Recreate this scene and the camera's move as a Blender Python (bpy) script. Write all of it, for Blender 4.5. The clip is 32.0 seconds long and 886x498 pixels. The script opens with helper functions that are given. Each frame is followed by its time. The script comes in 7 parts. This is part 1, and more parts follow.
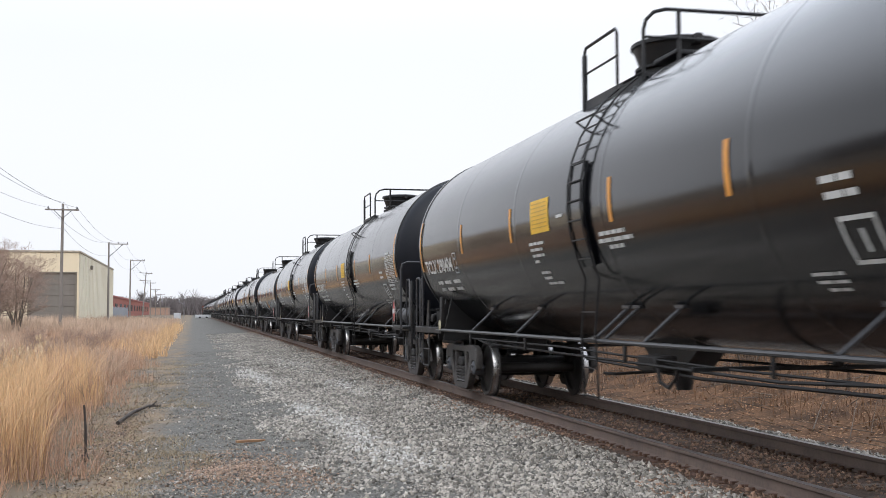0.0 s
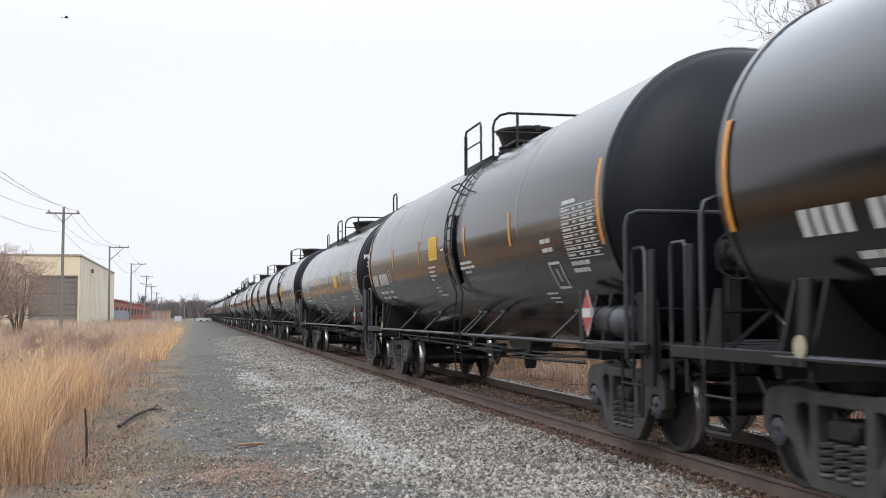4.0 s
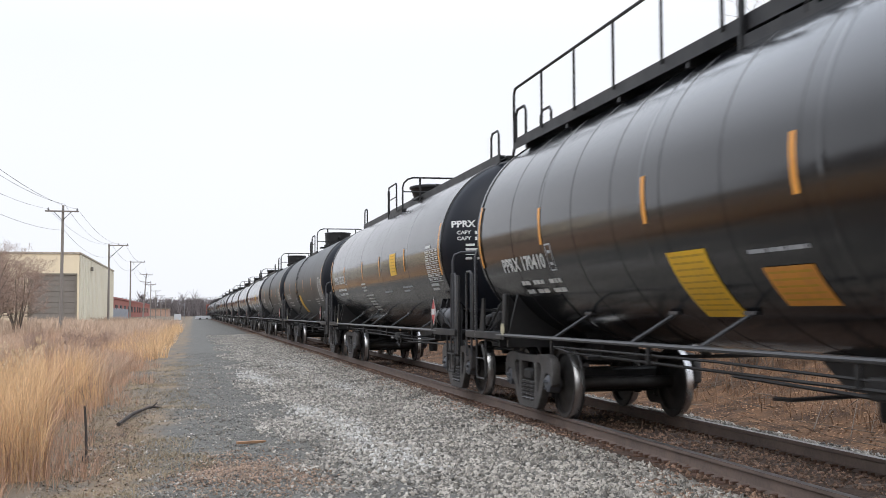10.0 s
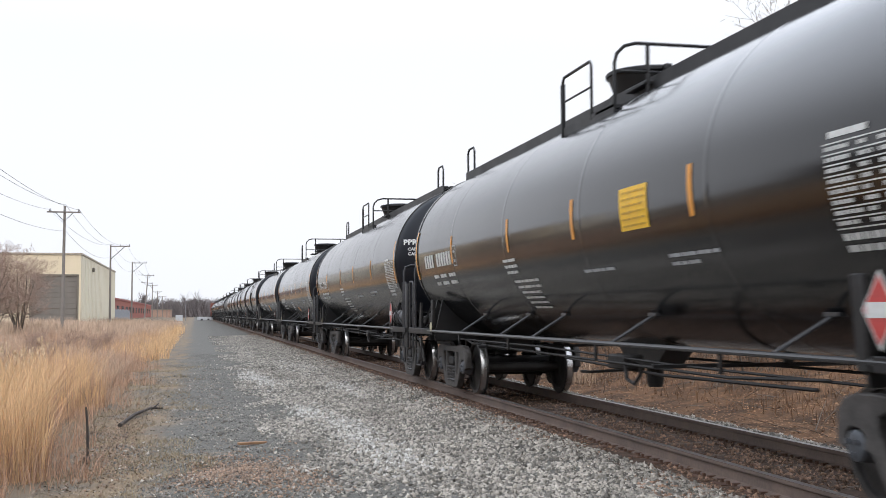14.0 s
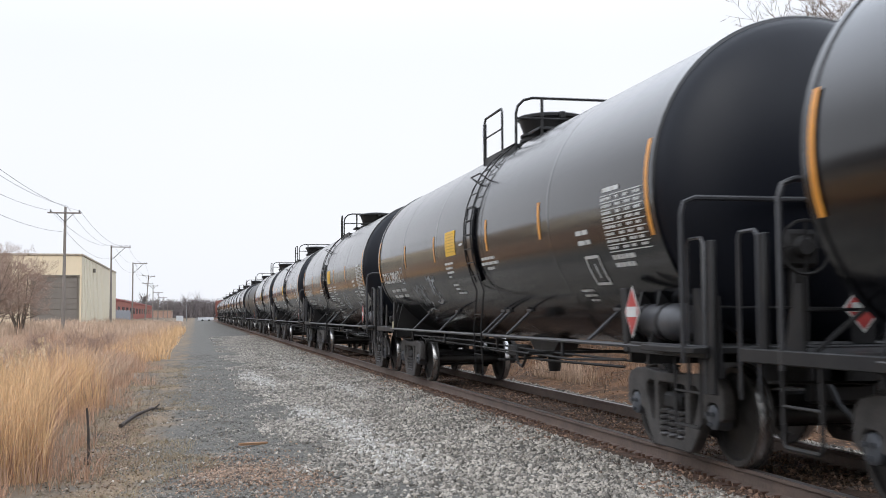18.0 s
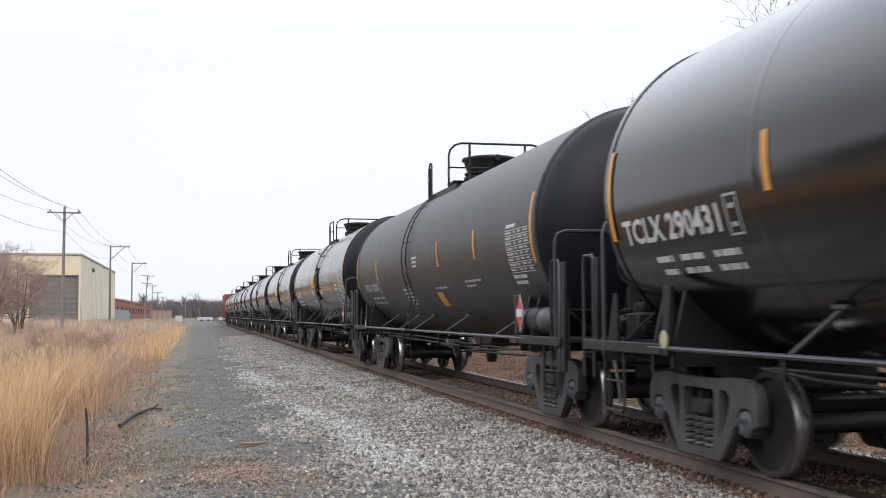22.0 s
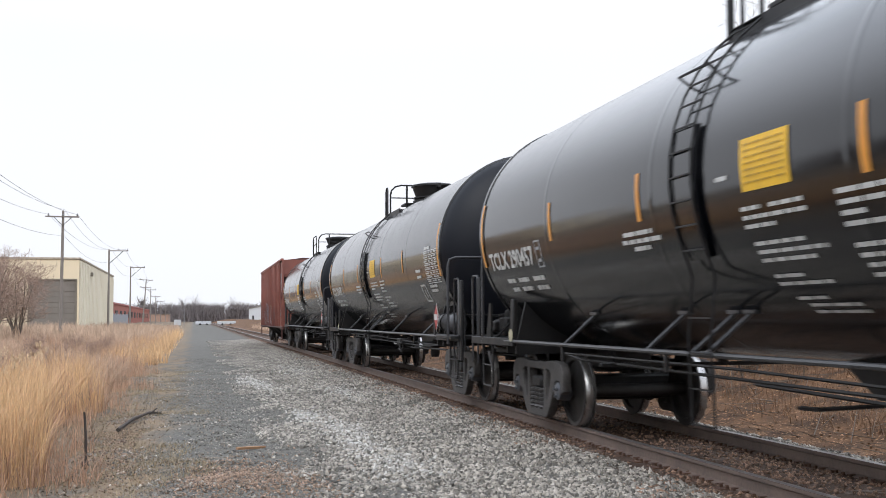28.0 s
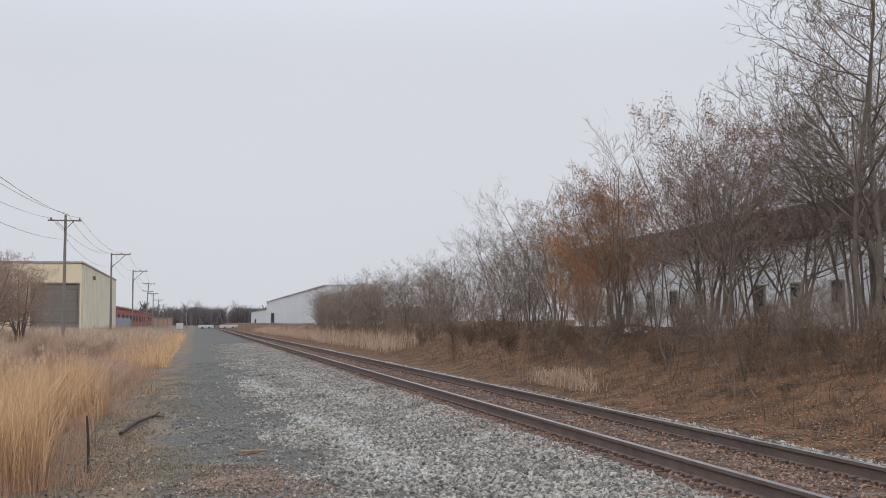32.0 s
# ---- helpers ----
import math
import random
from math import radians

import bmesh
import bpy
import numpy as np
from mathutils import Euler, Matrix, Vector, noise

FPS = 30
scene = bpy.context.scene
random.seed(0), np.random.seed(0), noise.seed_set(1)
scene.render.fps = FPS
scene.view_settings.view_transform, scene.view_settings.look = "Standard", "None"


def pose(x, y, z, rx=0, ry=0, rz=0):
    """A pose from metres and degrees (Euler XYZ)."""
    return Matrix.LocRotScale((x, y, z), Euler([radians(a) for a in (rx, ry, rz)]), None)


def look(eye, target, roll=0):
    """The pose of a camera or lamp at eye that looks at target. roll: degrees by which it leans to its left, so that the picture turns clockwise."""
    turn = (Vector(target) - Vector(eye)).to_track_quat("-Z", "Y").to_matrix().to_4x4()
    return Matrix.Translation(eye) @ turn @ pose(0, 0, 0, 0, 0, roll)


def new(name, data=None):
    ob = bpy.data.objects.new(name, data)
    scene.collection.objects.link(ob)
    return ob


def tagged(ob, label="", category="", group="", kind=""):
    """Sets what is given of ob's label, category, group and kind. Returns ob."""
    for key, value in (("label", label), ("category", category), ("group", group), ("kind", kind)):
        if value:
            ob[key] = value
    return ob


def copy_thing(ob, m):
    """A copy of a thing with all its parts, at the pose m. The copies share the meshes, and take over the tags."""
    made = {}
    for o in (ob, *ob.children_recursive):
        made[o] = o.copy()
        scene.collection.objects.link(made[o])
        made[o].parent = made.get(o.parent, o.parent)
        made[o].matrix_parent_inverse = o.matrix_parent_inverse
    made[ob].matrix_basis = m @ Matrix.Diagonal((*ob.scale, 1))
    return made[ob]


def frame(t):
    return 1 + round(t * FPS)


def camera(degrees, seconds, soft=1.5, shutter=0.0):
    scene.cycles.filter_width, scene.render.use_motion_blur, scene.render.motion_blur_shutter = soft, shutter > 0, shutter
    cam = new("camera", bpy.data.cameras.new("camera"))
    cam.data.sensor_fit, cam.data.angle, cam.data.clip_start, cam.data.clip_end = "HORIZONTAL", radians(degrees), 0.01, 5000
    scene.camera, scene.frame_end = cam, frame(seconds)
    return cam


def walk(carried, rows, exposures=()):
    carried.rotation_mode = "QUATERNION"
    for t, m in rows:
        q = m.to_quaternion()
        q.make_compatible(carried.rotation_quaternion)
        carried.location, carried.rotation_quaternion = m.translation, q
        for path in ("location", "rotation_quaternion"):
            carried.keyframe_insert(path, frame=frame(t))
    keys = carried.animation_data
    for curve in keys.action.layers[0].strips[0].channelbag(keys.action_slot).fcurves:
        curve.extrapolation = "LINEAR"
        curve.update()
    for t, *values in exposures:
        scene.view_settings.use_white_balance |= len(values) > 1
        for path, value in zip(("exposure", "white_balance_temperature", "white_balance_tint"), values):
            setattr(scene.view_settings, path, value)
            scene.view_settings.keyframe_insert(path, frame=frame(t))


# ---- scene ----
# Plan: x across the track, y along it, z up from the top of the rails; the camera stands at x = y = 0.
EYE = Vector((0.0, 0.0, 1.416))
cam = camera(43.8, 32.0, soft=0.6, shutter=0.14)
# seconds, turn to the right of the track, tilt up, lean to the left, in degrees
VIEW = (
    (0, 12.765, 3.221, -0.234), (0.5, 12.706, 3.385, -0.356), (1, 12.725, 3.439, -0.326),
    (1.5, 12.697, 3.348, -0.340), (2, 12.741, 3.267, -0.466), (2.5, 12.843, 3.374, -0.314),
    (3, 12.704, 3.449, -0.337), (3.5, 12.715, 3.373, -0.327), (5.5, 12.720, 3.483, -0.246),
    (6, 12.657, 3.546, -0.245), (6.5, 12.663, 3.376, -0.290), (7, 12.689, 3.308, -0.274),
    (7.5, 12.734, 3.312, -0.325), (8, 12.766, 3.298, -0.308), (8.5, 12.738, 3.293, -0.361),
    (9, 12.749, 3.271, -0.320), (9.5, 12.698, 3.320, -0.273), (10, 12.756, 3.267, -0.326),
    (10.5, 12.769, 3.306, -0.278), (11, 12.719, 3.398, -0.272), (11.5, 12.729, 3.470, -0.246),
    (12, 12.703, 3.306, -0.333), (12.5, 12.728, 3.353, -0.320), (13, 12.734, 3.312, -0.325),
    (13.5, 12.674, 3.336, -0.298), (15.5, 12.735, 3.240, -0.299), (16, 12.761, 3.300, -0.347),
    (16.5, 12.769, 3.250, -0.358), (17, 12.707, 3.454, -0.251), (17.5, 12.700, 3.324, -0.303),
    (18, 12.647, 3.342, -0.348), (18.5, 12.729, 3.326, -0.268), (19, 12.769, 3.349, -0.282),
    (19.5, 12.654, 3.445, -0.328), (20, 12.706, 3.402, -0.290), (20.5, 12.717, 3.340, -0.352),
    (21, 12.718, 3.388, -0.332), (21.5, 12.733, 3.314, -0.264), (22, 12.685, 3.354, -0.271),
    (22.5, 12.660, 3.359, -0.327), (23, 12.660, 3.445, -0.380), (23.5, 12.771, 3.671, -0.397),
    (24, 12.714, 3.675, -0.385), (24.5, 12.731, 3.570, -0.283), (25, 12.795, 3.504, -0.331),
    (25.5, 12.735, 3.551, -0.373), (27.5, 12.800, 3.474, -0.313), (28, 12.757, 3.554, -0.308),
    (28.5, 12.777, 3.589, -0.288), (29, 12.739, 3.634, -0.263), (29.5, 12.681, 3.667, -0.296),
    (30, 12.627, 3.629, -0.316), (30.5, 12.687, 3.548, -0.384), (31, 12.693, 3.782, -0.428),
    (31.5, 12.619, 3.863, -0.332), (32, 12.643, 3.724, -0.387),
)


def facing(turn, tilt, lean):
    a, b = radians(turn), radians(tilt)
    way = Vector((math.sin(a) * math.cos(b), math.cos(a) * math.cos(b), math.sin(b)))
    return look(EYE, EYE + way * 10, lean)


walk(cam, [(t, facing(a, b, c)) for t, a, b, c in VIEW],
     exposures=((0.0, 0.24), (6.0, 0.2), (13.0, 0.28), (19.0, 0.22), (28.0, 0.28), (30.0, 0.28), (30.6, 0.14), (31.0, -0.05), (31.5, -0.24), (32.0, -0.31)))

# ---- light: an overcast day ----
world = bpy.data.worlds.new("overcast_sky")
scene.world = world
world.use_nodes = True
wn, wl = world.node_tree.nodes, world.node_tree.links
wn.clear()
sky = wn.new("ShaderNodeTexSky")
sky.sky_type, sky.sun_disc = "NISHITA", False
sky.sun_elevation, sky.sun_rotation = radians(42), radians(200)
sky.air_density, sky.dust_density = 1.0, 4.0
pale = wn.new("ShaderNodeHueSaturation")
pale.inputs["Saturation"].default_value = 0.12
pale.inputs["Value"].default_value = 0.10
wl.new(sky.outputs[0], pale.inputs["Color"])
where = wn.new("ShaderNodeTexCoord")
clouds = wn.new("ShaderNodeTexNoise")
clouds.inputs["Scale"].default_value, clouds.inputs["Detail"].default_value = 1.6, 3.0
wl.new(where.outputs["Generated"], clouds.inputs["Vector"])
ramp = wn.new("ShaderNodeValToRGB")
ramp.color_ramp.elements[0].position, ramp.color_ramp.elements[0].color = 0.25, (0.83, 0.86, 0.935, 1)
ramp.color_ramp.elements[1].position, ramp.color_ramp.elements[1].color = 0.75, (0.888, 0.91, 0.97, 1)
wl.new(clouds.outputs["Fac"], ramp.inputs[0])
cover = wn.new("ShaderNodeMix")
cover.data_type = "RGBA"
cover.inputs[0].default_value = 0.9
wl.new(pale.outputs[0], cover.inputs[6]), wl.new(ramp.outputs[0], cover.inputs[7])
# an overcast sky is brighter overhead than at the horizon
upward = wn.new("ShaderNodeSeparateXYZ")
wl.new(where.outputs["Generated"], upward.inputs[0])
lift = wn.new("ShaderNodeMapRange")
lift.interpolation_type = "SMOOTHSTEP"
lift.inputs[1].default_value, lift.inputs[2].default_value, lift.inputs[3].default_value, lift.inputs[4].default_value = 0.22, 0.58, 1.0, 2.15
wl.new(upward.outputs[2], lift.inputs[0])
cool = wn.new("ShaderNodeMix")
cool.data_type, cool.blend_type = "RGBA", "MULTIPLY"
cool.inputs[7].default_value = (0.935, 0.985, 1.045, 1)
shade = wn.new("ShaderNodeMapRange")
shade.inputs[1].default_value, shade.inputs[2].default_value = 0.15, 0.6
wl.new(upward.outputs[2], shade.inputs[0])
wl.new(shade.outputs[0], cool.inputs[0]), wl.new(cover.outputs[2], cool.inputs[6])
back = wn.new("ShaderNodeBackground")
wl.new(lift.outputs[0], back.inputs["Strength"])
wl.new(cool.outputs[2], back.inputs["Color"])
wl.new(back.outputs[0], wn.new("ShaderNodeOutputWorld").inputs["Surface"])

sun = new("sun", bpy.data.lights.new("sun", "SUN"))
sun.data.energy, sun.data.angle, sun.data.color = 0.6, radians(40), (1.0, 0.955, 0.89)
sun.matrix_basis = look((-20, -45, 45), (0, 0, 0))

# ---- materials ----


def material(name, colour, rough=0.7, metal=0.0, second=None, scale=4.0, mix=0.5, bump=0.0, fine=40.0, island=0.0, each=0.0, coat=0.0, stretch=None, dirt=None, dirt_scale=1.2):
    """Two scales of noise between two colours, fine bump, and a change from piece to piece."""
    m = bpy.data.materials.new(name)
    m.use_nodes = True
    n, l = m.node_tree.nodes, m.node_tree.links
    p = n["Principled BSDF"]
    p.inputs["Roughness"].default_value, p.inputs["Metallic"].default_value = rough, metal
    p.inputs["Coat Weight"].default_value = coat
    co = n.new("ShaderNodeTexCoord")
    vec = co.outputs["Object"]
    if stretch:
        mp = n.new("ShaderNodeMapping")
        mp.inputs["Scale"].default_value = stretch
        l.new(vec, mp.inputs["Vector"])
        vec = mp.outputs[0]
    second = second or tuple(c * 0.6 for c in colour)
    big, small = n.new("ShaderNodeTexNoise"), n.new("ShaderNodeTexNoise")
    big.inputs["Scale"].default_value, big.inputs["Detail"].default_value = scale, 5
    small.inputs["Scale"].default_value, small.inputs["Detail"].default_value = fine, 4
    l.new(vec, big.inputs["Vector"]), l.new(vec, small.inputs["Vector"])
    add = n.new("ShaderNodeMath")
    add.operation = "MULTIPLY_ADD"
    l.new(small.outputs["Fac"], add.inputs[0])
    add.inputs[1].default_value = 0.5
    l.new(big.outputs["Fac"], add.inputs[2])
    rp = n.new("ShaderNodeValToRGB")
    rp.color_ramp.elements[0].position, rp.color_ramp.elements[1].position = 0.75 - mix * 0.35, 0.75 + mix * 0.35
    rp.color_ramp.elements[0].color, rp.color_ramp.elements[1].color = (*second, 1), (*colour, 1)
    l.new(add.outputs[0], rp.inputs[0])
    out = rp.outputs[0]
    if dirt:
        dn = n.new("ShaderNodeTexNoise")
        dn.inputs["Scale"].default_value, dn.inputs["Detail"].default_value = dirt_scale, 8
        l.new(vec, dn.inputs["Vector"])
        dr = n.new("ShaderNodeMapRange")
        dr.inputs[1].default_value, dr.inputs[2].default_value, dr.inputs[4].default_value = 0.5, 0.72, 0.7
        l.new(dn.outputs["Fac"], dr.inputs[0])
        dm = n.new("ShaderNodeMix")
        dm.data_type = "RGBA"
        l.new(dr.outputs[0], dm.inputs[0]), l.new(out, dm.inputs[6])
        dm.inputs[7].default_value = (*dirt, 1)
        out = dm.outputs[2]
    if island or each:
        src = n.new("ShaderNodeNewGeometry").outputs["Random Per Island"] if island else n.new("ShaderNodeObjectInfo").outputs["Random"]
        hs = n.new("ShaderNodeHueSaturation")
        mr = n.new("ShaderNodeMapRange")
        k = island or each
        mr.inputs[3].default_value, mr.inputs[4].default_value = 1 - k, 1 + k
        l.new(src, mr.inputs[0]), l.new(mr.outputs[0], hs.inputs["Value"]), l.new(out, hs.inputs["Color"])
        out = hs.outputs[0]
    l.new(out, p.inputs["Base Color"])
    if bump:
        b = n.new("ShaderNodeBump")
        b.inputs["Strength"].default_value, b.inputs["Distance"].default_value = bump, 0.02
        l.new(add.outputs[0], b.inputs["Height"]), l.new(b.outputs[0], p.inputs["Normal"])
    rr = n.new("ShaderNodeMapRange")
    rr.inputs[3].default_value, rr.inputs[4].default_value = max(rough - 0.1, 0.03), min(rough + 0.12, 1)
    l.new(big.outputs["Fac"], rr.inputs[0]), l.new(rr.outputs[0], p.inputs["Roughness"])
    return m


def tank_paint(name, colour, dust, rough):
    """Black tank enamel: gloss, streaks that run down, a veil of road dust."""
    m = bpy.data.materials.new(name)
    m.use_nodes = True
    n, l = m.node_tree.nodes, m.node_tree.links
    p = n["Principled BSDF"]
    co = n.new("ShaderNodeTexCoord")
    mp = n.new("ShaderNodeMapping")
    mp.inputs["Scale"].default_value = (0.35, 2.2, 0.35)
    l.new(co.outputs["Object"], mp.inputs["Vector"])
    streak, blot = n.new("ShaderNodeTexNoise"), n.new("ShaderNodeTexNoise")
    streak.inputs["Scale"].default_value, streak.inputs["Detail"].default_value = 1.4, 6
    blot.inputs["Scale"].default_value, blot.inputs["Detail"].default_value = 0.9, 7
    info = n.new("ShaderNodeObjectInfo")
    shift = n.new("ShaderNodeVectorMath")
    l.new(mp.outputs[0], shift.inputs[0])
    spread = n.new("ShaderNodeMath")
    spread.operation, spread.inputs[1].default_value = "MULTIPLY", 50.0
    l.new(info.outputs["Random"], spread.inputs[0]), l.new(spread.outputs[0], shift.inputs[1])
    l.new(shift.outputs[0], streak.inputs["Vector"]), l.new(co.outputs["Object"], blot.inputs["Vector"])
    mul = n.new("ShaderNodeMath")
    mul.operation = "MULTIPLY"
    l.new(streak.outputs["Fac"], mul.inputs[0]), l.new(blot.outputs["Fac"], mul.inputs[1])
    mr = n.new("ShaderNodeMapRange")
    mr.inputs[1].default_value, mr.inputs[2].default_value, mr.inputs[4].default_value = 0.2, 0.45, 0.55
    l.new(mul.outputs[0], mr.inputs[0])
    mx = n.new("ShaderNodeMix")
    mx.data_type = "RGBA"
    l.new(mr.outputs[0], mx.inputs[0])
    mx.inputs[6].default_value, mx.inputs[7].default_value = (*colour, 1), (*dust, 1)
    l.new(mx.outputs[2], p.inputs["Base Color"])
    p.inputs["Specular IOR Level"].default_value = 0.66
    rr = n.new("ShaderNodeMapRange")
    rr.inputs[3].default_value, rr.inputs[4].default_value = rough - 0.04, rough + 0.14
    l.new(mul.outputs[0], rr.inputs[0]), l.new(rr.outputs[0], p.inputs["Roughness"])
    bp = n.new("ShaderNodeBump")
    bp.inputs["Strength"].default_value, bp.inputs["Distance"].default_value = 0.035, 0.03
    l.new(blot.outputs["Fac"], bp.inputs["Height"]), l.new(bp.outputs[0], p.inputs["Normal"])
    return m


TANK_GLOSS = tank_paint("black_tank_enamel", (0.0022, 0.0026, 0.004), (0.006, 0.0062, 0.0078), 0.14)
TANK_WORN = tank_paint("worn_black_tank_enamel", (0.0025, 0.0028, 0.004), (0.0068, 0.0068, 0.0078), 0.14)
TANK_DULL = tank_paint("dull_tank_paint", (0.0085, 0.0092, 0.0092), (0.016, 0.016, 0.0152), 0.44)
TANK_OLIVE = tank_paint("dusty_tank_paint", (0.015, 0.015, 0.0138), (0.030, 0.0283, 0.0237), 0.46)
BLACK = material("black_underframe_paint", (0.008, 0.008, 0.0095), 0.5, 0, (0.017, 0.016, 0.015), 3, 0.8, 0.1)
GRIME = material("grimy_steel", (0.03, 0.028, 0.027), 0.6, 0.2, (0.013, 0.012, 0.012), 5, 0.7, 0.3)
HEADPAINT = material("flat_black_head_paint", (0.0035, 0.0045, 0.008), 0.42, 0, (0.006, 0.007, 0.0105), 1.2, 0.8, 0.03)
HEADPAINT.node_tree.nodes["Principled BSDF"].inputs["Specular IOR Level"].default_value = 0.22
for m in (BLACK, GRIME):
    m.node_tree.nodes["Principled BSDF"].inputs["Specular IOR Level"].default_value = 0.3
DISC = material("weathered_tag_plate", (0.42, 0.38, 0.25), 0.6, 0, (0.3, 0.27, 0.18), 9, 0.8)
CAST = material("cast_steel_frame", (0.08, 0.073, 0.068), 0.66, 0.1, (0.028, 0.025, 0.024), 6, 0.7, 0.3)
BEARING = material("blue_grey_bearing_steel", (0.10, 0.107, 0.12), 0.5, 0.3, (0.05, 0.053, 0.06), 7, 0.8, 0.2)
COIL = material("worn_spring_steel", (0.11, 0.105, 0.105), 0.5, 0.3, (0.06, 0.056, 0.054), 8, 0.8, 0.2)
WHEEL = material("wheel_steel", (0.05, 0.046, 0.043), 0.5, 0.5, (0.025, 0.023, 0.022), 5, 0.7, 0.2)
TREAD = material("polished_tread", (0.55, 0.54, 0.53), 0.28, 1.0, (0.4, 0.39, 0.38), 8, 0.8)
RESERVOIR = material("dark_grey_reservoir_paint", (0.06, 0.06, 0.065), 0.4, 0, (0.04, 0.04, 0.043), 4, 0.8)
PIPE = material("dark_handrail_paint", (0.038, 0.038, 0.041), 0.36, 0.0, (0.02, 0.02, 0.022), 6, 0.8)
GALV = material("galvanised_steel", (0.32, 0.32, 0.33), 0.45, 0.6, (0.2, 0.2, 0.2), 9, 0.8)
WHITE = material("white_stencil_paint", (0.62, 0.62, 0.6), 0.6, 0, (0.42, 0.42, 0.4), 7, 0.9)
CHALK = material("chalk_spray_paint", (0.42, 0.43, 0.44), 0.7, 0, (0.25, 0.26, 0.27), 5, 0.9)
ORANGE = material("reflective_orange", (0.72, 0.30, 0.035), 0.4, 0, (0.5, 0.2, 0.03), 5, 0.9)
YELLOW = material("yellow_placard", (0.80, 0.47, 0.02), 0.45, 0, (0.62, 0.36, 0.02), 6, 0.9)
YLINE = material("yellow_placard_lettering", (0.50, 0.29, 0.02), 0.5, 0, (0.42, 0.24, 0.02), 6, 0.9)
RED = material("red_placard", (0.45, 0.05, 0.04), 0.5, 0, (0.3, 0.03, 0.03), 8, 0.9)

# ---- mesh helpers ----


class Shape:
    """Collects vertices and faces for one mesh."""

    def __init__(self):
        self.v, self.f, self.m = [], [], []

    def put(self, verts, faces, slot=0):
        k = len(self.v)
        self.v.extend(tuple(p) for p in verts)
        self.f.extend(tuple(i + k for i in f) for f in faces)
        self.m.extend([slot] * len(faces))
        return self

    def box(self, x0, x1, y0, y1, z0, z1, c=0.0, m=None, slot=0):
        c = min(c, (x1 - x0) * 0.4, (y1 - y0) * 0.4, (z1 - z0) * 0.4)
        if c <= 0:
            vs = [(x, y, z) for x in (x0, x1) for y in (y0, y1) for z in (z0, z1)]
            fs = [(0, 1, 3, 2), (4, 6, 7, 5), (0, 4, 5, 1), (2, 3, 7, 6), (0, 2, 6, 4), (1, 5, 7, 3)]
        else:
            bm = bmesh.new()
            vs = []
            for sx, ax in ((1, x0), (-1, x1)):
                for sy, ay in ((1, y0), (-1, y1)):
                    for sz, az in ((1, z0), (-1, z1)):
                        vs += [(ax, ay + sy * c, az + sz * c), (ax + sx * c, ay, az + sz * c), (ax + sx * c, ay + sy * c, az)]
            for p in vs:
                bm.verts.new(p)
            bmesh.ops.convex_hull(bm, input=bm.verts[:])
            bmesh.ops.dissolve_limit(bm, angle_limit=0.01, verts=bm.verts[:], edges=bm.edges[:])
            bm.verts.index_update()
            vs = [v.co.copy() for v in bm.verts]
            fs = [[v.index for v in f.verts] for f in bm.faces]
            bm.free()
        if m is not None:
            vs = [m @ Vector(p) for p in vs]
        return self.put(vs, fs, slot)

    def tube(self, pts, r, n=6, closed=False, r2=None, slot=0):
        """A round bar along the points."""
        pts = [Vector(p) for p in pts]
        ring, vs, fs = None, [], []
        side = None
        for i, p in enumerate(pts):
            a = pts[i - 1] if i else (pts[-1] if closed else p)
            b = pts[i + 1] if i + 1 < len(pts) else (pts[0] if closed else p)
            d = (b - a).normalized()
            if side is None:
                side = d.orthogonal().normalized()
            side = (side - d * side.dot(d)).normalized()
            up = d.cross(side)
            rr = r if r2 is None else r + (r2 - r) * i / (len(pts) - 1)
            for k in range(n):
                t = 2 * math.pi * k / n
                vs.append(p + (side * math.cos(t) + up * math.sin(t)) * rr)
        for i in range(len(pts) - (0 if closed else 1)):
            j = (i + 1) % len(pts)
            for k in range(n):
                fs.append((i * n + k, i * n + (k + 1) % n, j * n + (k + 1) % n, j * n + k))
        if not closed:
            fs += [tuple(range(n))[::-1], tuple((len(pts) - 1) * n + k for k in range(n))]
        return self.put(vs, fs, slot)

    def lathe(self, prof, n, axis="y", at=(0, 0, 0), slots=None):
        """Profile of (along, radius) turned round an axis through at."""
        vs, fs, ms = [], [], []
        for s, r in prof:
            for k in range(n):
                t = 2 * math.pi * k / n
                a, b = math.cos(t) * r, math.sin(t) * r
                p = {"y": (a, s, b), "x": (s, a, b), "z": (a, b, s)}[axis]
                vs.append((p[0] + at[0], p[1] + at[1], p[2] + at[2]))
        for i in range(len(prof) - 1):
            for k in range(n):
                f = (i * n + k, i * n + (k + 1) % n, (i + 1) * n + (k + 1) % n, (i + 1) * n + k)
                fs.append(f if axis != "z" else f)
                ms.append(slots[i] if slots else 0)
        base = len(self.v)
        self.put(vs, fs)
        self.m[-len(fs):] = ms
        if prof[0][1] > 1e-4:
            self.put([], [tuple(base + k for k in range(n))[::-1]]) if False else self.f.append(tuple(base + k for k in range(n))[::-1])
            self.m.append(slots[0] if slots else 0)
        if prof[-1][1] > 1e-4:
            self.f.append(tuple(base + (len(prof) - 1) * n + k for k in range(n)))
            self.m.append(slots[-1] if slots else 0)
        return self

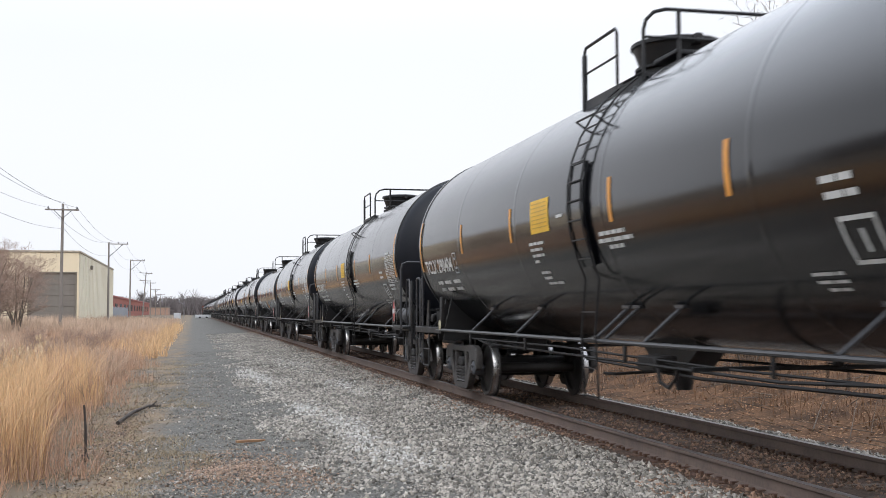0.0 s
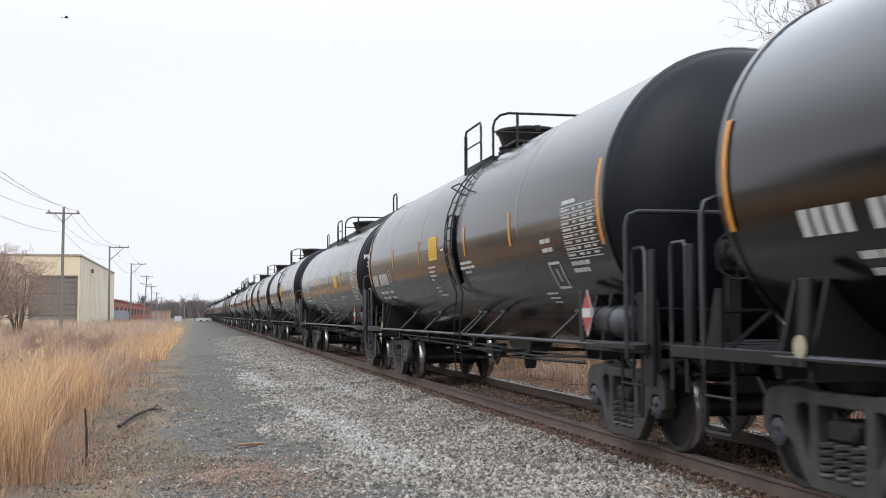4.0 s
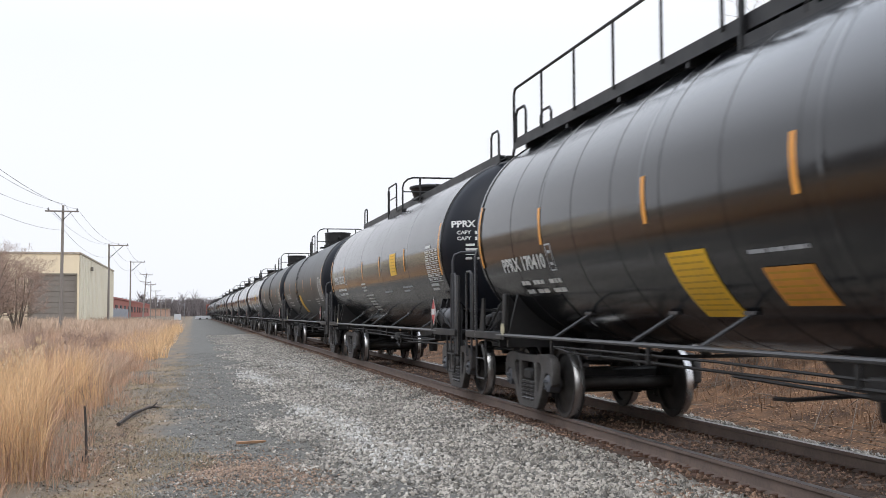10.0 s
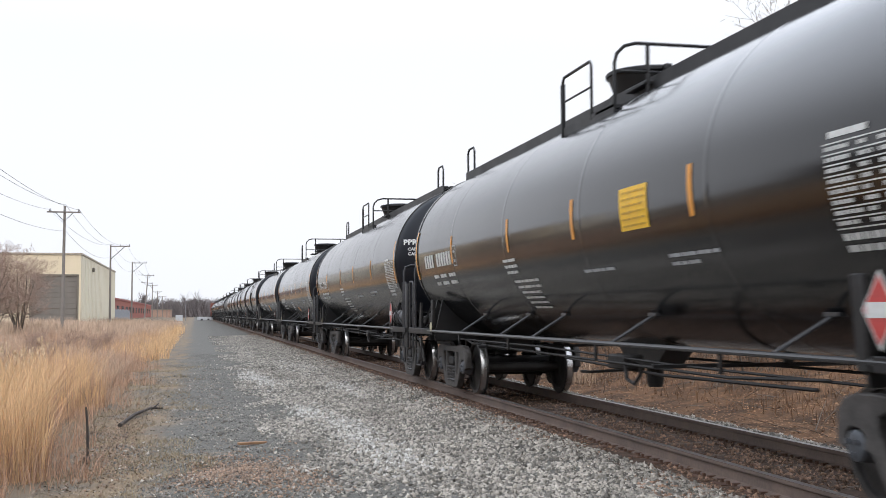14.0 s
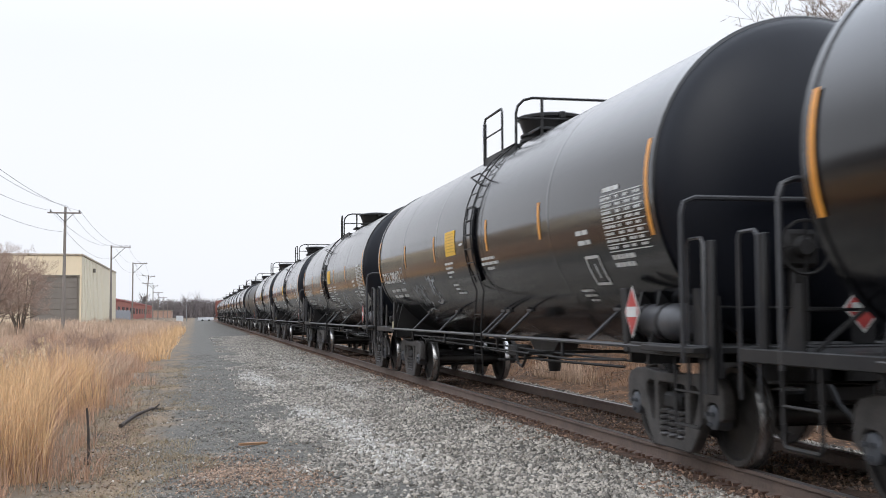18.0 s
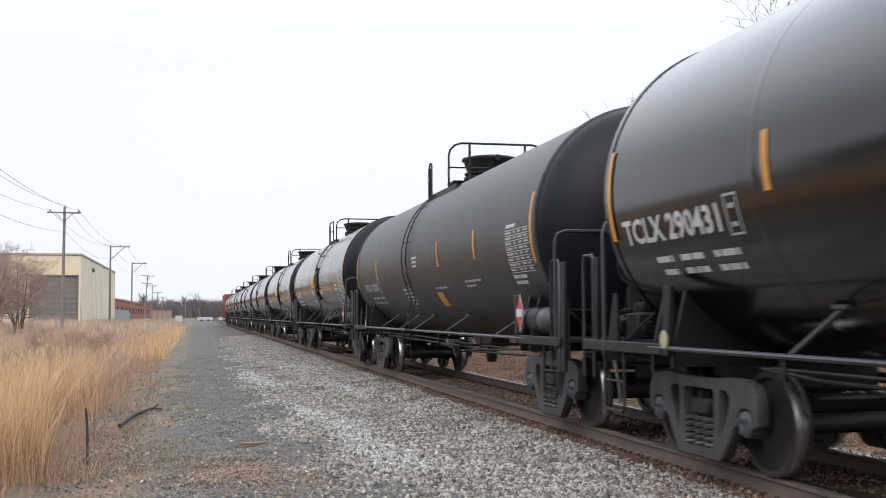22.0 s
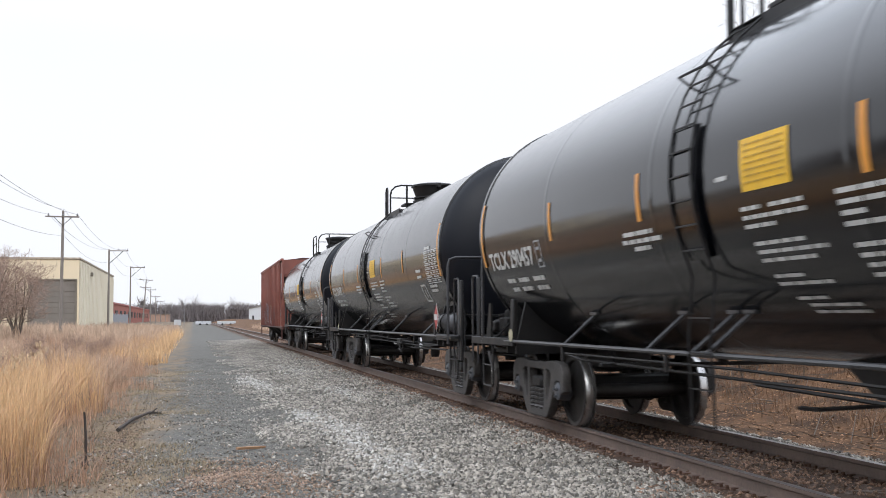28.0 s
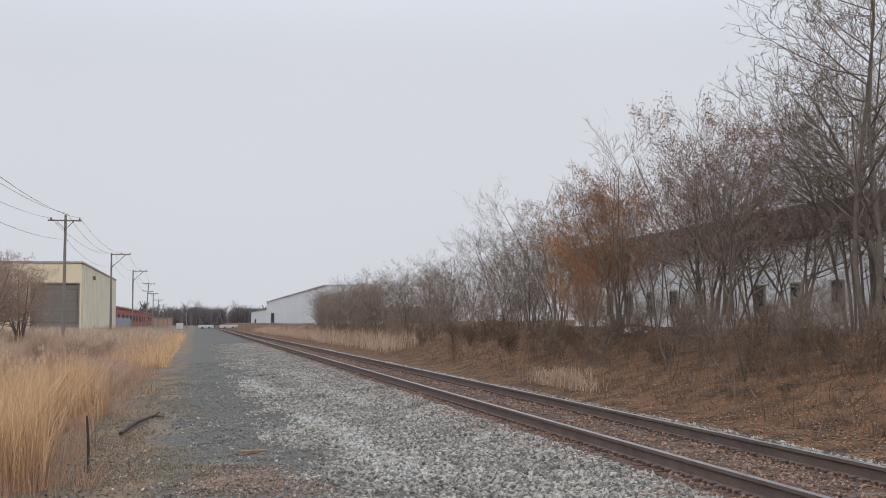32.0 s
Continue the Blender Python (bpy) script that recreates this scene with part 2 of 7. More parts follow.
    def prism(self, outline, depth, m):
        """A flat outline of (u, v) given thickness along w, placed by m (u, v, w)."""
        n = len(outline)
        vs = [m @ Vector((u, v, w)) for w in (0, depth) for u, v in outline]
        fs = [tuple(range(n))[::-1], tuple(range(n, 2 * n))]
        fs += [(i, (i + 1) % n, n + (i + 1) % n, n + i) for i in range(n)]
        return self.put(vs, fs)

    def mesh(self, name, *mats, smooth=40):
        me = bpy.data.meshes.new(name)
        me.from_pydata(self.v, [], self.f)
        for mt in mats:
            me.materials.append(mt)
        if len(mats) > 1:
            me.polygons.foreach_set("material_index", self.m)
        bm = bmesh.new()
        bm.from_mesh(me)
        bmesh.ops.recalc_face_normals(bm, faces=bm.faces[:])
        bm.to_mesh(me)
        bm.free()
        if smooth:
            me.polygons.foreach_set("use_smooth", [True] * len(me.polygons))
            me.set_sharp_from_angle(angle=radians(smooth))
        me.update()
        return me


def part(name, shape, mats, parent, label="", at=None, smooth=40):
    """One mesh object under a thing or under a part."""
    data = shape if isinstance(shape, bpy.types.Mesh) else shape.mesh(name, *(mats if isinstance(mats, tuple) else (mats,)), smooth=smooth)
    ob = new(name, data)
    ob.parent = parent
    if at is not None:
        ob.matrix_basis = at
    if name in ("stencil_block", "stencil_line", "stencil_box", "capacity_stencil", "data_table", "notice_print", "car_number", "head_mark"):
        ob["kind"] = "stuff"
    return tagged(ob, label) if label else ob


def thing(name, label, category, group="", kind="", at=None):
    ob = new(name)
    ob.empty_display_size = 0.3
    if at is not None:
        ob.matrix_basis = at
    return tagged(ob, label, category, group, kind)


def soup(name, v, f, mat):
    """A mesh from arrays, with no cleaning: for grass, twigs and stones."""
    me = bpy.data.meshes.new(name)
    v, f = np.asarray(v, np.float32), np.asarray(f, np.int32)
    me.vertices.add(len(v)), me.loops.add(f.size), me.polygons.add(len(f))
    me.vertices.foreach_set("co", v.ravel())
    me.loops.foreach_set("vertex_index", f.ravel())
    me.polygons.foreach_set("loop_start", np.arange(0, f.size, f.shape[1], dtype=np.int32))
    for mt in (mat if isinstance(mat, tuple) else (mat,)):
        me.materials.append(mt)
    me.update(calc_edges=True)
    me.validate()
    return me


def lettering(text, height, bold=0.028):
    """Outline of a text in the built-in font as (points, faces), height tall, from u = 0."""
    cu = bpy.data.curves.new("letters", "FONT")
    cu.body, cu.size, cu.offset, cu.resolution_u = text, 1.0, bold, 2
    ob = bpy.data.objects.new("letters", cu)
    me = bpy.data.meshes.new_from_object(ob)
    pts = [Vector(v.co) for v in me.vertices]
    faces = [tuple(p.vertices) for p in me.polygons]
    bpy.data.objects.remove(ob), bpy.data.curves.remove(cu), bpy.data.meshes.remove(me)
    if not pts:
        return [], []
    low, high = min(p.y for p in pts), max(p.y for p in pts)
    left = min(p.x for p in pts)
    k = height / (high - low)
    return [((p.x - left) * k, (p.y - low) * k) for p in pts], faces

# ---- the train ----
XC = 5.644          # middle of the track
RAIL = 0.755        # rail heads to each side of it
LONG = 17.85        # tank car over its couplers
TRUCK = 6.80        # truck centres to each side of a tank car's middle
WHEEL_R = 0.457


def run(t):
    """Metres the train has rolled by t seconds."""
    return 16.327 * t + 0.01468 * t * t


class Wrap:
    """Flat work laid on the round side of a tank (near side). u runs to the reader's right, v up the shell from mid-height."""

    def __init__(self, radius, centre):
        self.r, self.c = radius, centre

    def at(self, y0, u, v, lift=0.006):
        a = v / self.r
        return (-(self.r + lift) * math.cos(a), y0 - u, self.c + (self.r + lift) * math.sin(a))

    def patch(self, sh, y0, u0, u1, v0, v1, lift=0.006):
        n = max(1, int(abs(v1 - v0) / 0.12 + 0.99))
        vs = [self.at(y0, u, v0 + (v1 - v0) * i / n, lift) for i in range(n + 1) for u in (u0, u1)]
        return sh.put(vs, [(2 * i, 2 * i + 1, 2 * i + 3, 2 * i + 2) for i in range(n)])

    def text(self, sh, y0, v0, words, height, width=None, lift=0.007):
        pts, faces = lettering(words, height)
        k = width / max(p[0] for p in pts) if width else 1
        return sh.put([self.at(y0, u * k, v0 + v, lift) for u, v in pts], faces)

    def stroke(self, sh, y0, v0, pts, w=0.03, lift=0.008):
        """A sprayed line."""
        vs, fs = [], []
        for i, (u, v) in enumerate(pts):
            a, b = pts[max(i - 1, 0)], pts[min(i + 1, len(pts) - 1)]
            d = Vector((b[0] - a[0], b[1] - a[1]))
            d = d.normalized() if d.length > 1e-6 else Vector((1, 0))
            for s in (-1, 1):
                vs.append(self.at(y0, u - d.y * w * s / 2, v0 + v + d.x * w * s / 2, lift))
        fs = [(2 * i, 2 * i + 1, 2 * i + 3, 2 * i + 2) for i in range(len(pts) - 1)]
        return sh.put(vs, fs)

    def bars(self, sh, y0, v0, rows, gap=0.075, h=0.04):
        """Lines of small unreadable lettering: each row a list of (start, end)."""
        for k, row in enumerate(rows):
            for a, b in row:
                x = a
                while x < b - 0.02:
                    e = min(x + rng.uniform(0.1, 0.3), b)
                    self.patch(sh, y0, x, e, v0 - k * gap - h, v0 - k * gap)
                    x = e + 0.025
        return sh


rng = random.Random(7)


def scrawl(r, wide, tall, marks):
    """Jagged sprayed strokes side by side, without meaning: a list of lines."""
    out = []
    for k in range(marks):
        u0, u1 = wide * (k + r.uniform(-0.2, 0.1)) / marks, wide * (k + 1.2) / marks
        zig = [(u0 + (u1 - u0) * (q / 4 + r.uniform(-0.15, 0.15)), tall * ((0.15 if q % 2 else 0.8) + r.uniform(-0.15, 0.2))) for q in range(5)]
        out.append(zig)
        um, c, h = (u0 + u1) / 2, tall * r.uniform(0.3, 0.7), r.uniform(0.15, 0.35)
        if r.random() < 0.6:
            out.append([(um + (u1 - u0) * 0.5 * math.cos(t), c + tall * h * math.sin(t + 0.4)) for t in (0.4 + i * 0.55 for i in range(r.randrange(6, 11)))])
    out.append([(wide * q, tall * (-0.06 + 0.08 * math.sin(5 * q + marks))) for q in (0.1, 0.3, 0.5, 0.7, 0.95)])
    return out


def build_truck_meshes():
    """Meshes of a freight truck: side frame, bolster, springs, bearing cap, wheel set, brake beam."""
    out = {}
    # side frame: one outline in (y, z) with three windows cut through
    def both(pts):
        return pts + [(-y, z) for y, z in reversed(pts)]
    outer = both([(0.0, 0.80), (0.32, 0.80), (0.60, 0.825), (0.86, 0.82), (1.02, 0.78), (1.09, 0.70), (1.10, 0.58), (1.10, 0.47), (1.03, 0.44), (1.01, 0.56), (0.95, 0.60), (0.83, 0.60), (0.77, 0.56), (0.76, 0.45), (0.69, 0.43), (0.58, 0.27), (0.46, 0.13), (0.38, 0.09), (0.0, 0.09)])
    mid = both([(0.0, 0.73), (0.29, 0.73), (0.325, 0.69), (0.32, 0.42), (0.295, 0.24), (0.26, 0.17), (0.0, 0.17)])
    hole = [(0.41, 0.73), (0.53, 0.735), (0.62, 0.69), (0.63, 0.61), (0.58, 0.49), (0.50, 0.35), (0.445, 0.29), (0.41, 0.34), (0.395, 0.50), (0.395, 0.67)]
    cu = bpy.data.curves.new("side_frame", "CURVE")
    cu.dimensions, cu.fill_mode, cu.extrude, cu.bevel_depth, cu.bevel_resolution = "2D", "BOTH", 0.042, 0.016, 1
    for loop in (outer, mid, hole, [(-y, z) for y, z in hole]):
        sp = cu.splines.new("POLY")
        sp.points.add(len(loop) - 1)
        for pt, (y, z) in zip(sp.points, loop):
            pt.co = (y, z, 0, 1)
        sp.use_cyclic_u = True
    ob = bpy.data.objects.new("side_frame", cu)
    me = bpy.data.meshes.new_from_object(ob)
    me.transform(Matrix(((0, 0, 1, 0), (1, 0, 0, 0), (0, 1, 0, 0), (0, 0, 0, 1))))
    bpy.data.objects.remove(ob), bpy.data.curves.remove(cu)
    me.materials.clear()
    me.materials.append(CAST)
    me.polygons.foreach_set("use_smooth", [True] * len(me.polygons))
    me.set_sharp_from_angle(angle=radians(35))
    out["side_frame"] = me
    pts = [(0.07 * math.cos(a), 0.088 * math.sin(a), 0.17 + 0.29 * a / (2 * math.pi * 5)) for a in (2 * math.pi * i / 8 for i in range(41))]
    out["spring"] = Shape().tube(pts, 0.021, 4).mesh("spring", COIL)
    sh = Shape()
    sh.box(-1.06, 1.06, -0.19, 0.19, 0.46, 0.62, 0.03).lathe([(0.66, 0.2), (0.78, 0.2), (0.78, 0.05)], 16, "z")
    out["bolster"] = sh.mesh("bolster", GRIME)
    sh = Shape()
    sh.lathe([(-0.07, 0.0), (-0.07, 0.085), (-0.05, 0.115), (0.06, 0.125), (0.10, 0.125), (0.10, 0.0)], 14, "x")
    for k in range(3):
        a = k * 2.094 + 0.5
        sh.lathe([(-0.095, 0.0), (-0.095, 0.022), (-0.06, 0.022)], 6, "x", (0, 0.06 * math.cos(a), 0.06 * math.sin(a)))
    out["bearing_cap"] = sh.mesh("bearing_cap", BEARING)
    sh = Shape()
    sh.lathe([(-1.05, 0.0), (-1.05, 0.075), (-0.86, 0.08), (-0.5, 0.085), (0.5, 0.085), (0.86, 0.08), (1.05, 0.075), (1.05, 0.0)], 14, "x")
    prof = [(-0.86, 0.13), (-0.85, 0.17), (-0.795, 0.26), (-0.79, 0.385), (-0.83, 0.40), (-0.835, 0.447), (-0.825, 0.456), (-0.73, 0.460), (-0.725, 0.480), (-0.705, 0.485),
            (-0.695, 0.475), (-0.695, 0.395), (-0.735, 0.38), (-0.75, 0.26), (-0.71, 0.17), (-0.70, 0.13)]
    slots = [0] * 6 + [1, 0, 0] + [0] * 6
    for s in (1, -1):
        pr = [(x * s, r) for x, r in prof]
        sh.lathe(pr, 30, "x", slots=slots)
    out["wheelset"] = sh.mesh("wheelset", WHEEL, TREAD)
    sh = Shape()
    sh.tube([(-0.85, 0, 0.33), (0.85, 0, 0.33)], 0.035, 6)
    for s in (-1, 1):
        sh.box(s * 0.76 - 0.05, s * 0.76 + 0.05, -0.04, 0.06, 0.22, 0.48, 0.015)
    out["brake_beam"] = sh.mesh("brake_beam", GRIME)
    return out


TM = build_truck_meshes()


def truck(parent, y):
    """A truck under a car: its frame parts hang under the bolster; the wheel sets turn."""
    base = part("truck", TM["bolster"], None, parent, "grimy cast-steel freight truck", at=pose(0, y, 0))
    for s in (-1, 1):
        part("side_frame", TM["side_frame"], None, base, at=pose(s * 1.0, 0, 0))
        for d in (-0.19, 0.0, 0.19):
            part("spring", TM["spring"], None, base, at=pose(s * 1.0, d, 0))
        for d in (-0.889, 0.889):
            part("bearing_cap", TM["bearing_cap"], None, base, at=pose(s * 1.0, d, WHEEL_R, 0, 0, 0 if s < 0 else 180))
    for d in (-0.889, 0.889):
        part("wheelset", TM["wheelset"], None, base, "steel wheel set with polished treads", at=pose(0, d, WHEEL_R))
        part("brake_beam", TM["brake_beam"], None, base, at=pose(0, d * 0.42, 0))
    return base


def coupler_mesh():
    sh = Shape()
    sh.box(-0.09, 0.09, -0.75, -0.12, 0.78, 0.96, 0.02)
    sh.prism([(-0.16, -0.14), (0.14, -0.14), (0.19, 0.02), (0.1, 0.1), (-0.02, 0.0), (-0.08, 0.06), (-0.2, 0.0)], 0.28, Matrix.Translation((0, 0, 0.73)))
    return sh.mesh("coupler", GRIME)


COUPLER = coupler_mesh()


def end_gear(car, sgn, half, wide=1.44, brace=False, piped=True):
    """Stub sill, platform, steps, rails and coupler at one end (sgn: +1 the rear end)."""
    fl = pose(0, 0, 0, 0, 0, 0 if sgn > 0 else 180)

    def turned(sh):
        sh.v = [tuple(fl @ Vector(p)) for p in sh.v]
        return sh
    part("stub_sill", turned(Shape().box(-0.27, 0.27, half - 3.0, half - 0.62, 0.72, 1.12, 0.03)), BLACK, car)
    part("striker", turned(Shape().box(-0.42, 0.42, half - 0.75, half - 0.62, 0.62, 1.15, 0.02)), BLACK, car)
    web = [(0.0, 0.0), (0.0, 0.25), (0.62, 0.85), (1.0, 1.32), (1.18, 1.05), (1.40, 0.12), (1.40, 0.0)]
    for s in (-1, 1):
        for y in (TRUCK - 0.22, TRUCK + 0.22):
            part("saddle_web", turned(Shape().prism(web, 0.04, Matrix(((s, 0, 0, 0), (0, 0, 1, y), (0, 1, 0, 0.92), (0, 0, 0, 1))))), BLACK, car)
        x0, x1 = min(s * 1.40, s * 1.46), max(s * 1.40, s * 1.46)
        m = Matrix(((1, 0, 0, 0), (0, 1, -0.10, 0.11), (-0.0, 0, 1, 0), (0, 0, 0, 1)))
        part("saddle_flange", turned(Shape().box(x0, x1, TRUCK - 0.24, TRUCK - 0.10, 1.02, 1.66, 0.012, m=m)), GRIME, car)
        if s * sgn < 0 and sgn > 0:
            part("tag_plate", Shape().lathe([(-1.468, 0.0), (-1.468, 0.085), (-1.462, 0.085)], 14, "x", (0, TRUCK - 0.17, 1.17)), DISC, car, "pale oval tag plate")
        if brace:
            part("saddle_brace", turned(Shape().tube([(s * 1.42, TRUCK, 1.55), (s * 1.36, half - 1.1, 1.13)], 0.016, 5)), BLACK, car)
    part("end_platform", turned(Shape().box(-wide, wide, half - 1.62, half - (0.12 if sgn > 0 else 0.52), 1.06, 1.12, 0.01)), BLACK, car)
    part("platform_edge", turned(Shape().box(-1.46, -1.42, half - 2.2, half - (0.12 if sgn > 0 else 0.52), 1.02, 1.13, 0.01)), BLACK, car)
    part("platform_edge", turned(Shape().box(1.42, 1.46, half - 2.2, half - (0.12 if sgn > 0 else 0.52), 1.02, 1.13, 0.01)), BLACK, car)
    part("coupler", COUPLER, None, car, at=fl @ pose(0, half, 0))
    y = half - (0.74 if sgn > 0 else 0.70)
    b = wide if sgn < 0 else 1.44
    far = 0.50 if sgn > 0 else -0.06
    part("end_handrail", turned(Shape().tube([(-b, y, 0.98), (-b, y, 2.26), (-b + 0.03, y, 2.36), (-b + 0.13, y, 2.40), (b - 0.13, y, 2.40), (b - 0.03, y, 2.36), (b, y, 2.26), (b, y, 0.98)], 0.024, 7)), PIPE, car, "bent pipe handrail across the car end")
    for s in (-1, 1):
        x = s * 1.42
        part("grab_rail", turned(Shape().tube([(x, half + far - 0.56, 0.72), (x, half + far - 0.56, 2.0), (x, half + far - 0.60, 2.05), (x, half + far - 0.82, 2.05), (x, half + far - 0.87, 2.0), (x, half + far - 0.87, 0.72)], 0.017, 6)), PIPE, car)
        part("corner_gusset", turned(Shape().prism([(half - 0.9, 1.1), (half - 0.62, 1.1), (half - 0.80, 1.62), (half - 0.9, 1.62)], 0.03, Matrix(((0, 0, 1, x - 0.06 * s), (1, 0, 0, 0), (0, 1, 0, 0), (0, 0, 0, 1))))), BLACK, car)
        st = Shape().tube([(x, half - 1.22, 1.02), (x, half - 1.22, 0.46), (x, half - 1.18, 0.42), (x, half - 0.74, 0.42), (x, half - 0.70, 0.46), (x, half - 0.70, 1.02)], 0.018, 5).tube([(x, half - 1.22, 0.72), (x, half - 0.70, 0.72)], 0.014, 5)
        part("sill_step", turned(st), GRIME, car)
        part("uncoupling_lever", turned(Shape().tube([(x, half - 0.5, 0.88), (s * 0.5, half - 0.46, 0.86), (s * 0.2, half - 0.4, 0.95)], 0.014, 5)), GRIME, car) if s < 0 else None
    part("air_hose", turned(Shape().tube([(0.3, half - 0.55, 0.8), (0.32, half - 0.35, 0.62), (0.28, half - 0.12, 0.45), (0.2, half - 0.02, 0.5)], 0.025, 6)), BLACK, car)
    # tall dark stiles beside the grab rails
    for s in (-1, 1):
        x = s * 1.40
        y1 = half - (0.42 if sgn > 0 else 0.52)
        part("corner_stile", turned(Shape().box(x - 0.02, x + 0.02, y1 - 0.05, y1 + 0.07, 0.72 if sgn < 0 else 1.1, 2.02, 0.008)), BLACK, car)
        if sgn < 0:
            part("stile_foot", turned(Shape().prism([(y1 - 0.16, 0.86), (y1 + 0.12, 0.86), (y1 + 0.07, 1.55), (y1 - 0.05, 1.55)], 0.02, Matrix(((0, 0, 1, x - 0.045 * s), (1, 0, 0, 0), (0, 1, 0, 0), (0, 0, 0, 1))))), BLACK, car)
    part("end_strut", turned(Shape().tube([(-1.3, half - 0.95, 1.12), (-0.9, half - 1.35, 1.62)], 0.02, 5).tube([(-1.36, half - 0.8, 1.42), (1.36, half - 0.8, 1.46)], 0.012, 5)), BLACK, car)
    part("head_bracket", turned(Shape().box(-0.09, 0.09, half - 0.86, half - 0.72, 2.32, 2.5, 0.01).box(-0.05, 0.05, half - 0.84, half - 0.70, 2.5, 2.62, 0.01)), BLACK, car)
    if sgn > 0 and piped:
        valve = Shape().box(-1.16, -0.86, half - 0.95, half - 0.62, 1.14, 1.42, 0.03).box(-1.22, -0.92, half - 0.62, half - 0.40, 1.20, 1.36, 0.025)
        valve.lathe([(half - 0.40, 0.0), (half - 0.40, 0.09), (half - 0.32, 0.11), (half - 0.22, 0.11), (half - 0.20, 0.0)], 12, "y", (-1.05, 0, 1.28))
        valve.lathe([(1.40, 0.0), (1.40, 0.10), (1.46, 0.12), (1.52, 0.10), (1.53, 0.0)], 12, "z", (-1.0, half - 0.78, 0)).lathe([(1.34, 0.0), (1.34, 0.07), (1.46, 0.07), (1.47, 0.0)], 10, "z", (-1.06, half - 0.50, 0))
        valve.lathe([(half - 1.02, 0.0), (half - 1.02, 0.06), (half - 0.94, 0.08), (half - 0.94, 0.0)], 10, "y", (-1.04, 0, 1.26))
        valve.tube([(-1.0, half - 0.9, 1.2), (-0.8, half - 1.3, 1.0), (-0.6, half - 1.9, 0.92)], 0.018, 5).tube([(-1.1, half - 0.5, 1.2), (-1.2, half - 0.6, 0.98), (-0.9, half - 1.6, 0.88)], 0.016, 5)
        part("brake_valve", turned(valve), GRIME, car, "grimy cast brake valve with its pipes")
        part("release_rod", turned(Shape().tube([(-1.38, half - 0.86, 0.92), (-1.30, half - 0.80, 0.62), (-1.28, half - 0.75, 0.48)], 0.02, 5)), GALV, car)
    if sgn < 0:
        part("air_reservoir", turned(Shape().lathe([(half - 2.55, 0.0), (half - 2.54, 0.10), (half - 2.46, 0.165), (half - 2.40, 0.18), (half - 1.50, 0.18), (half - 1.44, 0.165), (half - 1.36, 0.10), (half - 1.35, 0.0)], 18, "y", (1.2, 0, 1.32))), RESERVOIR, car, "dark grey air reservoir")
        for q in (2.2, 1.75):
            part("reservoir_strap", turned(Shape().lathe([(half - q, 0.178), (half - q, 0.188), (half - q + 0.06, 0.188), (half - q + 0.06, 0.178)], 18, "y", (1.2, 0, 1.32))), BLACK, car)
        part("brake_wheel", turned(Shape().tube([(0.42 + 0.24 * math.cos(a), half - 0.66, 1.98 + 0.24 * math.sin(a)) for a in (i * math.pi / 8 for i in range(16))], 0.014, 5, True).tube([(0.18, half - 0.66, 1.98), (0.66, half - 0.66, 1.98)], 0.012, 4).tube([(0.42, half - 0.66, 1.74), (0.42, half - 0.66, 2.22)], 0.012, 4)), GRIME, car)
        part("brake_housing", turned(Shape().box(0.26, 0.58, half - 0.86, half - 0.70, 1.80, 2.14, 0.04).lathe([(half - 0.72, 0.0), (half - 0.72, 0.12), (half - 0.64, 0.07), (half - 0.64, 0.0)], 12, "y", (0.42, 0, 1.98)).box(0.34, 0.50, half - 0.86, half - 0.74, 1.1, 1.82, 0.02)), GRIME, car, "grimy cast hand-brake housing")
        part("placard_board", turned(Shape().box(-0.22, 0.02, half - 0.64, half - 0.62, 1.12, 1.66, 0.006)), BLACK, car)
        dia = Shape()
        for q, d, slot in ((0.20, 0.0, 0), (0.175, 0.004, 1)):
            dia.put([(-0.10 + q, half - 0.612 + d, 1.45), (-0.10, half - 0.612 + d, 1.45 + q * 1.15), (-0.10 - q, half - 0.612 + d, 1.45), (-0.10, half - 0.612 + d, 1.45 - q * 1.15)], [(0, 1, 2, 3)], slot)
        dia.put([(0.02, half - 0.604, 1.41), (0.02, half - 0.604, 1.49), (-0.22, half - 0.604, 1.49), (-0.22, half - 0.604, 1.41)], [(0, 1, 2, 3)], 0)
        part("end_placard", turned(dia), (WHITE, RED), car, "red and white diamond placard on the car end")


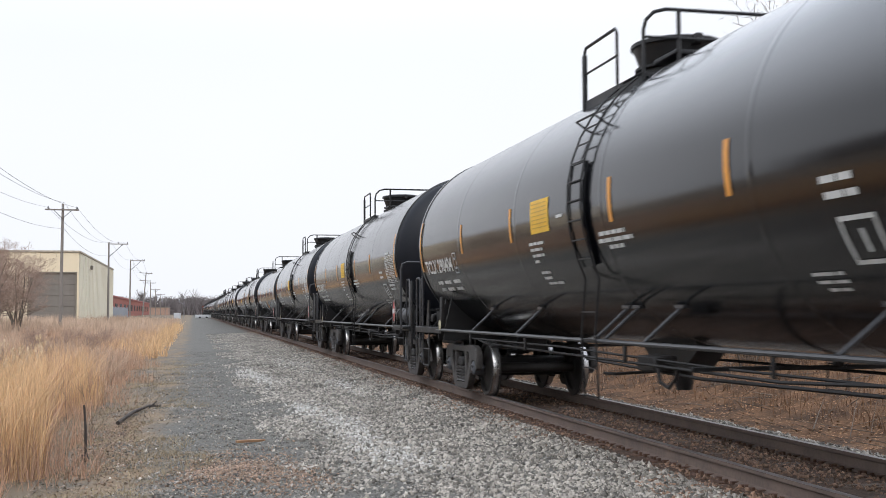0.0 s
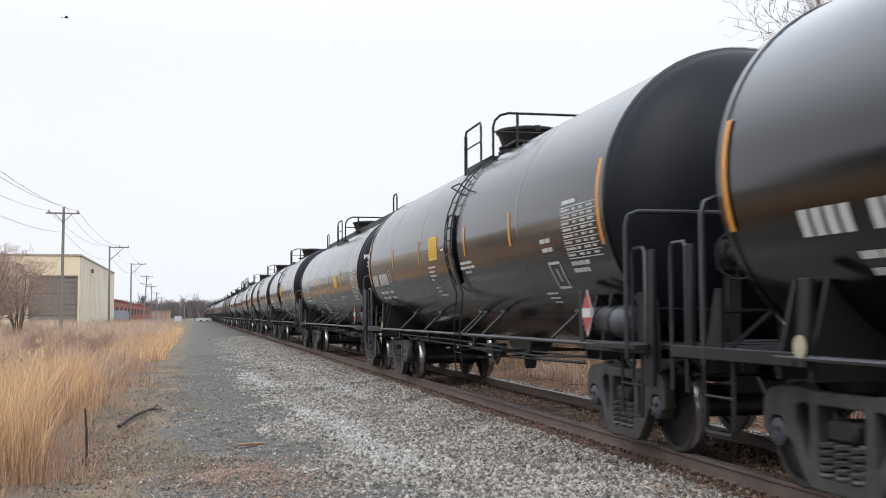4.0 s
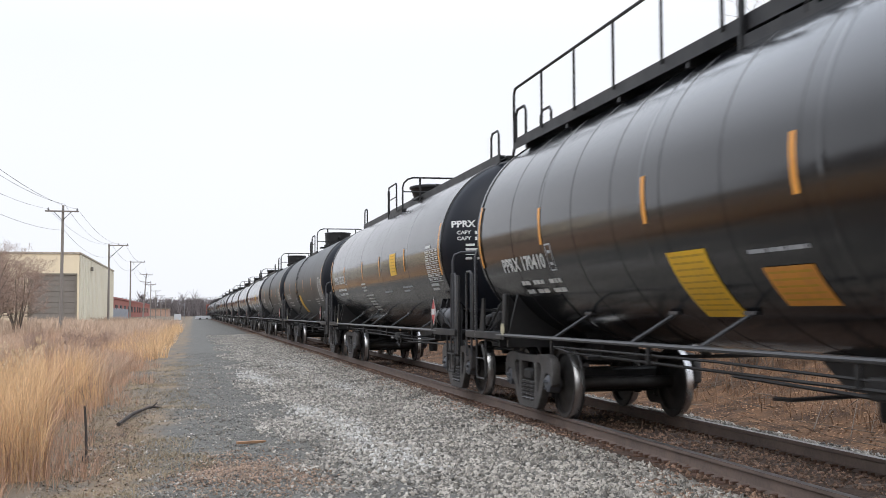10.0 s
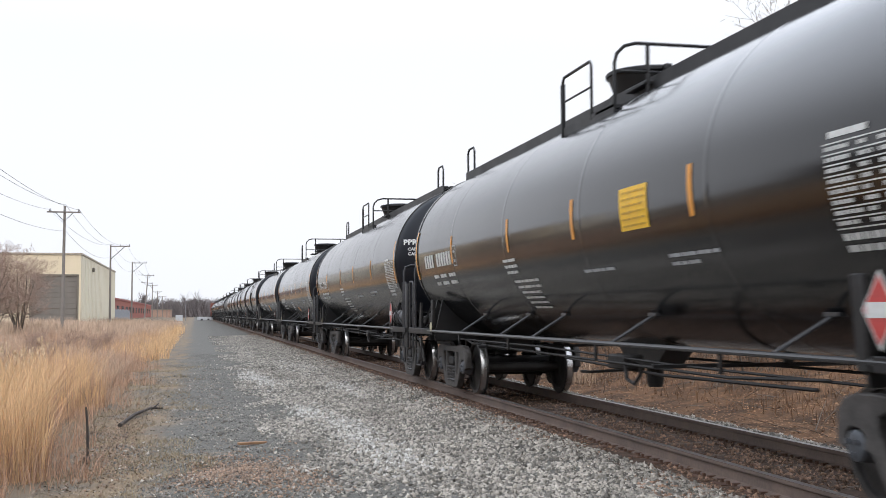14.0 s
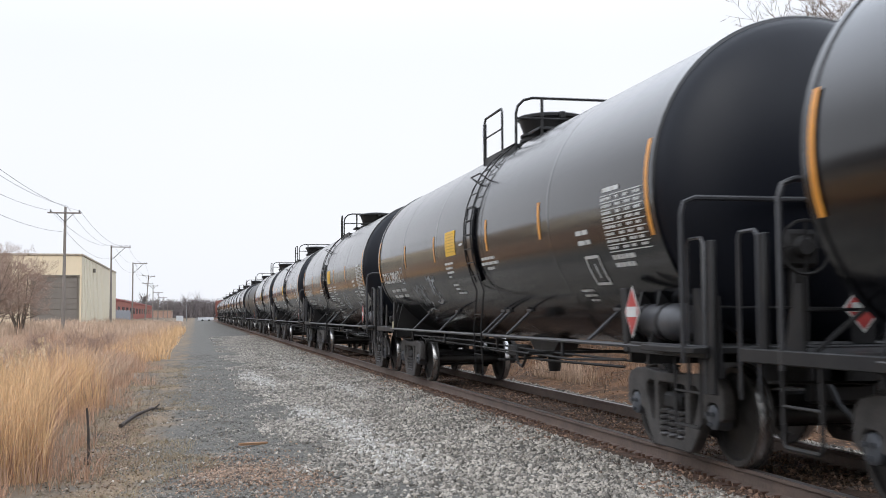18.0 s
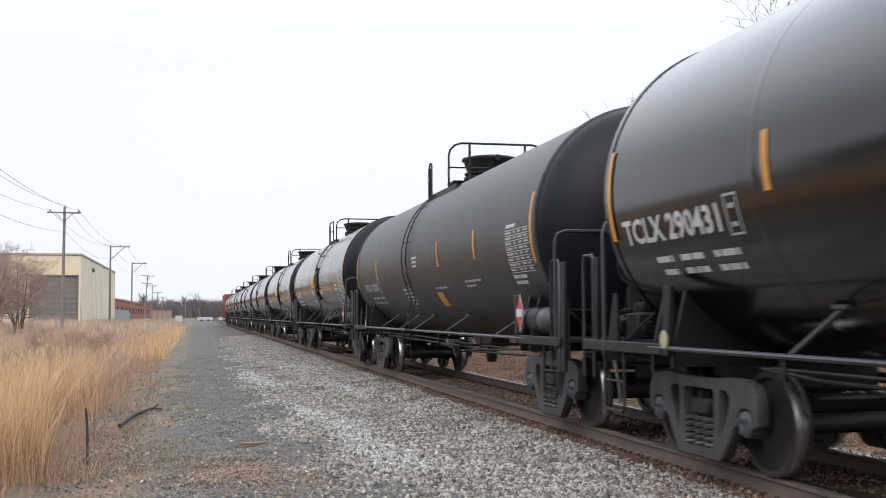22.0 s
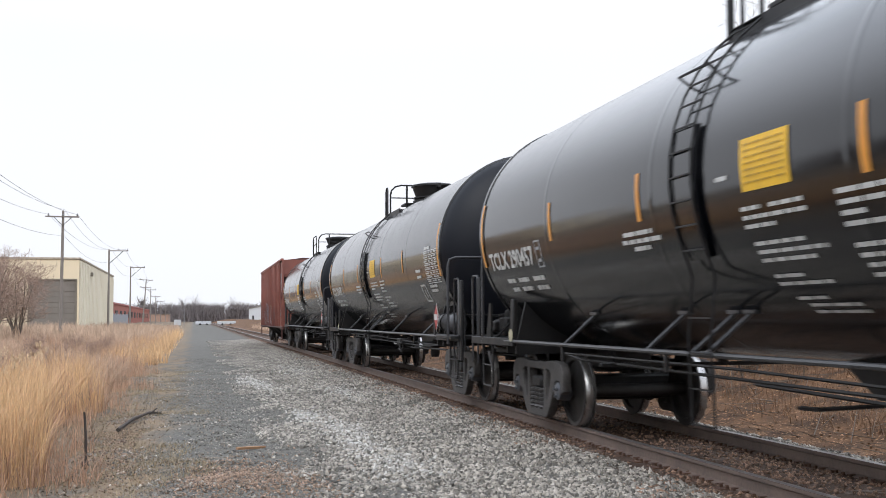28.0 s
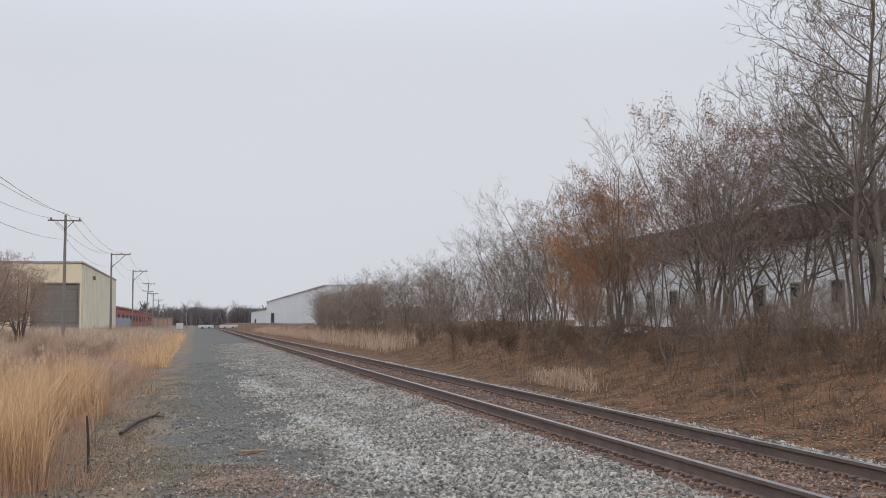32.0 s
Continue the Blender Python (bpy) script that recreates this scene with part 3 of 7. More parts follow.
def tank_car(style):
    """One tank car with its parts; the running numbers and tags are added to each copy.
    A jacketed gloss, B long roof walk, C dull with open ladder, D plain dusty, E roof walk with rails."""
    gloss = style in ("A", "G")
    plain = style in ("H", "D", "F")
    turn = 1 if style == "A" else -1
    R, zc = (1.60, 2.60) if gloss else (1.53, 2.53)
    w = Wrap(R, zc)
    paint = {"A": TANK_GLOSS, "G": TANK_GLOSS, "B": TANK_WORN, "C": TANK_DULL, "H": TANK_DULL, "D": TANK_WORN, "E": TANK_WORN, "F": TANK_OLIVE}[style]
    words = {"A": "glossy black jacketed tank car with centre ladder and orange markers", "G": "glossy black jacketed tank car with its notice behind the ladder", "B": "black tank car with a full-length roof walk",
             "C": "dull dark grey tank car with an open side ladder", "H": "dull grey tank car with a tall yellow notice by its ladder", "D": "worn black tank car with orange markers",
             "E": "black tank car with a railed roof walk", "F": "dusty grey tank car with orange markers"}[style]
    car = thing("tank_car", words, "tank car", "tank cars of the train")
    end, depth = 7.65, 0.55 if gloss else 0.66
    prof = [(-end, R)]
    seams = (-4.6, -1.5, 1.6, 4.7)
    for y in seams:
        prof += [(y - 0.06, R), (y - 0.02, R), (y - 0.008, R + 0.0022), (y + 0.008, R + 0.0022), (y + 0.02, R), (y + 0.06, R)]
    prof.append((end, R))
    part("tank_shell", Shape().lathe(prof, 64, "y", (0, 0, zc)), paint, car, smooth=25)
    for s in (-1, 1):
        hp = [(s * (end - 0.02), R - 0.006)] + [(s * (end + depth * math.sin(k * math.pi / 20)), max((R - 0.006) * math.cos(k * math.pi / 20), 0.0005)) for k in range(1, 11)]
        part("tank_head", Shape().lathe(hp, 64, "y", (0, 0, zc)), HEADPAINT, car, "flat black dished tank head")
        part("head_band", Shape().lathe([(s * end - 0.05, R + 0.001), (s * end - 0.045, R + 0.014), (s * end + 0.045, R + 0.012), (s * end + 0.05, R - 0.004)], 64, "y", (0, 0, zc)), paint, car)
    if style == "E":
        for k in range(11):
            y = -6.0 + 1.2 * k
            part("jacket_band", Shape().lathe([(y - 0.03, R - 0.001), (y - 0.027, R + 0.004), (y + 0.027, R + 0.004), (y + 0.03, R - 0.001)], 64, "y", (0, 0, zc)), paint, car)
    top = zc + R
    # manway housing, cross platform and its rails
    hs = 0.50
    drum = Shape().lathe([(top - 0.25, hs - 0.08), (top - 0.03, hs - 0.08), (top - 0.02, hs + 0.01), (top + 0.02, hs + 0.01), (top + 0.03, hs - 0.05), (top + 0.06, hs - 0.05), (top + 0.07, hs + 0.0), (top + 0.10, hs + 0.0), (top + 0.11, hs - 0.06), (top + 0.34, hs + 0.02), (top + 0.345, hs + 0.05), (top + 0.385, hs + 0.05), (top + 0.40, hs + 0.03), (top + 0.43, hs - 0.12), (top + 0.44, 0.0)], 36, "z", (0, 0.05, 0))
    if style in ("C", "H"):
        drum = Shape().lathe([(top - 0.25, hs - 0.02), (top - 0.02, hs - 0.02), (top + 0.0, hs + 0.04), (top + 0.07, hs + 0.04), (top + 0.08, hs - 0.01), (top + 0.50, hs + 0.01), (top + 0.51, hs + 0.03), (top + 0.55, hs + 0.02), (top + 0.57, 0.0)], 36, "z", (0, 0.05, 0))
    part("manway_housing", drum, BLACK, car, "black drum-shaped valve housing")
    part("housing_hinge", Shape().box(-0.09, 0.09, 0.05 + hs - 0.02, 0.05 + hs + 0.16, top + 0.27, top + 0.41, 0.02), BLACK, car)
    part("housing_latch", Shape().box(-0.05, 0.05, 0.05 - hs - 0.12, 0.05 - hs + 0.02, top + 0.28, top + 0.40, 0.015), BLACK, car)
    pz = zc + math.sqrt(R * R - 0.95 ** 2) + 0.06
    ly = 0.86 * turn if not plain else 0.86
    ya, yb = (min(1.2 * turn, -0.62 * turn), max(1.2 * turn, -0.62 * turn)) if not plain else (-1.2, 1.2)
    pl = Shape()
    for s in (-1, 1):
        for k in range(7):
            x = s * (0.60 + 0.055 * k)
            pl.box(x - 0.010, x + 0.010, ya, yb, pz - 0.035, pz)
        for k in range(10):
            y = ya + (yb - ya) * k / 9
            pl.box(min(s * 0.58, s * 0.95), max(s * 0.58, s * 0.95), y - 0.008, y + 0.008, pz - 0.03, pz - 0.004)
        pl.box(min(s * 0.95, s * 0.98), max(s * 0.95, s * 0.98), ya, yb, pz - 0.10, pz + 0.02)
        for y in (ya + 0.25, yb - 0.25):
            pl.tube([(s * 0.9, y, pz - 0.03), (s * 0.9, y, zc + math.sqrt(R * R - 0.81) - 0.02)], 0.02, 5)
    y0, y1 = (0.62, 1.2) if turn > 0 or plain else (-1.2, -0.62)
    pl.box(-0.6, 0.6, y0, y1, top - 0.02, top + 0.03, 0.01).box(-0.98, -0.55, y0, y1, pz - 0.02, pz + 0.01).box(0.55, 0.98, y0, y1, pz - 0.02, pz + 0.01)
    part("platform", pl, BLACK, car, "black steel grating platform")
    rt = top + (0.62 if style in ("C", "H") else 0.60 if plain else 0.46)
    yr = {"A": 0.66, "H": -1.19, "D": -0.52, "F": -0.52}.get(style, 1.19 * turn)
    part("cross_rail", Shape().tube([(-0.96, yr, pz - 0.08), (-0.96, yr, rt - 0.24), (-0.93, yr, rt - 0.13), (-0.84, yr, rt - 0.04), (-0.70, yr, rt), (0.70, yr, rt), (0.84, yr, rt - 0.04), (0.93, yr, rt - 0.13), (0.96, yr, rt - 0.24), (0.96, yr, pz - 0.08)], 0.021, 7).tube([(-0.55, yr, pz), (-0.55, yr, rt)], 0.024, 6).tube([(0.55, yr, pz), (0.55, yr, rt)], 0.024, 6), BLACK, car, "bent pipe rail across the platform")
    part("cross_midrail", Shape().tube([(-0.96, yr, pz + 0.40), (0.96, yr, pz + 0.40)], 0.015, 6), BLACK, car)
    for s in (-1, 1):
        x = s * 0.97
        loops = [(0.98, 1.2)] if style == "A" or plain else [(0.46 * turn, -0.6 * turn)]
        if style == "H":
            loops.append((-0.46, 0.6))
        for yl, yh in loops:
            lean, tip = (1 if yl > yh else -1), (0.5 if style == "H" and yl > 0.9 else 0.68)
            part("platform_rail", Shape().tube([(x, yh, pz - 0.14), (x, yh, pz + tip - 0.06), (x, yh + 0.05 * lean, pz + tip), (x, yl - 0.05 * lean, pz + tip), (x, yl, pz + tip - 0.06), (x, yl, pz - 0.05)], 0.019, 6).tube([(x, yh, pz + 0.36), (x, yl, pz + 0.36)], 0.014, 5), BLACK, car)
            part("rail_post", Shape().box(x - 0.025, x + 0.025, yh - 0.03, yh + 0.03, pz - 0.16, pz + tip - 0.08, 0.006), BLACK, car)
    # ladders, with a backing panel on jacketed cars
    for s in (-1, 1):
        lad = Shape()

        def on(v, off, yy):
            a = v / R
            return (s * (R + off) * math.cos(a), yy, zc + (R + off) * math.sin(a))
        for d in (-0.21, 0.21):
            lad.tube([(s * 1.47, ly + d, 0.48), (s * 1.50, ly + d, 1.2), on(-0.85, 0.08, ly + d)] + [on(v, 0.055, ly + d) for v in np.linspace(-0.6, 1.5, 9)], 0.012, 5)
        for k in range(11):
            v = -0.62 + k * 0.205
            lad.tube([on(v, 0.055, ly - 0.21), on(v, 0.055, ly + 0.21)], 0.010, 4)
        for z in (0.50, 0.80, 1.10, 1.40):
            lad.tube([(s * 1.49, ly - 0.21, z), (s * 1.49, ly + 0.21, z)], 0.010, 4)
        for v in (-0.5, 0.3, 1.1):
            for d in (-0.21, 0.21):
                lad.tube([on(v, 0.055, ly + d), on(v, 0.0, ly + d)], 0.012, 4)
        if style in ("B", "E", "D"):
            continue
        part("ladder", lad, BLACK if style not in ("C", "H") else TANK_DULL, car)
        if gloss:
            pn = Shape()
            vv = (-0.72, -0.5, -0.28, -0.06, 0.16, 0.40)
            ws = (0.18, 0.26, 0.26, 0.26, 0.26, 0.26)
            for o in (0.015, 0.04):
                pn.v += [on(v, o, ly + d * q) for v, q in zip(vv, ws) for d in (-1, 1)]
            n6 = len(vv)
            for k in range(n6 - 1):
                q0, q1 = 2 * k, 2 * n6 + 2 * k
                pn.f += [(q0, q0 + 1, q0 + 3, q0 + 2), (q1, q1 + 2, q1 + 3, q1 + 1), (q0, q0 + 2, q1 + 2, q1), (q0 + 1, q1 + 1, q1 + 3, q0 + 3)]
            pn.f += [(0, 2 * n6, 2 * n6 + 1, 1), (2 * n6 - 2, 2 * n6 - 1, 4 * n6 - 1, 4 * n6 - 2)]
            pn.m = [0] * len(pn.f)
            part("ladder_guard", pn, paint, car, "dark steel guard behind the ladder")
            part("grab_hoop", Shape().tube([on(0.85, 0.0, ly - 0.27), on(0.86, 0.16, ly - 0.27), on(0.86, 0.16, ly + 0.27), on(0.85, 0.0, ly + 0.27)], 0.013, 5), BLACK, car)
    # side handrail with its struts
    zr, xr = 1.09, 1.44
    for s in (-1, 1):
        part("side_handrail", Shape().tube([(s * xr, -7.0, zr), (s * xr, 7.0, zr)], 0.024, 8), PIPE, car, "dark grey pipe handrail")
        for y in (-5.45, -2.18, 2.12, 4.5) + ((0.86 * turn, 1.14 * turn) if gloss else (0.6,)):
            a = -1.28 / R
            part("rail_strut", Shape().tube([(s * xr, y, zr), (s * (R * math.cos(a) + 0.0), y - 0.22, zc + R * math.sin(a))], 0.018, 6), PIPE, car)
            part("strut_pad", Shape().box(s * R * math.cos(a) - 0.05, s * R * math.cos(a) + 0.05, y - 0.32, y - 0.12, zc + R * math.sin(a) - 0.02, zc + R * math.sin(a) + 0.015, 0.004), PIPE, car)
        for y in (-4.6, -1.7, 1.7, 4.6):
            part("rail_hanger", Shape().box(min(s * 1.41, s * 1.44), max(s * 1.41, s * 1.44), y - 0.025, y + 0.025, 0.90, 1.08, 0.006), BLACK, car)
        part("brake_pipe", Shape().tube([(s * 1.05, -5.6, 0.90), (s * 1.25, -4.4, 0.86), (s * 1.25, 4.4, 0.92), (s * 1.05, 5.6, 0.95)], 0.016, 5), GRIME, car)
        part("train_line", Shape().tube([(s * 0.6, -6.0, 0.84), (s * 1.1, -3.0, 0.90), (s * 1.30, 0.6, 0.98), (s * 1.30, 5.0, 0.98)], 0.014, 5), GRIME, car)
        part("brake_rod", Shape().tube([(s * 0.9, -5.2, 0.80), (s * 1.05, -2.6, 0.78), (s * 0.7, 1.4, 0.80)], 0.018, 5), GRIME, car)
    # bottom outlet, skid and cross bars
    part("outlet_skid", Shape().prism([(-0.9, 0.0), (-0.35, -0.34), (0.35, -0.34), (0.9, 0.0)], 0.36, Matrix(((0, 0, 1, -0.18), (1, 0, 0, 0), (0, 1, 0, zc - R + 0.06), (0, 0, 0, 1)))), BLACK, car)
    part("outlet_valve", Shape().lathe([(0.48, 0.0), (0.48, 0.09), (0.56, 0.11), (0.74, 0.11), (0.76, 0.16), (zc - R + 0.05, 0.16)], 12, "z").tube([(-0.1, 0.1, 0.7), (-0.75, 0.3, 0.66), (-0.8, 0.5, 0.66)], 0.02, 5), GRIME, car)
    for y in (-3.2, 3.4):
        part("pipe_support", Shape().box(-1.42, 1.42, y - 0.02, y + 0.02, 0.88, 0.92, 0.005).box(-0.05, 0.05, y - 0.04, y + 0.04, 0.9, zc - R + 0.08, 0.01), BLACK, car)
    part("lever_box", Shape().box(-1.2, -0.95, -1.9, -1.45, 0.80, 0.96, 0.02).tube([(-1.08, -1.9, 0.9), (-1.0, -2.6, 0.86)], 0.02, 5), GRIME, car)
    part("hose_loop", Shape().tube([(-1.25, -2.1, 0.86), (-1.25, -2.15, 0.72), (-1.25, -2.35, 0.68), (-1.25, -2.5, 0.78), (-1.25, -2.55, 0.88)], 0.02, 6), BLACK, car)
    # roof walks
    if style in ("B", "E"):
        rw = Shape()
        xs = [-0.86 + 0.09 * k for k in range(4)] if style == "E" else [-0.42 + 0.12 * k for k in range(8)]
        x0, x1, wz = xs[0] - 0.06, xs[-1] + 0.06, top + 0.03 if style == "B" else top - 0.10
        for x in xs:
            for y0, y1 in ((-7.75, -1.18), (1.18, 7.75)) if style == "B" else ((-7.8, 7.8),):
                part("walk_board", Shape().box(x - 0.04, x + 0.04, y0, y1, wz, wz + 0.035), BLACK, car)
        rw.box(x0 - 0.02, x0, -7.8, 7.8, wz - 0.10, wz + 0.05)
        for k in range(9):
            y = -7.2 + 1.8 * k
            if abs(y) > 1.2 or style == "E":
                part("walk_bracket", Shape().box(x0, x1, y - 0.04, y + 0.04, wz - 0.16, wz - 0.003), BLACK, car)
        part("walk_edge", rw, BLACK, car, "black edge of the full-length roof walk")
        for d in (-1, 1):
            for x in (x0, x1):
                part("roof_loop", Shape().tube([(x, d * 7.7, wz), (x, d * 7.7, wz + 0.40), (x, d * 7.62, wz + 0.48), (x, d * 7.28, wz + 0.48), (x, d * 7.2, wz + 0.40), (x, d * 7.2, wz)], 0.02, 6), BLACK, car)
            el = Shape()
            for x in (x0, x0 + 0.45):
                el.tube([(x, d * 8.12, 1.1), (x, d * 8.12, 3.4), (x, d * 7.75, wz)], 0.022, 5)
            for k in range(9):
                el.tube([(x0, d * 8.12, 1.3 + 0.26 * k), (x0 + 0.45, d * 8.12, 1.3 + 0.26 * k)], 0.013, 4)
            if style == "E":
                part("end_ladder", el, BLACK, car)
        if style == "E":
            for x in (x0 - 0.03,):
                for y0, y1 in ((-7.7, -0.9), (1.0, 7.7)):
                    rl = Shape().tube([(x, y0, wz), (x, y0, wz + 0.72), (x, y0 + 0.08, wz + 0.80), (x, y1 - 0.08, wz + 0.80), (x, y1, wz + 0.72), (x, y1, wz)], 0.02, 6)
                    n = 5
                    for k in range(1, n):
                        yy = y0 + (y1 - y0) * k / n
                        rl.tube([(x, yy, wz), (x, yy, wz + 0.80)], 0.018, 5)
                    part("walk_rail", rl, BLACK, car)
    end_gear(car, 1, LONG / 2, brace=style in ("B", "E"), piped=style != "D")
    end_gear(car, -1, LONG / 2, 1.58 if gloss else 1.44, brace=style in ("B", "D", "E"))
    truck(car, TRUCK)
    truck(car, -TRUCK)
    # orange markers
    marks = {"A": (4.53, 1.90, -1.68, -4.25), "G": (4.50, 1.78, -1.76, -4.25), "C": (4.17, 1.2, -1.83, -4.6), "H": (4.6, 1.74, -1.29, -4.29), "B": (4.7, 1.37, -1.26, -4.3), "D": (4.4, 1.4, -1.6, -4.3), "E": (4.73, 1.53, -1.14, -4.2), "F": (4.6, 0.9, -2.0, -4.6)}[style]
    for y in marks:
        part("orange_marker", w.patch(Shape(), y, -0.045, 0.045, -0.30, 0.15), ORANGE, car)
    for s in (-1, 1):
        part("orange_marker", w.patch(Shape(), s * 7.56, -0.04, 0.04, -0.48, 0.42, 0.016), ORANGE, car)
    # stencils shared by the class
    part("data_table", data_table(w), WHITE, car, "white stencilled data table")
    part("hazard_placard", placard(), (WHITE, RED), car, "red and white diamond placard")
    if gloss:
        sh_n, sh_b, sh_t = (0.0, 0.0, 0.0) if style == "A" else (0.98, 1.08, -3.72)
        yel = Shape()
        w.patch(yel, -0.1 + sh_n, 0.0, 0.70, -0.25, 0.15)
        part("yellow_notice", yel, YELLOW, car, "yellow safety notice with fine print")
        part("notice_print", notice_print(w, -0.1 + sh_n, 0.11, 0.64, 7), YLINE, car)
        if style == "G":
            part("stencil_block", w.bars(Shape(), 1.06, -0.35, [[(0, 0.62)], [(0.02, 0.48)], [(0.04, 0.5)], [(0.06, 0.22)], [], [(0.12, 0.46)], [(0.15, 0.44)], [(0.2, 0.74)]], 0.075, 0.035), WHITE, car)
            part("stencil_block", w.bars(Shape(), -4.95, -0.98, [[(0, 0.4)], [(0.02, 0.4)], [(0.1, 0.36)]], 0.07, 0.03), WHITE, car)
        else:
            part("stencil_block", w.bars(Shape(), -0.02 + sh_b, -0.36, [[(0, 0.3), (0.42, 0.9)], [(0, 0.9)], [(0, 0.45)], [], [(0.05, 0.75)], [(0.05, 1.0)], [(0.05, 0.8)], [], [(0.1, 0.5)], [(0.1, 0.85)], [], [(0.2, 0.6)], [(0.3, 0.95)], [(0.3, 0.98)]], 0.07, 0.032), WHITE, car)
        if style == "A":
            part("stencil_block", w.bars(Shape(), -1.30, -0.36, [[(0, 0.6)], [(0, 0.52)], [(0, 0.3)], [(0, 0.5)], [], [(0.02, 0.7)], [(0.02, 0.3)], [(0.05, 0.6)], [(0.05, 0.8)]], 0.075, 0.035), WHITE, car)
        part("stencil_block", w.bars(Shape(), 2.42 + sh_t, -0.38, [[(0.05, 0.75)], [(0, 0.9)], [(0.25, 0.62)]], 0.075, 0.042), WHITE, car)
        part("stencil_line", w.bars(Shape(), (0.32 if style == "A" else -0.1), -0.09, [[(0, 0.22)]], 0.07, 0.035), WHITE, car)
        part("stencil_block", w.bars(Shape(), -5.5, -0.30, [[(0, 0.4)], [(0.02, 0.4)]], 0.11, 0.05), WHITE, car)
        sq = Shape()
        for a, b, c, d in ((0, 0.42, -0.62, -0.585), (0, 0.42, -0.94, -0.905), (0, 0.035, -0.94, -0.585), (0.385, 0.42, -0.94, -0.585), (0.2, 0.24, -0.85, -0.68)):
            w.patch(sq, -5.58, a, b, c, d)
        part("stencil_box", sq, WHITE, car)
    elif style in ("C", "H"):
        part("stencil_block", w.bars(Shape(), -1.75, -0.66, [[(0, 1.15)]], 0.07, 0.04), CHALK, car)
        part("stencil_block", w.bars(Shape(), -4.70, -0.64, [[(0, 1.1)], [(0.05, 1.05)], [(0.3, 0.75)]], 0.085, 0.035), WHITE, car)
        part("stencil_block", w.bars(Shape(), 2.6, -0.5, [[(0, 0.45)], [(0.05, 0.5)], [(0.1, 0.5)]], 0.07, 0.03), CHALK, car)
    else:
        if style == "B":
            part("stencil_block", w.bars(Shape(), 1.75, -0.39, [[(0, 0.62)], [(0.03, 0.6)], [(0.06, 0.58)]], 0.085, 0.04), WHITE, car)
            part("stencil_block", w.bars(Shape(), 1.53, -0.70, [[(0, 1.05)], [(0.04, 1.04)], [(0.07, 0.9)], [(0.1, 0.9)], [(0.13, 0.88)], [(0.17, 0.86)]], 0.085, 0.035), WHITE, car)
        else:
            if style != "E":
                part("stencil_block", w.bars(Shape(), 1.82, -0.62, [[(0, 0.9)], [(0.05, 0.95)], [(0.15, 0.9)], [(0.2, 0.9)], [(0.25, 0.8)]], 0.085, 0.035), WHITE, car)
                part("stencil_block", w.bars(Shape(), 0.3, -0.02, [[(0, 0.45)], [(0.03, 0.45)], [(0.06, 0.42)]], 0.08, 0.04), WHITE, car)
        part("stencil_line", w.bars(Shape(), -0.2 if style == "E" else -1.3, -0.66, [[(0, 0.9)]], 0.07, 0.035), CHALK, car)
        part("stencil_line", w.bars(Shape(), -3.6, -0.6, [[(0, 1.0)], [(0, 0.6)]], 0.08, 0.035), CHALK, car)
    return car, w


def notice_print(w, y0, top, wide, n):
    sh, r = Shape(), random.Random(3)
    for k in range(n):
        x = 0.06
        while x < wide - 0.03:
            e = min(x + r.uniform(0.08, 0.2), wide)
            w.patch(sh, y0, x, e, top - k * 0.048 - 0.014, top - k * 0.048, 0.010)
            x = e + 0.02
    return sh


def data_table(w):
    """A stencilled test table: a heading, ruled rows of small words, two lines beneath."""
    sh, r = Shape(), random.Random(5)
    y0 = -6.36
    w.patch(sh, y0, 0.06, 0.5, 0.03, 0.075)
    for k in range(9):
        v = 0.0 - k * 0.072
        w.patch(sh, y0, 0.0, 1.08, v - 0.010, v)
        if k == 8:
            break
        for a, b in ((0.02, 0.34), (0.40, 0.56), (0.62, 0.80), (0.86, 1.04)):
            x, e0 = a, b - r.uniform(0.0, 0.08)
            while x < e0:
                e = min(x + r.uniform(0.03, 0.07), e0)
                w.patch(sh, y0, x, e, v - 0.052, v - 0.024)
                x = e + 0.014
    for k in range(2):
        x = 0.02
        while x < 0.52 - 0.08 * k:
            e = x + r.uniform(0.07, 0.14)
            w.patch(sh, y0, x, e, -0.665 - 0.085 * k, -0.615 - 0.085 * k)
            x = e + 0.02
    return sh


def placard():
    sh = Shape()
    c = (-1.475, -6.86, 1.42)
    for r, x, slot in ((0.20, 0.0, 0), (0.175, -0.006, 1)):
        sh.put([(c[0] + x, c[1] + r * 0.95, c[2]), (c[0] + x, c[1], c[2] - r * 1.3), (c[0] + x, c[1] - r * 0.95, c[2]), (c[0] + x, c[1], c[2] + r * 1.3)], [(0, 1, 2, 3)], slot)
    sh.put([(c[0] - 0.010, c[1] + 0.13, c[2] - 0.05), (c[0] - 0.010, c[1] - 0.13, c[2] - 0.05), (c[0] - 0.010, c[1] - 0.13, c[2] + 0.05), (c[0] - 0.010, c[1] + 0.13, c[2] + 0.05)], [(0, 1, 2, 3)], 0)
    return sh


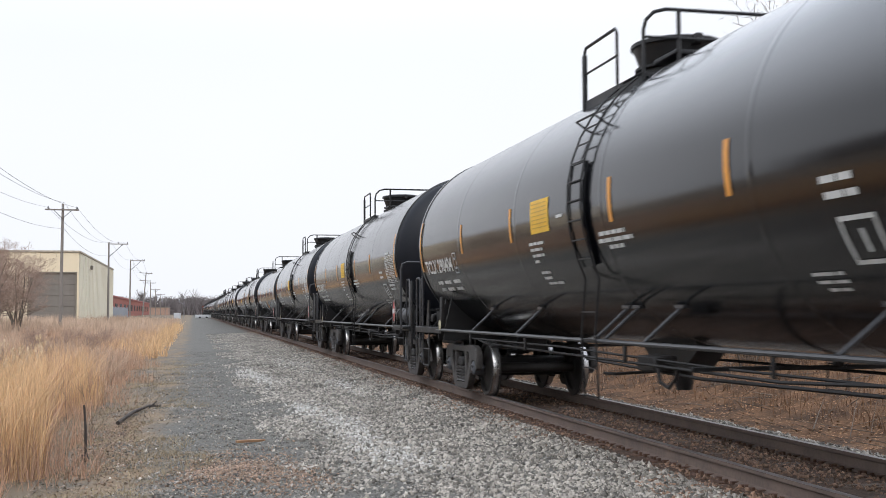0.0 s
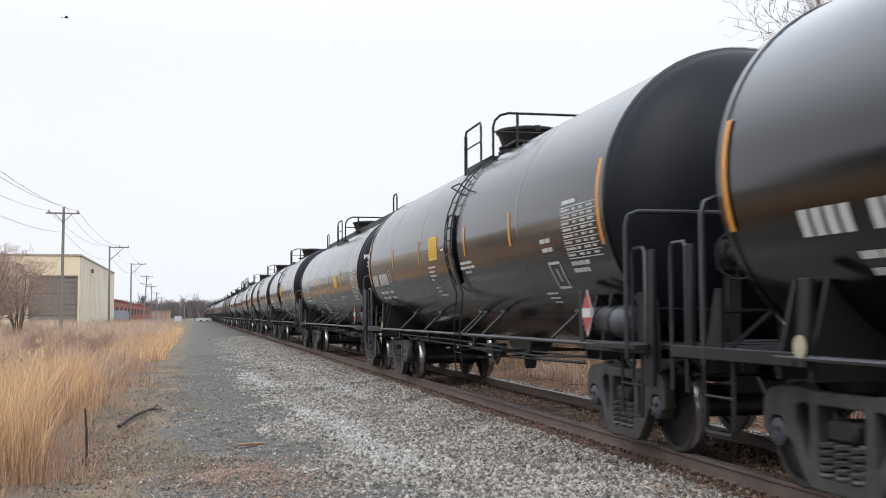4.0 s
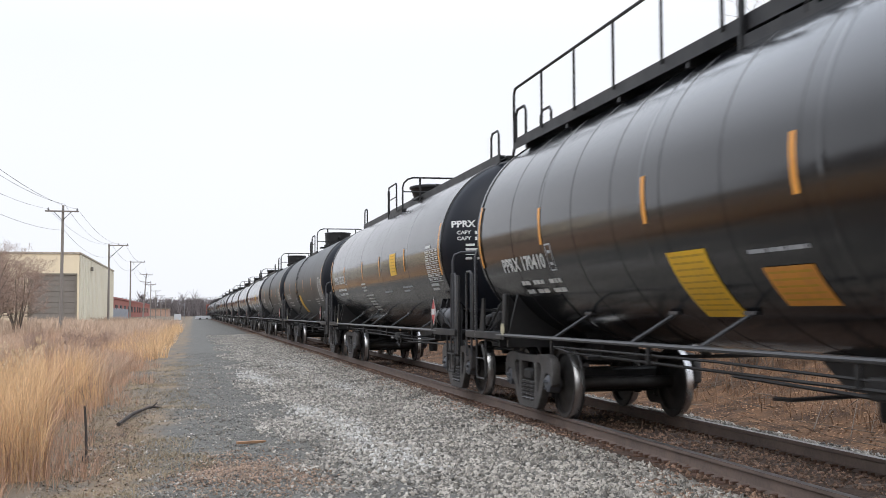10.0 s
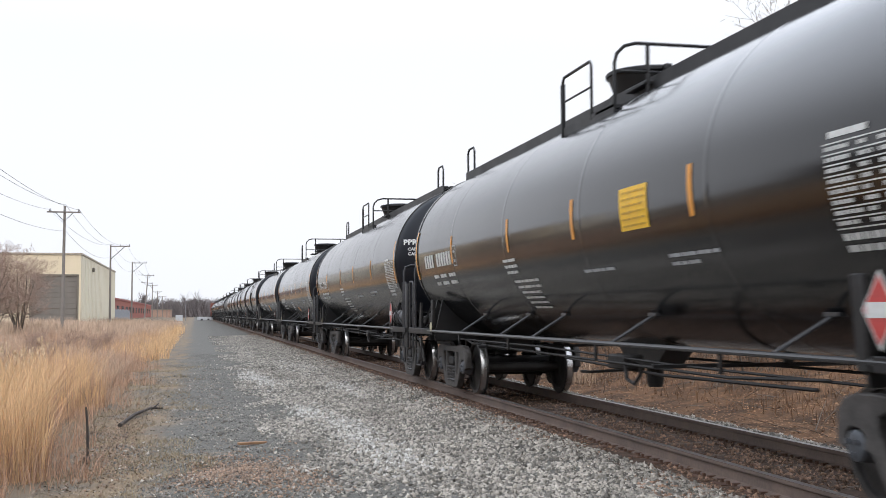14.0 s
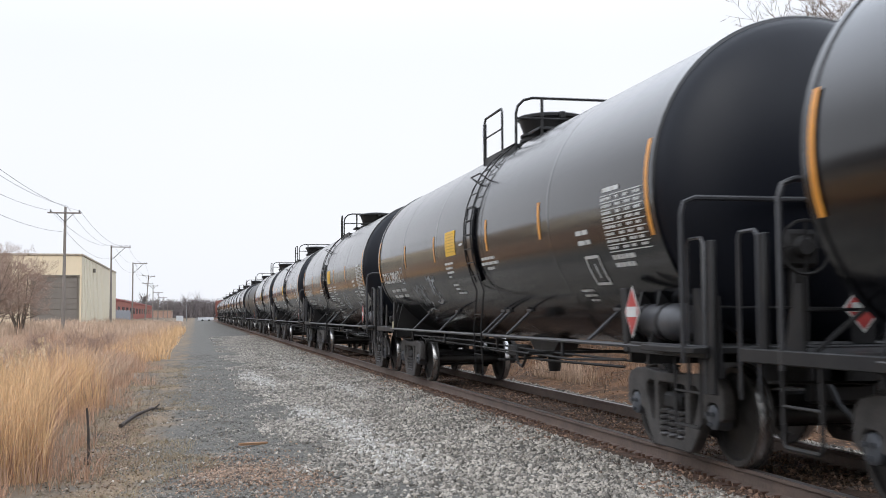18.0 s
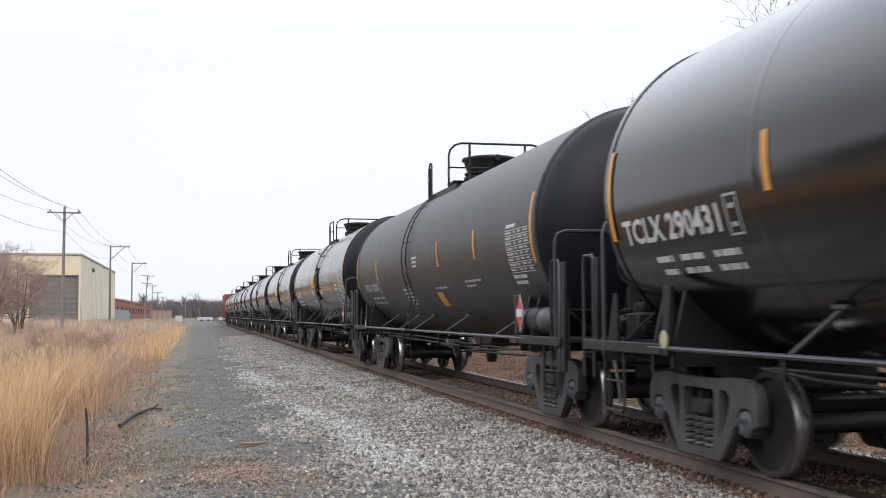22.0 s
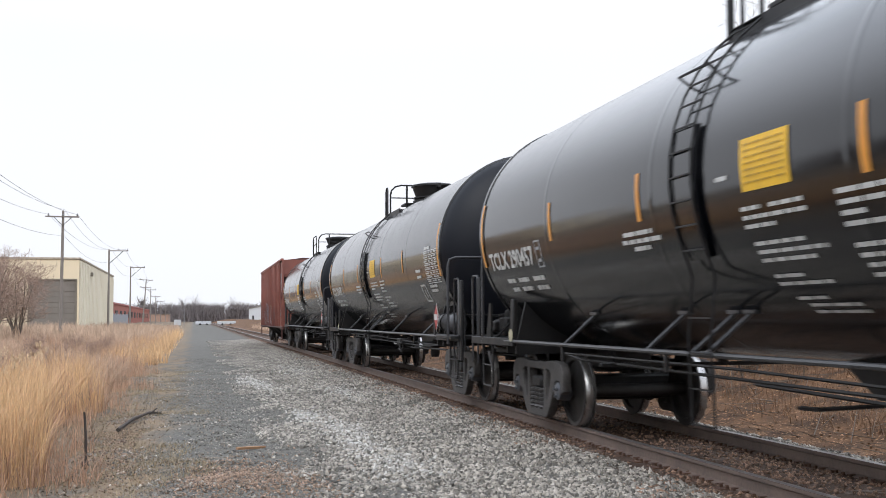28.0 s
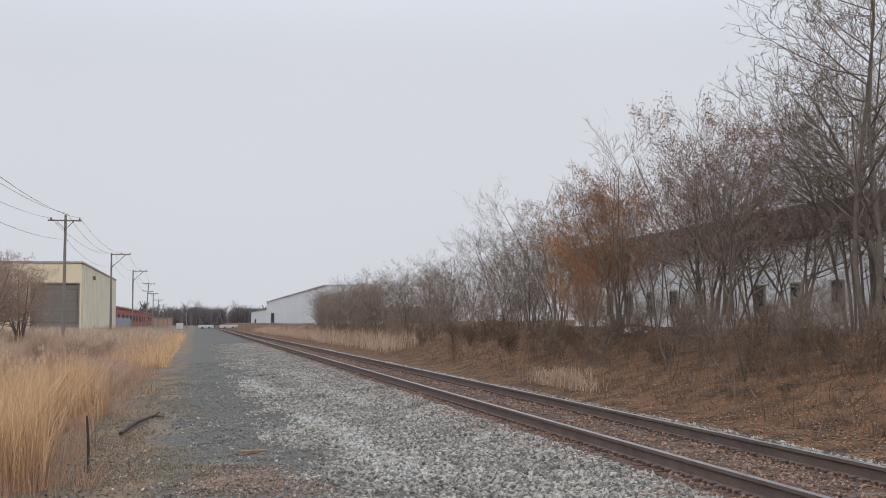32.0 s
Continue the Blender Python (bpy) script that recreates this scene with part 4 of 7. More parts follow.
# style, running number (bars where it cannot be read), metres out of the even spacing
CONSIST = (
    ("G", "TCLX 290404", -0.14), ("G", "TCLX 290472", -0.09), ("G", "TCLX 290439", -0.08), ("D", "", 0.20), ("G", "", 0.12),
    ("B", "PPRX 172019", 0.06), ("A", "TCLX 290443", 0.0), ("A", "TCLX 290456", -0.04), ("G", "TCLX 290423", -0.06), ("E", "PPRX 170410", -0.02),
    ("B", "PPRX 172162", 0.06), ("H", "TILX 360567", 0.22), ("C", "TILX 360589", 0.42), ("B", "", 0.15), ("B", "PPRX 171205", -0.09),
    ("D", "PPRX 170396", -0.10), ("D", "TCLX 318016", 0.0), ("G", "TCLX 290412", -0.05), ("A", "TCLX 290416", -0.07), ("G", "TCLX 290465", -0.09),
    ("G", "TCLX 290431", -0.16), ("F", "PPRX 170008", 0.01), ("G", "TCLX 290453", -0.14), ("G", "TCLX 290421", -0.20), ("A", "", -0.1),
    ("A", "", 0.0), ("A", "TCLX 290457", 0.05), ("A", "TCLX 290479", 0.31), ("G", "TCLX 290454", 0.2),
)
FIRST = 18.146 - 5.91
protos, cars = {}, []
for i, (style, number, off) in enumerate(CONSIST):
    place = FIRST + LONG * i + off
    if style not in protos:
        car, w = tank_car(style)
        protos[style] = (car, w)
        car.matrix_basis = pose(XC, place, 0)
        fresh = True
    else:
        base, w = protos[style]
        car = None
    cars.append([car, w, style, number, place])
for c in cars:
    if c[0] is None:
        c[0] = copy_thing(protos[c[2]][0], pose(XC, c[4], 0))
for i, (car, w, style, number, place) in enumerate(cars):
    r = random.Random(100 + i)
    y0, v0, hgt, wid = {"A": (7.33, -0.55, 0.25, 2.0), "G": (7.33, -0.55, 0.25, 2.0), "B": (6.85, -0.31, 0.23, 2.1), "C": (6.5, -0.53, 0.24, 2.0), "H": (6.55, -0.53, 0.24, 1.75)}.get(style, (6.6, -0.60, 0.20, 1.85))
    if number:
        sh = w.text(Shape(), y0, v0, number, hgt, wid)
    else:
        sh = Shape()
        for k in list(range(4)) + list(range(5, 11)):
            w.patch(sh, y0, k * wid / 11, (k + 0.72) * wid / 11, v0, v0 + hgt)
    part("car_number", sh, WHITE if style != "F" else CHALK, car, "white stencilled running number")
    ex = Shape()
    for a, b, c, d in ((0, 0.22, -0.02, 0.0), (0, 0.22, 0.3, 0.32), (0, 0.02, 0, 0.3), (0.2, 0.22, 0, 0.3), (0.06, 0.16, 0.05, 0.09), (0.06, 0.16, 0.2, 0.24)):
        w.patch(ex, y0 - wid - 0.12, a, b, v0 - 0.02 + c, v0 - 0.02 + d)
    part("stencil_box", ex, CHALK, car)
    part("capacity_stencil", w.bars(Shape(), y0 - 0.55, v0 - 0.14, [[(0, 0.35), (0.5, 0.95), (1.15, 1.6)], [(0.05, 0.35), (0.5, 0.95), (1.15, 1.6)]], 0.13, 0.06), WHITE if style != "F" else CHALK, car)
    if style in ("B", "E", "D"):
        # marks on the leading head, laid on its dish
        mark = Shape()
        dish = 0.66

        def put_head(pts, faces, hx, hz):
            spots = [(hx + u, hz + q) for u, q in pts]
            mark.put([(a, -7.65 - dish * math.sqrt(max(0.0, 1 - (a * a + (b - w.c) ** 2) / (w.r - 0.006) ** 2)) - 0.008, b) for a, b in spots], faces)
        hx = -1.38 if style != "D" else -0.62
        put_head(*lettering(number or ("PPRX" if style == "B" else "TCLX"), 0.12), hx, 2.84)
        for k in range(2):
            put_head(*lettering("CAPY", 0.065), hx + 0.07, 2.72 - 0.10 * k)
            for a, b in ((0.28, 0.5), (0.54, 0.64), (0.68, 0.84 - 0.2 * k)):
                put_head([(a, 0), (b, 0), (b, 0.055), (a, 0.055)], [(0, 1, 2, 3)], hx + 0.07, 2.72 - 0.10 * k)
        for k, row in enumerate((((0.0, 0.14), (0.18, 0.34)), ((0.0, 0.2), (0.24, 0.36), (0.4, 0.6)), ((0.0, 0.16), (0.2, 0.5)), ((0.0, 0.1), (0.14, 0.4)))):
            for a, b in row:
                put_head([(a, 0), (b, 0), (b, 0.04), (a, 0.04)], [(0, 1, 2, 3)], hx + 0.2, 2.52 - 0.075 * k)
        part("head_mark", mark, WHITE, car, "white stencilled marks on the tank head")

# sprayed tags: car, place along the shell, lower edge, width, height, loops, weight
TAGS = ((3, 1.55, -1.2, 0.95, 0.68, 4, 0.028), (3, -1.5, -1.3, 1.2, 0.75, 4, 0.05), (5, 4.15, -1.1, 1.25, 0.72, 5, 0.055), (5, 0.3, -1.15, 1.1, 0.75, 4, 0.025), (6, 2.5, -0.98, 0.5, 0.28, 3, 0.03), (6, -3.2, -1.2, 0.9, 0.5, 4, 0.03),
        (7, 4.2, -1.25, 0.7, 0.6, 4, 0.028), (7, -3.0, -1.1, 0.9, 0.5, 4, 0.03), (8, 3.95, -1.1, 0.95, 0.7, 4, 0.028), (8, -3.1, -1.15, 0.6, 0.5, 3, 0.028), (17, 4.3, -1.2, 0.9, 0.6, 5, 0.032), (17, 2.9, -1.0, 0.6, 0.5, 3, 0.05),
        (18, -2.85, -1.22, 0.6, 0.66, 3, 0.026), (18, -5.2, -1.3, 0.5, 0.42, 4, 0.03), (18, 3.7, -1.0, 0.7, 0.4, 4, 0.026), (16, 2.8, -0.9, 0.9, 0.5, 4, 0.03), (22, 4.6, -1.1, 0.5, 0.4, 3, 0.02))
for i, y0, v0, wd, ht, loops, wt in TAGS:
    car, w = cars[i][0], cars[i][1]
    r = random.Random(i * 10 + int(wd * 100))
    tag = Shape()
    for pts in scrawl(r, wd, ht, loops):
        w.stroke(tag, y0, v0, pts, wt)
    part("sprayed_tag", tag, CHALK, car, "pale sprayed scrawl")
# a broad grey tag of block shapes
car, w = cars[12][0], cars[12][1]
r = random.Random(5)
for k in range(6):
    sh = Shape()
    w.patch(sh, 1.1, k * 0.22, k * 0.22 + 0.18, -0.95 + r.uniform(-0.12, 0.05), -0.45 + r.uniform(-0.1, 0.06))
    part("sprayed_block", sh, CHALK, car)
# stickers: car, place, width, lower and upper edge, paint
for i, y0, wd, v0, v1, mt, nm in ((3, -0.3, 0.66, -0.92, -0.54, ORANGE, "orange_notice"), (15, -0.3, 0.45, -1.1, -0.87, ORANGE, "orange_notice"), (16, -0.3, 0.6, -0.98, -0.62, ORANGE, "orange_notice"), (21, -1.2, 0.45, -1.06, -0.76, ORANGE, "orange_notice"),
                                  (9, 1.28, 0.78, -1.33, -0.60, YELLOW, "yellow_notice"), (9, -0.3, 0.73, -1.20, -0.82, ORANGE, "orange_notice"), (11, 0.88, 0.8, -1.21, -0.43, YELLOW, "yellow_notice"),
                                  (5, -2.76, 0.68, -0.30, 0.04, YELLOW, "yellow_notice"), (10, -2.66, 0.68, -0.34, 0.12, YELLOW, "yellow_notice"), (13, -2.7, 0.68, -0.32, 0.10, YELLOW, "yellow_notice")):
    car, w = cars[i][0], cars[i][1]
    ob = part(nm, w.patch(Shape(), y0, 0, wd, v0, v1), mt, car, "yellow notice with fine print" if mt is YELLOW else "orange notice with fine print")
    sh, r = Shape(), random.Random(i)
    n = int((v1 - v0) / 0.07)
    for k in range(n):
        x = 0.06
        while x < wd - 0.08:
            e = min(x + r.uniform(0.08, 0.2), wd - 0.05)
            w.patch(sh, y0, x, e, v1 - 0.06 - k * 0.065, v1 - 0.04 - k * 0.065, 0.010)
            x = e + 0.02
    part("notice_print", sh, YLINE, ob)

# ---- the last car: a rust-red hopper ----
RUST = material("rust_red_hopper_paint", (0.225, 0.071, 0.05), 0.62, 0, (0.155, 0.049, 0.036), 2.0, 0.8, 0.08, 30, dirt=(0.125, 0.05, 0.039), dirt_scale=1.3)
RUSTDARK = material("dull_hopper_plate", (0.085, 0.032, 0.026), 0.7, 0, (0.05, 0.022, 0.019), 2.0, 0.8, 0.1)
# near-black, almost without gloss, for the hopper chutes
CHUTEBLACK = material("dull_black_chute_steel", (0.005, 0.005, 0.0055), 0.75, 0, (0.009, 0.0085, 0.008), 2.0, 0.8, 0.1)
CHUTEBLACK.node_tree.nodes["Principled BSDF"].inputs["Specular IOR Level"].default_value = 0.15
SPRAYB = material("pale_blue_spray", (0.36, 0.58, 0.72), 0.6, 0, (0.24, 0.44, 0.60), 2.2, 0.9)
SPRAYW = material("pale_grey_spray", (0.62, 0.60, 0.62), 0.6, 0, (0.42, 0.40, 0.43), 3.0, 0.9)
SPRAYK = material("dark_spray", (0.03, 0.03, 0.04), 0.6, 0, (0.06, 0.06, 0.08), 3.0, 0.9)
SPRAYY = material("cream_yellow_spray", (0.70, 0.60, 0.28), 0.6, 0, (0.55, 0.46, 0.22), 3.0, 0.9)
HOPPER_Y = 18.146 + 511.85
HX = 1.50


def side_text(sh, y0, z0, words, height, x, width=None):
    pts, faces = lettering(words, height)
    k = width / max(p[0] for p in pts) if width else 1
    return sh.put([(x, y0 - u * k, z0 + v) for u, v in pts], faces)


def flat(sh, pts, x):
    return sh.put([(x, y, z) for y, z in pts], [tuple(range(len(pts)))])


def side_stroke(sh, pts, w, x):
    vs = []
    for i, (u, v) in enumerate(pts):
        a, b = pts[max(i - 1, 0)], pts[min(i + 1, len(pts) - 1)]
        d = Vector((b[0] - a[0], b[1] - a[1]))
        d = d.normalized() if d.length > 1e-6 else Vector((1, 0))
        vs += [(x, u - d.y * w / 2, v + d.x * w / 2), (x, u + d.y * w / 2, v - d.x * w / 2)]
    return sh.put(vs, [(2 * i, 2 * i + 1, 2 * i + 3, 2 * i + 2) for i in range(len(pts) - 1)])


def hopper_car():
    car = thing("hopper_car", "rust-red ribbed steel hopper car with sprayed graffiti", "hopper car")
    top, low, kink = 4.22, 1.02, 2.45
    out = [(-8.28, top), (8.28, top), (8.28, 3.42), (7.32, 2.36), (7.32, low), (-7.32, low), (-7.32, 2.36), (-8.28, 3.42)]
    for s in (-1, 1):
        sh = Shape()
        n = len(out)
        sh.put([(s * HX, y, z) for y, z in out] + [(s * (HX - 0.05), y, z) for y, z in out], [tuple(range(n)), tuple(range(n, 2 * n))[::-1]] + [(i, (i + 1) % n, n + (i + 1) % n, n + i) for i in range(n)])
        part("side_sheet", sh, RUST, car)
        part("top_chord", Shape().box(min(s * (HX - 0.04), s * (HX + 0.07)), max(s * (HX - 0.04), s * (HX + 0.07)), -8.34, 8.34, top - 0.05, top + 0.06, 0.015), RUST, car)
        part("side_sill", Shape().box(min(s * (HX - 0.08), s * (HX + 0.05)), max(s * (HX - 0.08), s * (HX + 0.05)), -8.36, 8.36, low - 0.07, low + 0.01, 0.01), RUSTDARK, car)
        for k in range(16):
            y = -6.9 + 0.927 * k
            z0 = low
            x0, x1 = min(s * HX, s * (HX + 0.085)), max(s * HX, s * (HX + 0.085))
            part("side_rib", Shape().box(x0, x1, y - 0.055, y + 0.055, z0, top - 0.05, 0.02), RUST, car)
        for k in range(15):
            y = -6.9 + 0.927 * k
            if abs(y) < 7:
                part("panel_crease", Shape().prism([(0, -0.03), (0, 0.03), (0.028, 0.0)], 0.80, Matrix(((s, 0, 0, s * HX), (0, 0, 1, y + 0.06), (0, 1, 0, kink - 0.03), (0, 0, 0, 1)))), RUST, car)
        for d in (-1, 1):
            part("corner_post", Shape().box(min(s * (HX - 0.06), s * (HX + 0.03)), max(s * (HX - 0.06), s * (HX + 0.03)), d * 8.30 - 0.05, d * 8.30 + 0.05, low - 0.1, top, 0.015), RUST, car)
            part("inner_post", Shape().box(min(s * (HX - 0.07), s * (HX - 0.01)), max(s * (HX - 0.07), s * (HX - 0.01)), d * 7.72 - 0.04, d * 7.72 + 0.04, low - 0.1, 2.8, 0.012), RUSTDARK, car)
            for k in range(4):
                part("ladder_rung", Shape().tube([(s * (HX + 0.02), d * 7.70, 1.35 + 0.42 * k), (s * (HX + 0.02), d * 8.32, 1.35 + 0.42 * k)], 0.014, 5), RUSTDARK, car)
            st = Shape()
            for yy in (7.7, 8.2):
                st.tube([(s * HX, d * yy, low - 0.1), (s * HX, d * yy, 0.45)], 0.02, 5)
            st.tube([(s * HX, d * 7.7, 0.46), (s * HX, d * 8.2, 0.46)], 0.02, 5)
            part("sill_step", st, RUSTDARK, car)
    for d in (-1, 1):
        part("end_slope_sheet", Shape().prism([(8.22, 3.42), (8.27, 3.42), (5.9, 1.05), (5.8, 1.05)], 2 * HX - 0.12, Matrix(((0, 0, 1, -HX + 0.06), (d, 0, 0, 0), (0, 1, 0, 0), (0, 0, 0, 1)))), RUSTDARK, car)
        part("end_sheet", Shape().box(-HX, HX, d * 8.27 - 0.03, d * 8.27 + 0.03, 3.40, top, 0.01), RUST, car)
        part("end_platform", Shape().box(-HX, HX, min(d * 6.9, d * 8.36), max(d * 6.9, d * 8.36), low - 0.14, low - 0.06, 0.01), RUSTDARK, car)
        part("centre_sill", Shape().box(-0.3, 0.3, min(d * 5.0, d * 8.3), max(d * 5.0, d * 8.3), 0.72, 1.05, 0.02), BLACK, car)
        part("coupler", COUPLER, None, car, at=pose(0, d * 8.85, 0, 0, 0, 0 if d > 0 else 180))
        part("bolster_plate", Shape().prism([(5.6, 0.92), (7.6, 0.92), (7.0, 2.1), (6.7, 2.1)], 0.05, Matrix(((0, 0, 1, -0.02), (d, 0, 0, 0), (0, 1, 0, 0), (0, 0, 0, 1)))), RUSTDARK, car)
        for k in range(6):
            part("end_rung", Shape().tube([(-1.46, d * 8.33, 1.42 + 0.42 * k), (-0.74, d * 8.33, 1.42 + 0.42 * k)], 0.014, 5), RUST, car)
        for px in (-HX + 0.01, -0.72, HX - 0.05):
            part("corner_post", Shape().box(px - 0.035, px + 0.045, d * 8.29 - 0.03, d * 8.29 + 0.03, low - 0.1, 3.42, 0.008), RUST, car)
        part("end_bulkhead", Shape().box(-HX + 0.06, HX - 0.06, d * 7.28 - 0.02, d * 7.28 + 0.02, low - 0.05, 2.3), RUST, car)
    part("load_cover", Shape().prism([(-HX + 0.03, 0), (HX - 0.03, 0), (0.5, 0.12), (-0.5, 0.12)], 16.4, Matrix(((1, 0, 0, 0), (0, 0, 1, -8.2), (0, 1, 0, top - 0.02), (0, 0, 0, 1)))), RUSTDARK, car)
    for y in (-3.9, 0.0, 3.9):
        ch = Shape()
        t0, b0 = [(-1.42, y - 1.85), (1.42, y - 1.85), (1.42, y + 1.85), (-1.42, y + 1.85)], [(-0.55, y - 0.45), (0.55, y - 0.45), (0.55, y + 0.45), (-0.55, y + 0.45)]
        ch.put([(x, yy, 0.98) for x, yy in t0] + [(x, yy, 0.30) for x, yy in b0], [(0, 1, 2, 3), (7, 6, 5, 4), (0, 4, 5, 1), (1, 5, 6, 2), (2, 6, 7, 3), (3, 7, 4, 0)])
        part("hopper_chute", ch, CHUTEBLACK, car)
        part("outlet_gate", Shape().box(-0.62, 0.62, y - 0.52, y + 0.52, 0.24, 0.32, 0.02).tube([(-0.9, y, 0.28), (0.9, y, 0.28)], 0.03, 6), GRIME, car)
    truck(car, 6.65)
    truck(car, -6.65)
    # lettering
    x = -HX - 0.006
    xr = -HX - 0.090
    t = Shape()
    side_text(t, 5.75, 1.64, "808", 0.25, x, 0.6)
    side_text(t, 4.78, 1.64, "432", 0.25, x, 0.6)
    part("car_number", t, WHITE, car, "white stencilled running number")
    t = Shape()
    for y0 in (5.72, 4.76):
        for k in range(2):
            t.put([(x, y0 - k * 0.28, 2.13), (x, y0 - k * 0.28 - 0.22, 2.13), (x, y0 - k * 0.28 - 0.22, 2.36), (x, y0 - k * 0.28, 2.36)], [(0, 1, 2, 3)])
    part("owner_mark", t, CHALK, car)
    t = Shape()
    for k, wd in enumerate(("BUFFER", "SERVICE", "ONLY")):
        side_text(t, 0.47 if k < 2 else 0.40, 3.0 - 0.25 * k, wd, 0.17, x, 0.66 if k < 2 else 0.5)
    part("service_lettering", t, WHITE, car, "white stencilled service words")
    t = Shape()
    r = random.Random(2)
    for y0, z0, n, ln in ((5.6, 1.45, 2, 0.4), (4.7, 1.45, 2, 0.4), (-0.05, 1.65, 5, 0.65), (-4.7, 1.6, 4, 0.6), (-6.6, 1.75, 3, 0.5)):
        for k in range(n):
            xx = 0
            while xx < ln:
                e = min(xx + r.uniform(0.06, 0.16), ln)
                t.put([(x, y0 - xx, z0 - 0.1 * k), (x, y0 - e, z0 - 0.1 * k), (x, y0 - e, z0 - 0.1 * k + 0.055), (x, y0 - xx, z0 - 0.1 * k + 0.055)], [(0, 1, 2, 3)])
                xx = e + 0.02
    part("stencil_block", t, CHALK, car)
    # round emblem, plain
    t = Shape()
    cy, cz = -5.52, 3.53
    ring = [(cy + 0.33 * math.cos(a), cz + 0.33 * math.sin(a)) for a in (i * math.pi / 14 for i in range(28))]
    flat(t, ring, x)
    part("round_emblem", t, WHITE, car, "round white emblem")
    t = Shape()
    for a, b, c, d in ((-0.3, 0.3, -0.05, 0.05), (-0.05, 0.05, 0.12, 0.34), (-0.05, 0.05, -0.34, -0.12), (-0.24, -0.14, 0.1, 0.28), (0.14, 0.24, 0.1, 0.28), (-0.24, -0.14, -0.28, -0.1), (0.14, 0.24, -0.28, -0.1)):
        flat(t, [(cy + a * 0.78, cz + c * 0.78), (cy + b * 0.78, cz + c * 0.78), (cy + b * 0.78, cz + d * 0.78), (cy + a * 0.78, cz + d * 0.78)], x - 0.003)
    part("emblem_bars", t, RUST, car)
    for y in (6.3, 3.45, 1.3, -0.9, -3.2, -6.7):
        part("orange_marker", Shape().box(x - 0.004, x + 0.003, y - 0.24, y + 0.24, 1.12, 1.28 if abs(y) < 5 else 1.48), ORANGE, car)
    for d in (-1, 1):
        part("orange_marker", Shape().box(-1.2, -0.72, d * 8.37 - 0.004, d * 8.37 + 0.004, low - 0.08, low + 0.08), ORANGE, car)
    # sprayed shapes without meaning: a pale blue lobed mass, then pale grey blocks edged cream
    r = random.Random(21)
    xs = x - 0.001

    def cut(loop, y, above):
        """The part of a flat loop on one side of a line across the car."""
        out = []
        for a, b in zip(loop, loop[1:] + loop[:1]):
            ina, inb = (a[0] >= y) == above, (b[0] >= y) == above
            if ina:
                out.append(a)
            if ina != inb:
                q = (y - a[0]) / (b[0] - a[0])
                out.append((y, a[1] + (b[1] - a[1]) * q))
        return out

    def over_ribs(sh, lift):
        """The spray runs over the faces of the ribs too."""
        for f in list(sh.f):
            loop = [(sh.v[i][1], sh.v[i][2]) for i in f]
            for k in range(16):
                y = -6.9 + 0.927 * k
                if max(p[0] for p in loop) < y - 0.05 or min(p[0] for p in loop) > y + 0.05:
                    continue
                on_rib = cut(cut(loop, y - 0.05, True), y + 0.05, False)
                if len(on_rib) > 2:
                    flat(sh, on_rib, -HX - 0.088 - lift)
        return sh

    def patch(pts, mat, lift, name="sprayed_shape"):
        part(name, over_ribs(flat(Shape(), pts, xs - lift), lift), mat, car)

    def stroke(pts, w, mat, lift, name="sprayed_line"):
        part(name, over_ribs(side_stroke(Shape(), bend(pts), w, xs - lift), lift), mat, car)

    def bend(pts):
        """Corners rounded once."""
        if len(pts) < 3:
            return pts
        out = [pts[0]]
        for p, q in zip(pts, pts[1:]):
            out += [(p[0] * 0.75 + q[0] * 0.25, p[1] * 0.75 + q[1] * 0.25), (p[0] * 0.25 + q[0] * 0.75, p[1] * 0.25 + q[1] * 0.75)]
        return out + [pts[-1]]

    def hatch(y0, y1, z0, z1, n, mat, lift):
        for _ in range(n):
            y, z, ln = r.uniform(y1, y0), r.uniform(z0, z1), r.uniform(0.1, 0.26)
            part("sprayed_line", side_stroke(Shape(), [(y, z), (y - ln / 2, z + r.uniform(-0.01, 0.015)), (y - ln, z + r.uniform(-0.015, 0.015))], r.uniform(0.012, 0.03), xs - lift), mat, car)
    SPRAYT = material("pale_teal_spray", (0.50, 0.68, 0.66), 0.6, 0, (0.36, 0.55, 0.56), 3.0, 0.9)
    # blue: dark under-spray, lobes, rust-red openings, white edges
    patch([(4.32, 1.06), (0.16, 1.05), (0.12, 1.35), (0.3, 1.7), (1.2, 2.0), (2.4, 2.1), (3.6, 2.1), (4.2, 1.9)], SPRAYK, 0.0, "sprayed_shadow")
    lobes = (((4.2, 1.14), (4.26, 1.6), (4.12, 2.02), (3.84, 2.22), (3.5, 2.2), (3.36, 1.98), (3.34, 1.5), (3.4, 1.12)),
             ((3.38, 1.1), (3.3, 1.6), (3.26, 2.08), (2.92, 2.27), (2.62, 2.2), (2.54, 1.7), (2.6, 1.12)),
             ((2.58, 1.1), (2.52, 1.7), (2.46, 2.24), (2.16, 2.31), (1.92, 2.16), (1.82, 1.6), (1.9, 1.1)),
             ((1.88, 1.12), (1.84, 1.7), (1.72, 2.16), (1.5, 2.29), (1.26, 2.18), (1.22, 1.6), (1.28, 1.12)),
             ((1.26, 1.1), (1.22, 1.66), (1.04, 2.1), (0.76, 2.24), (0.48, 2.1), (0.34, 1.7), (0.3, 1.2)))
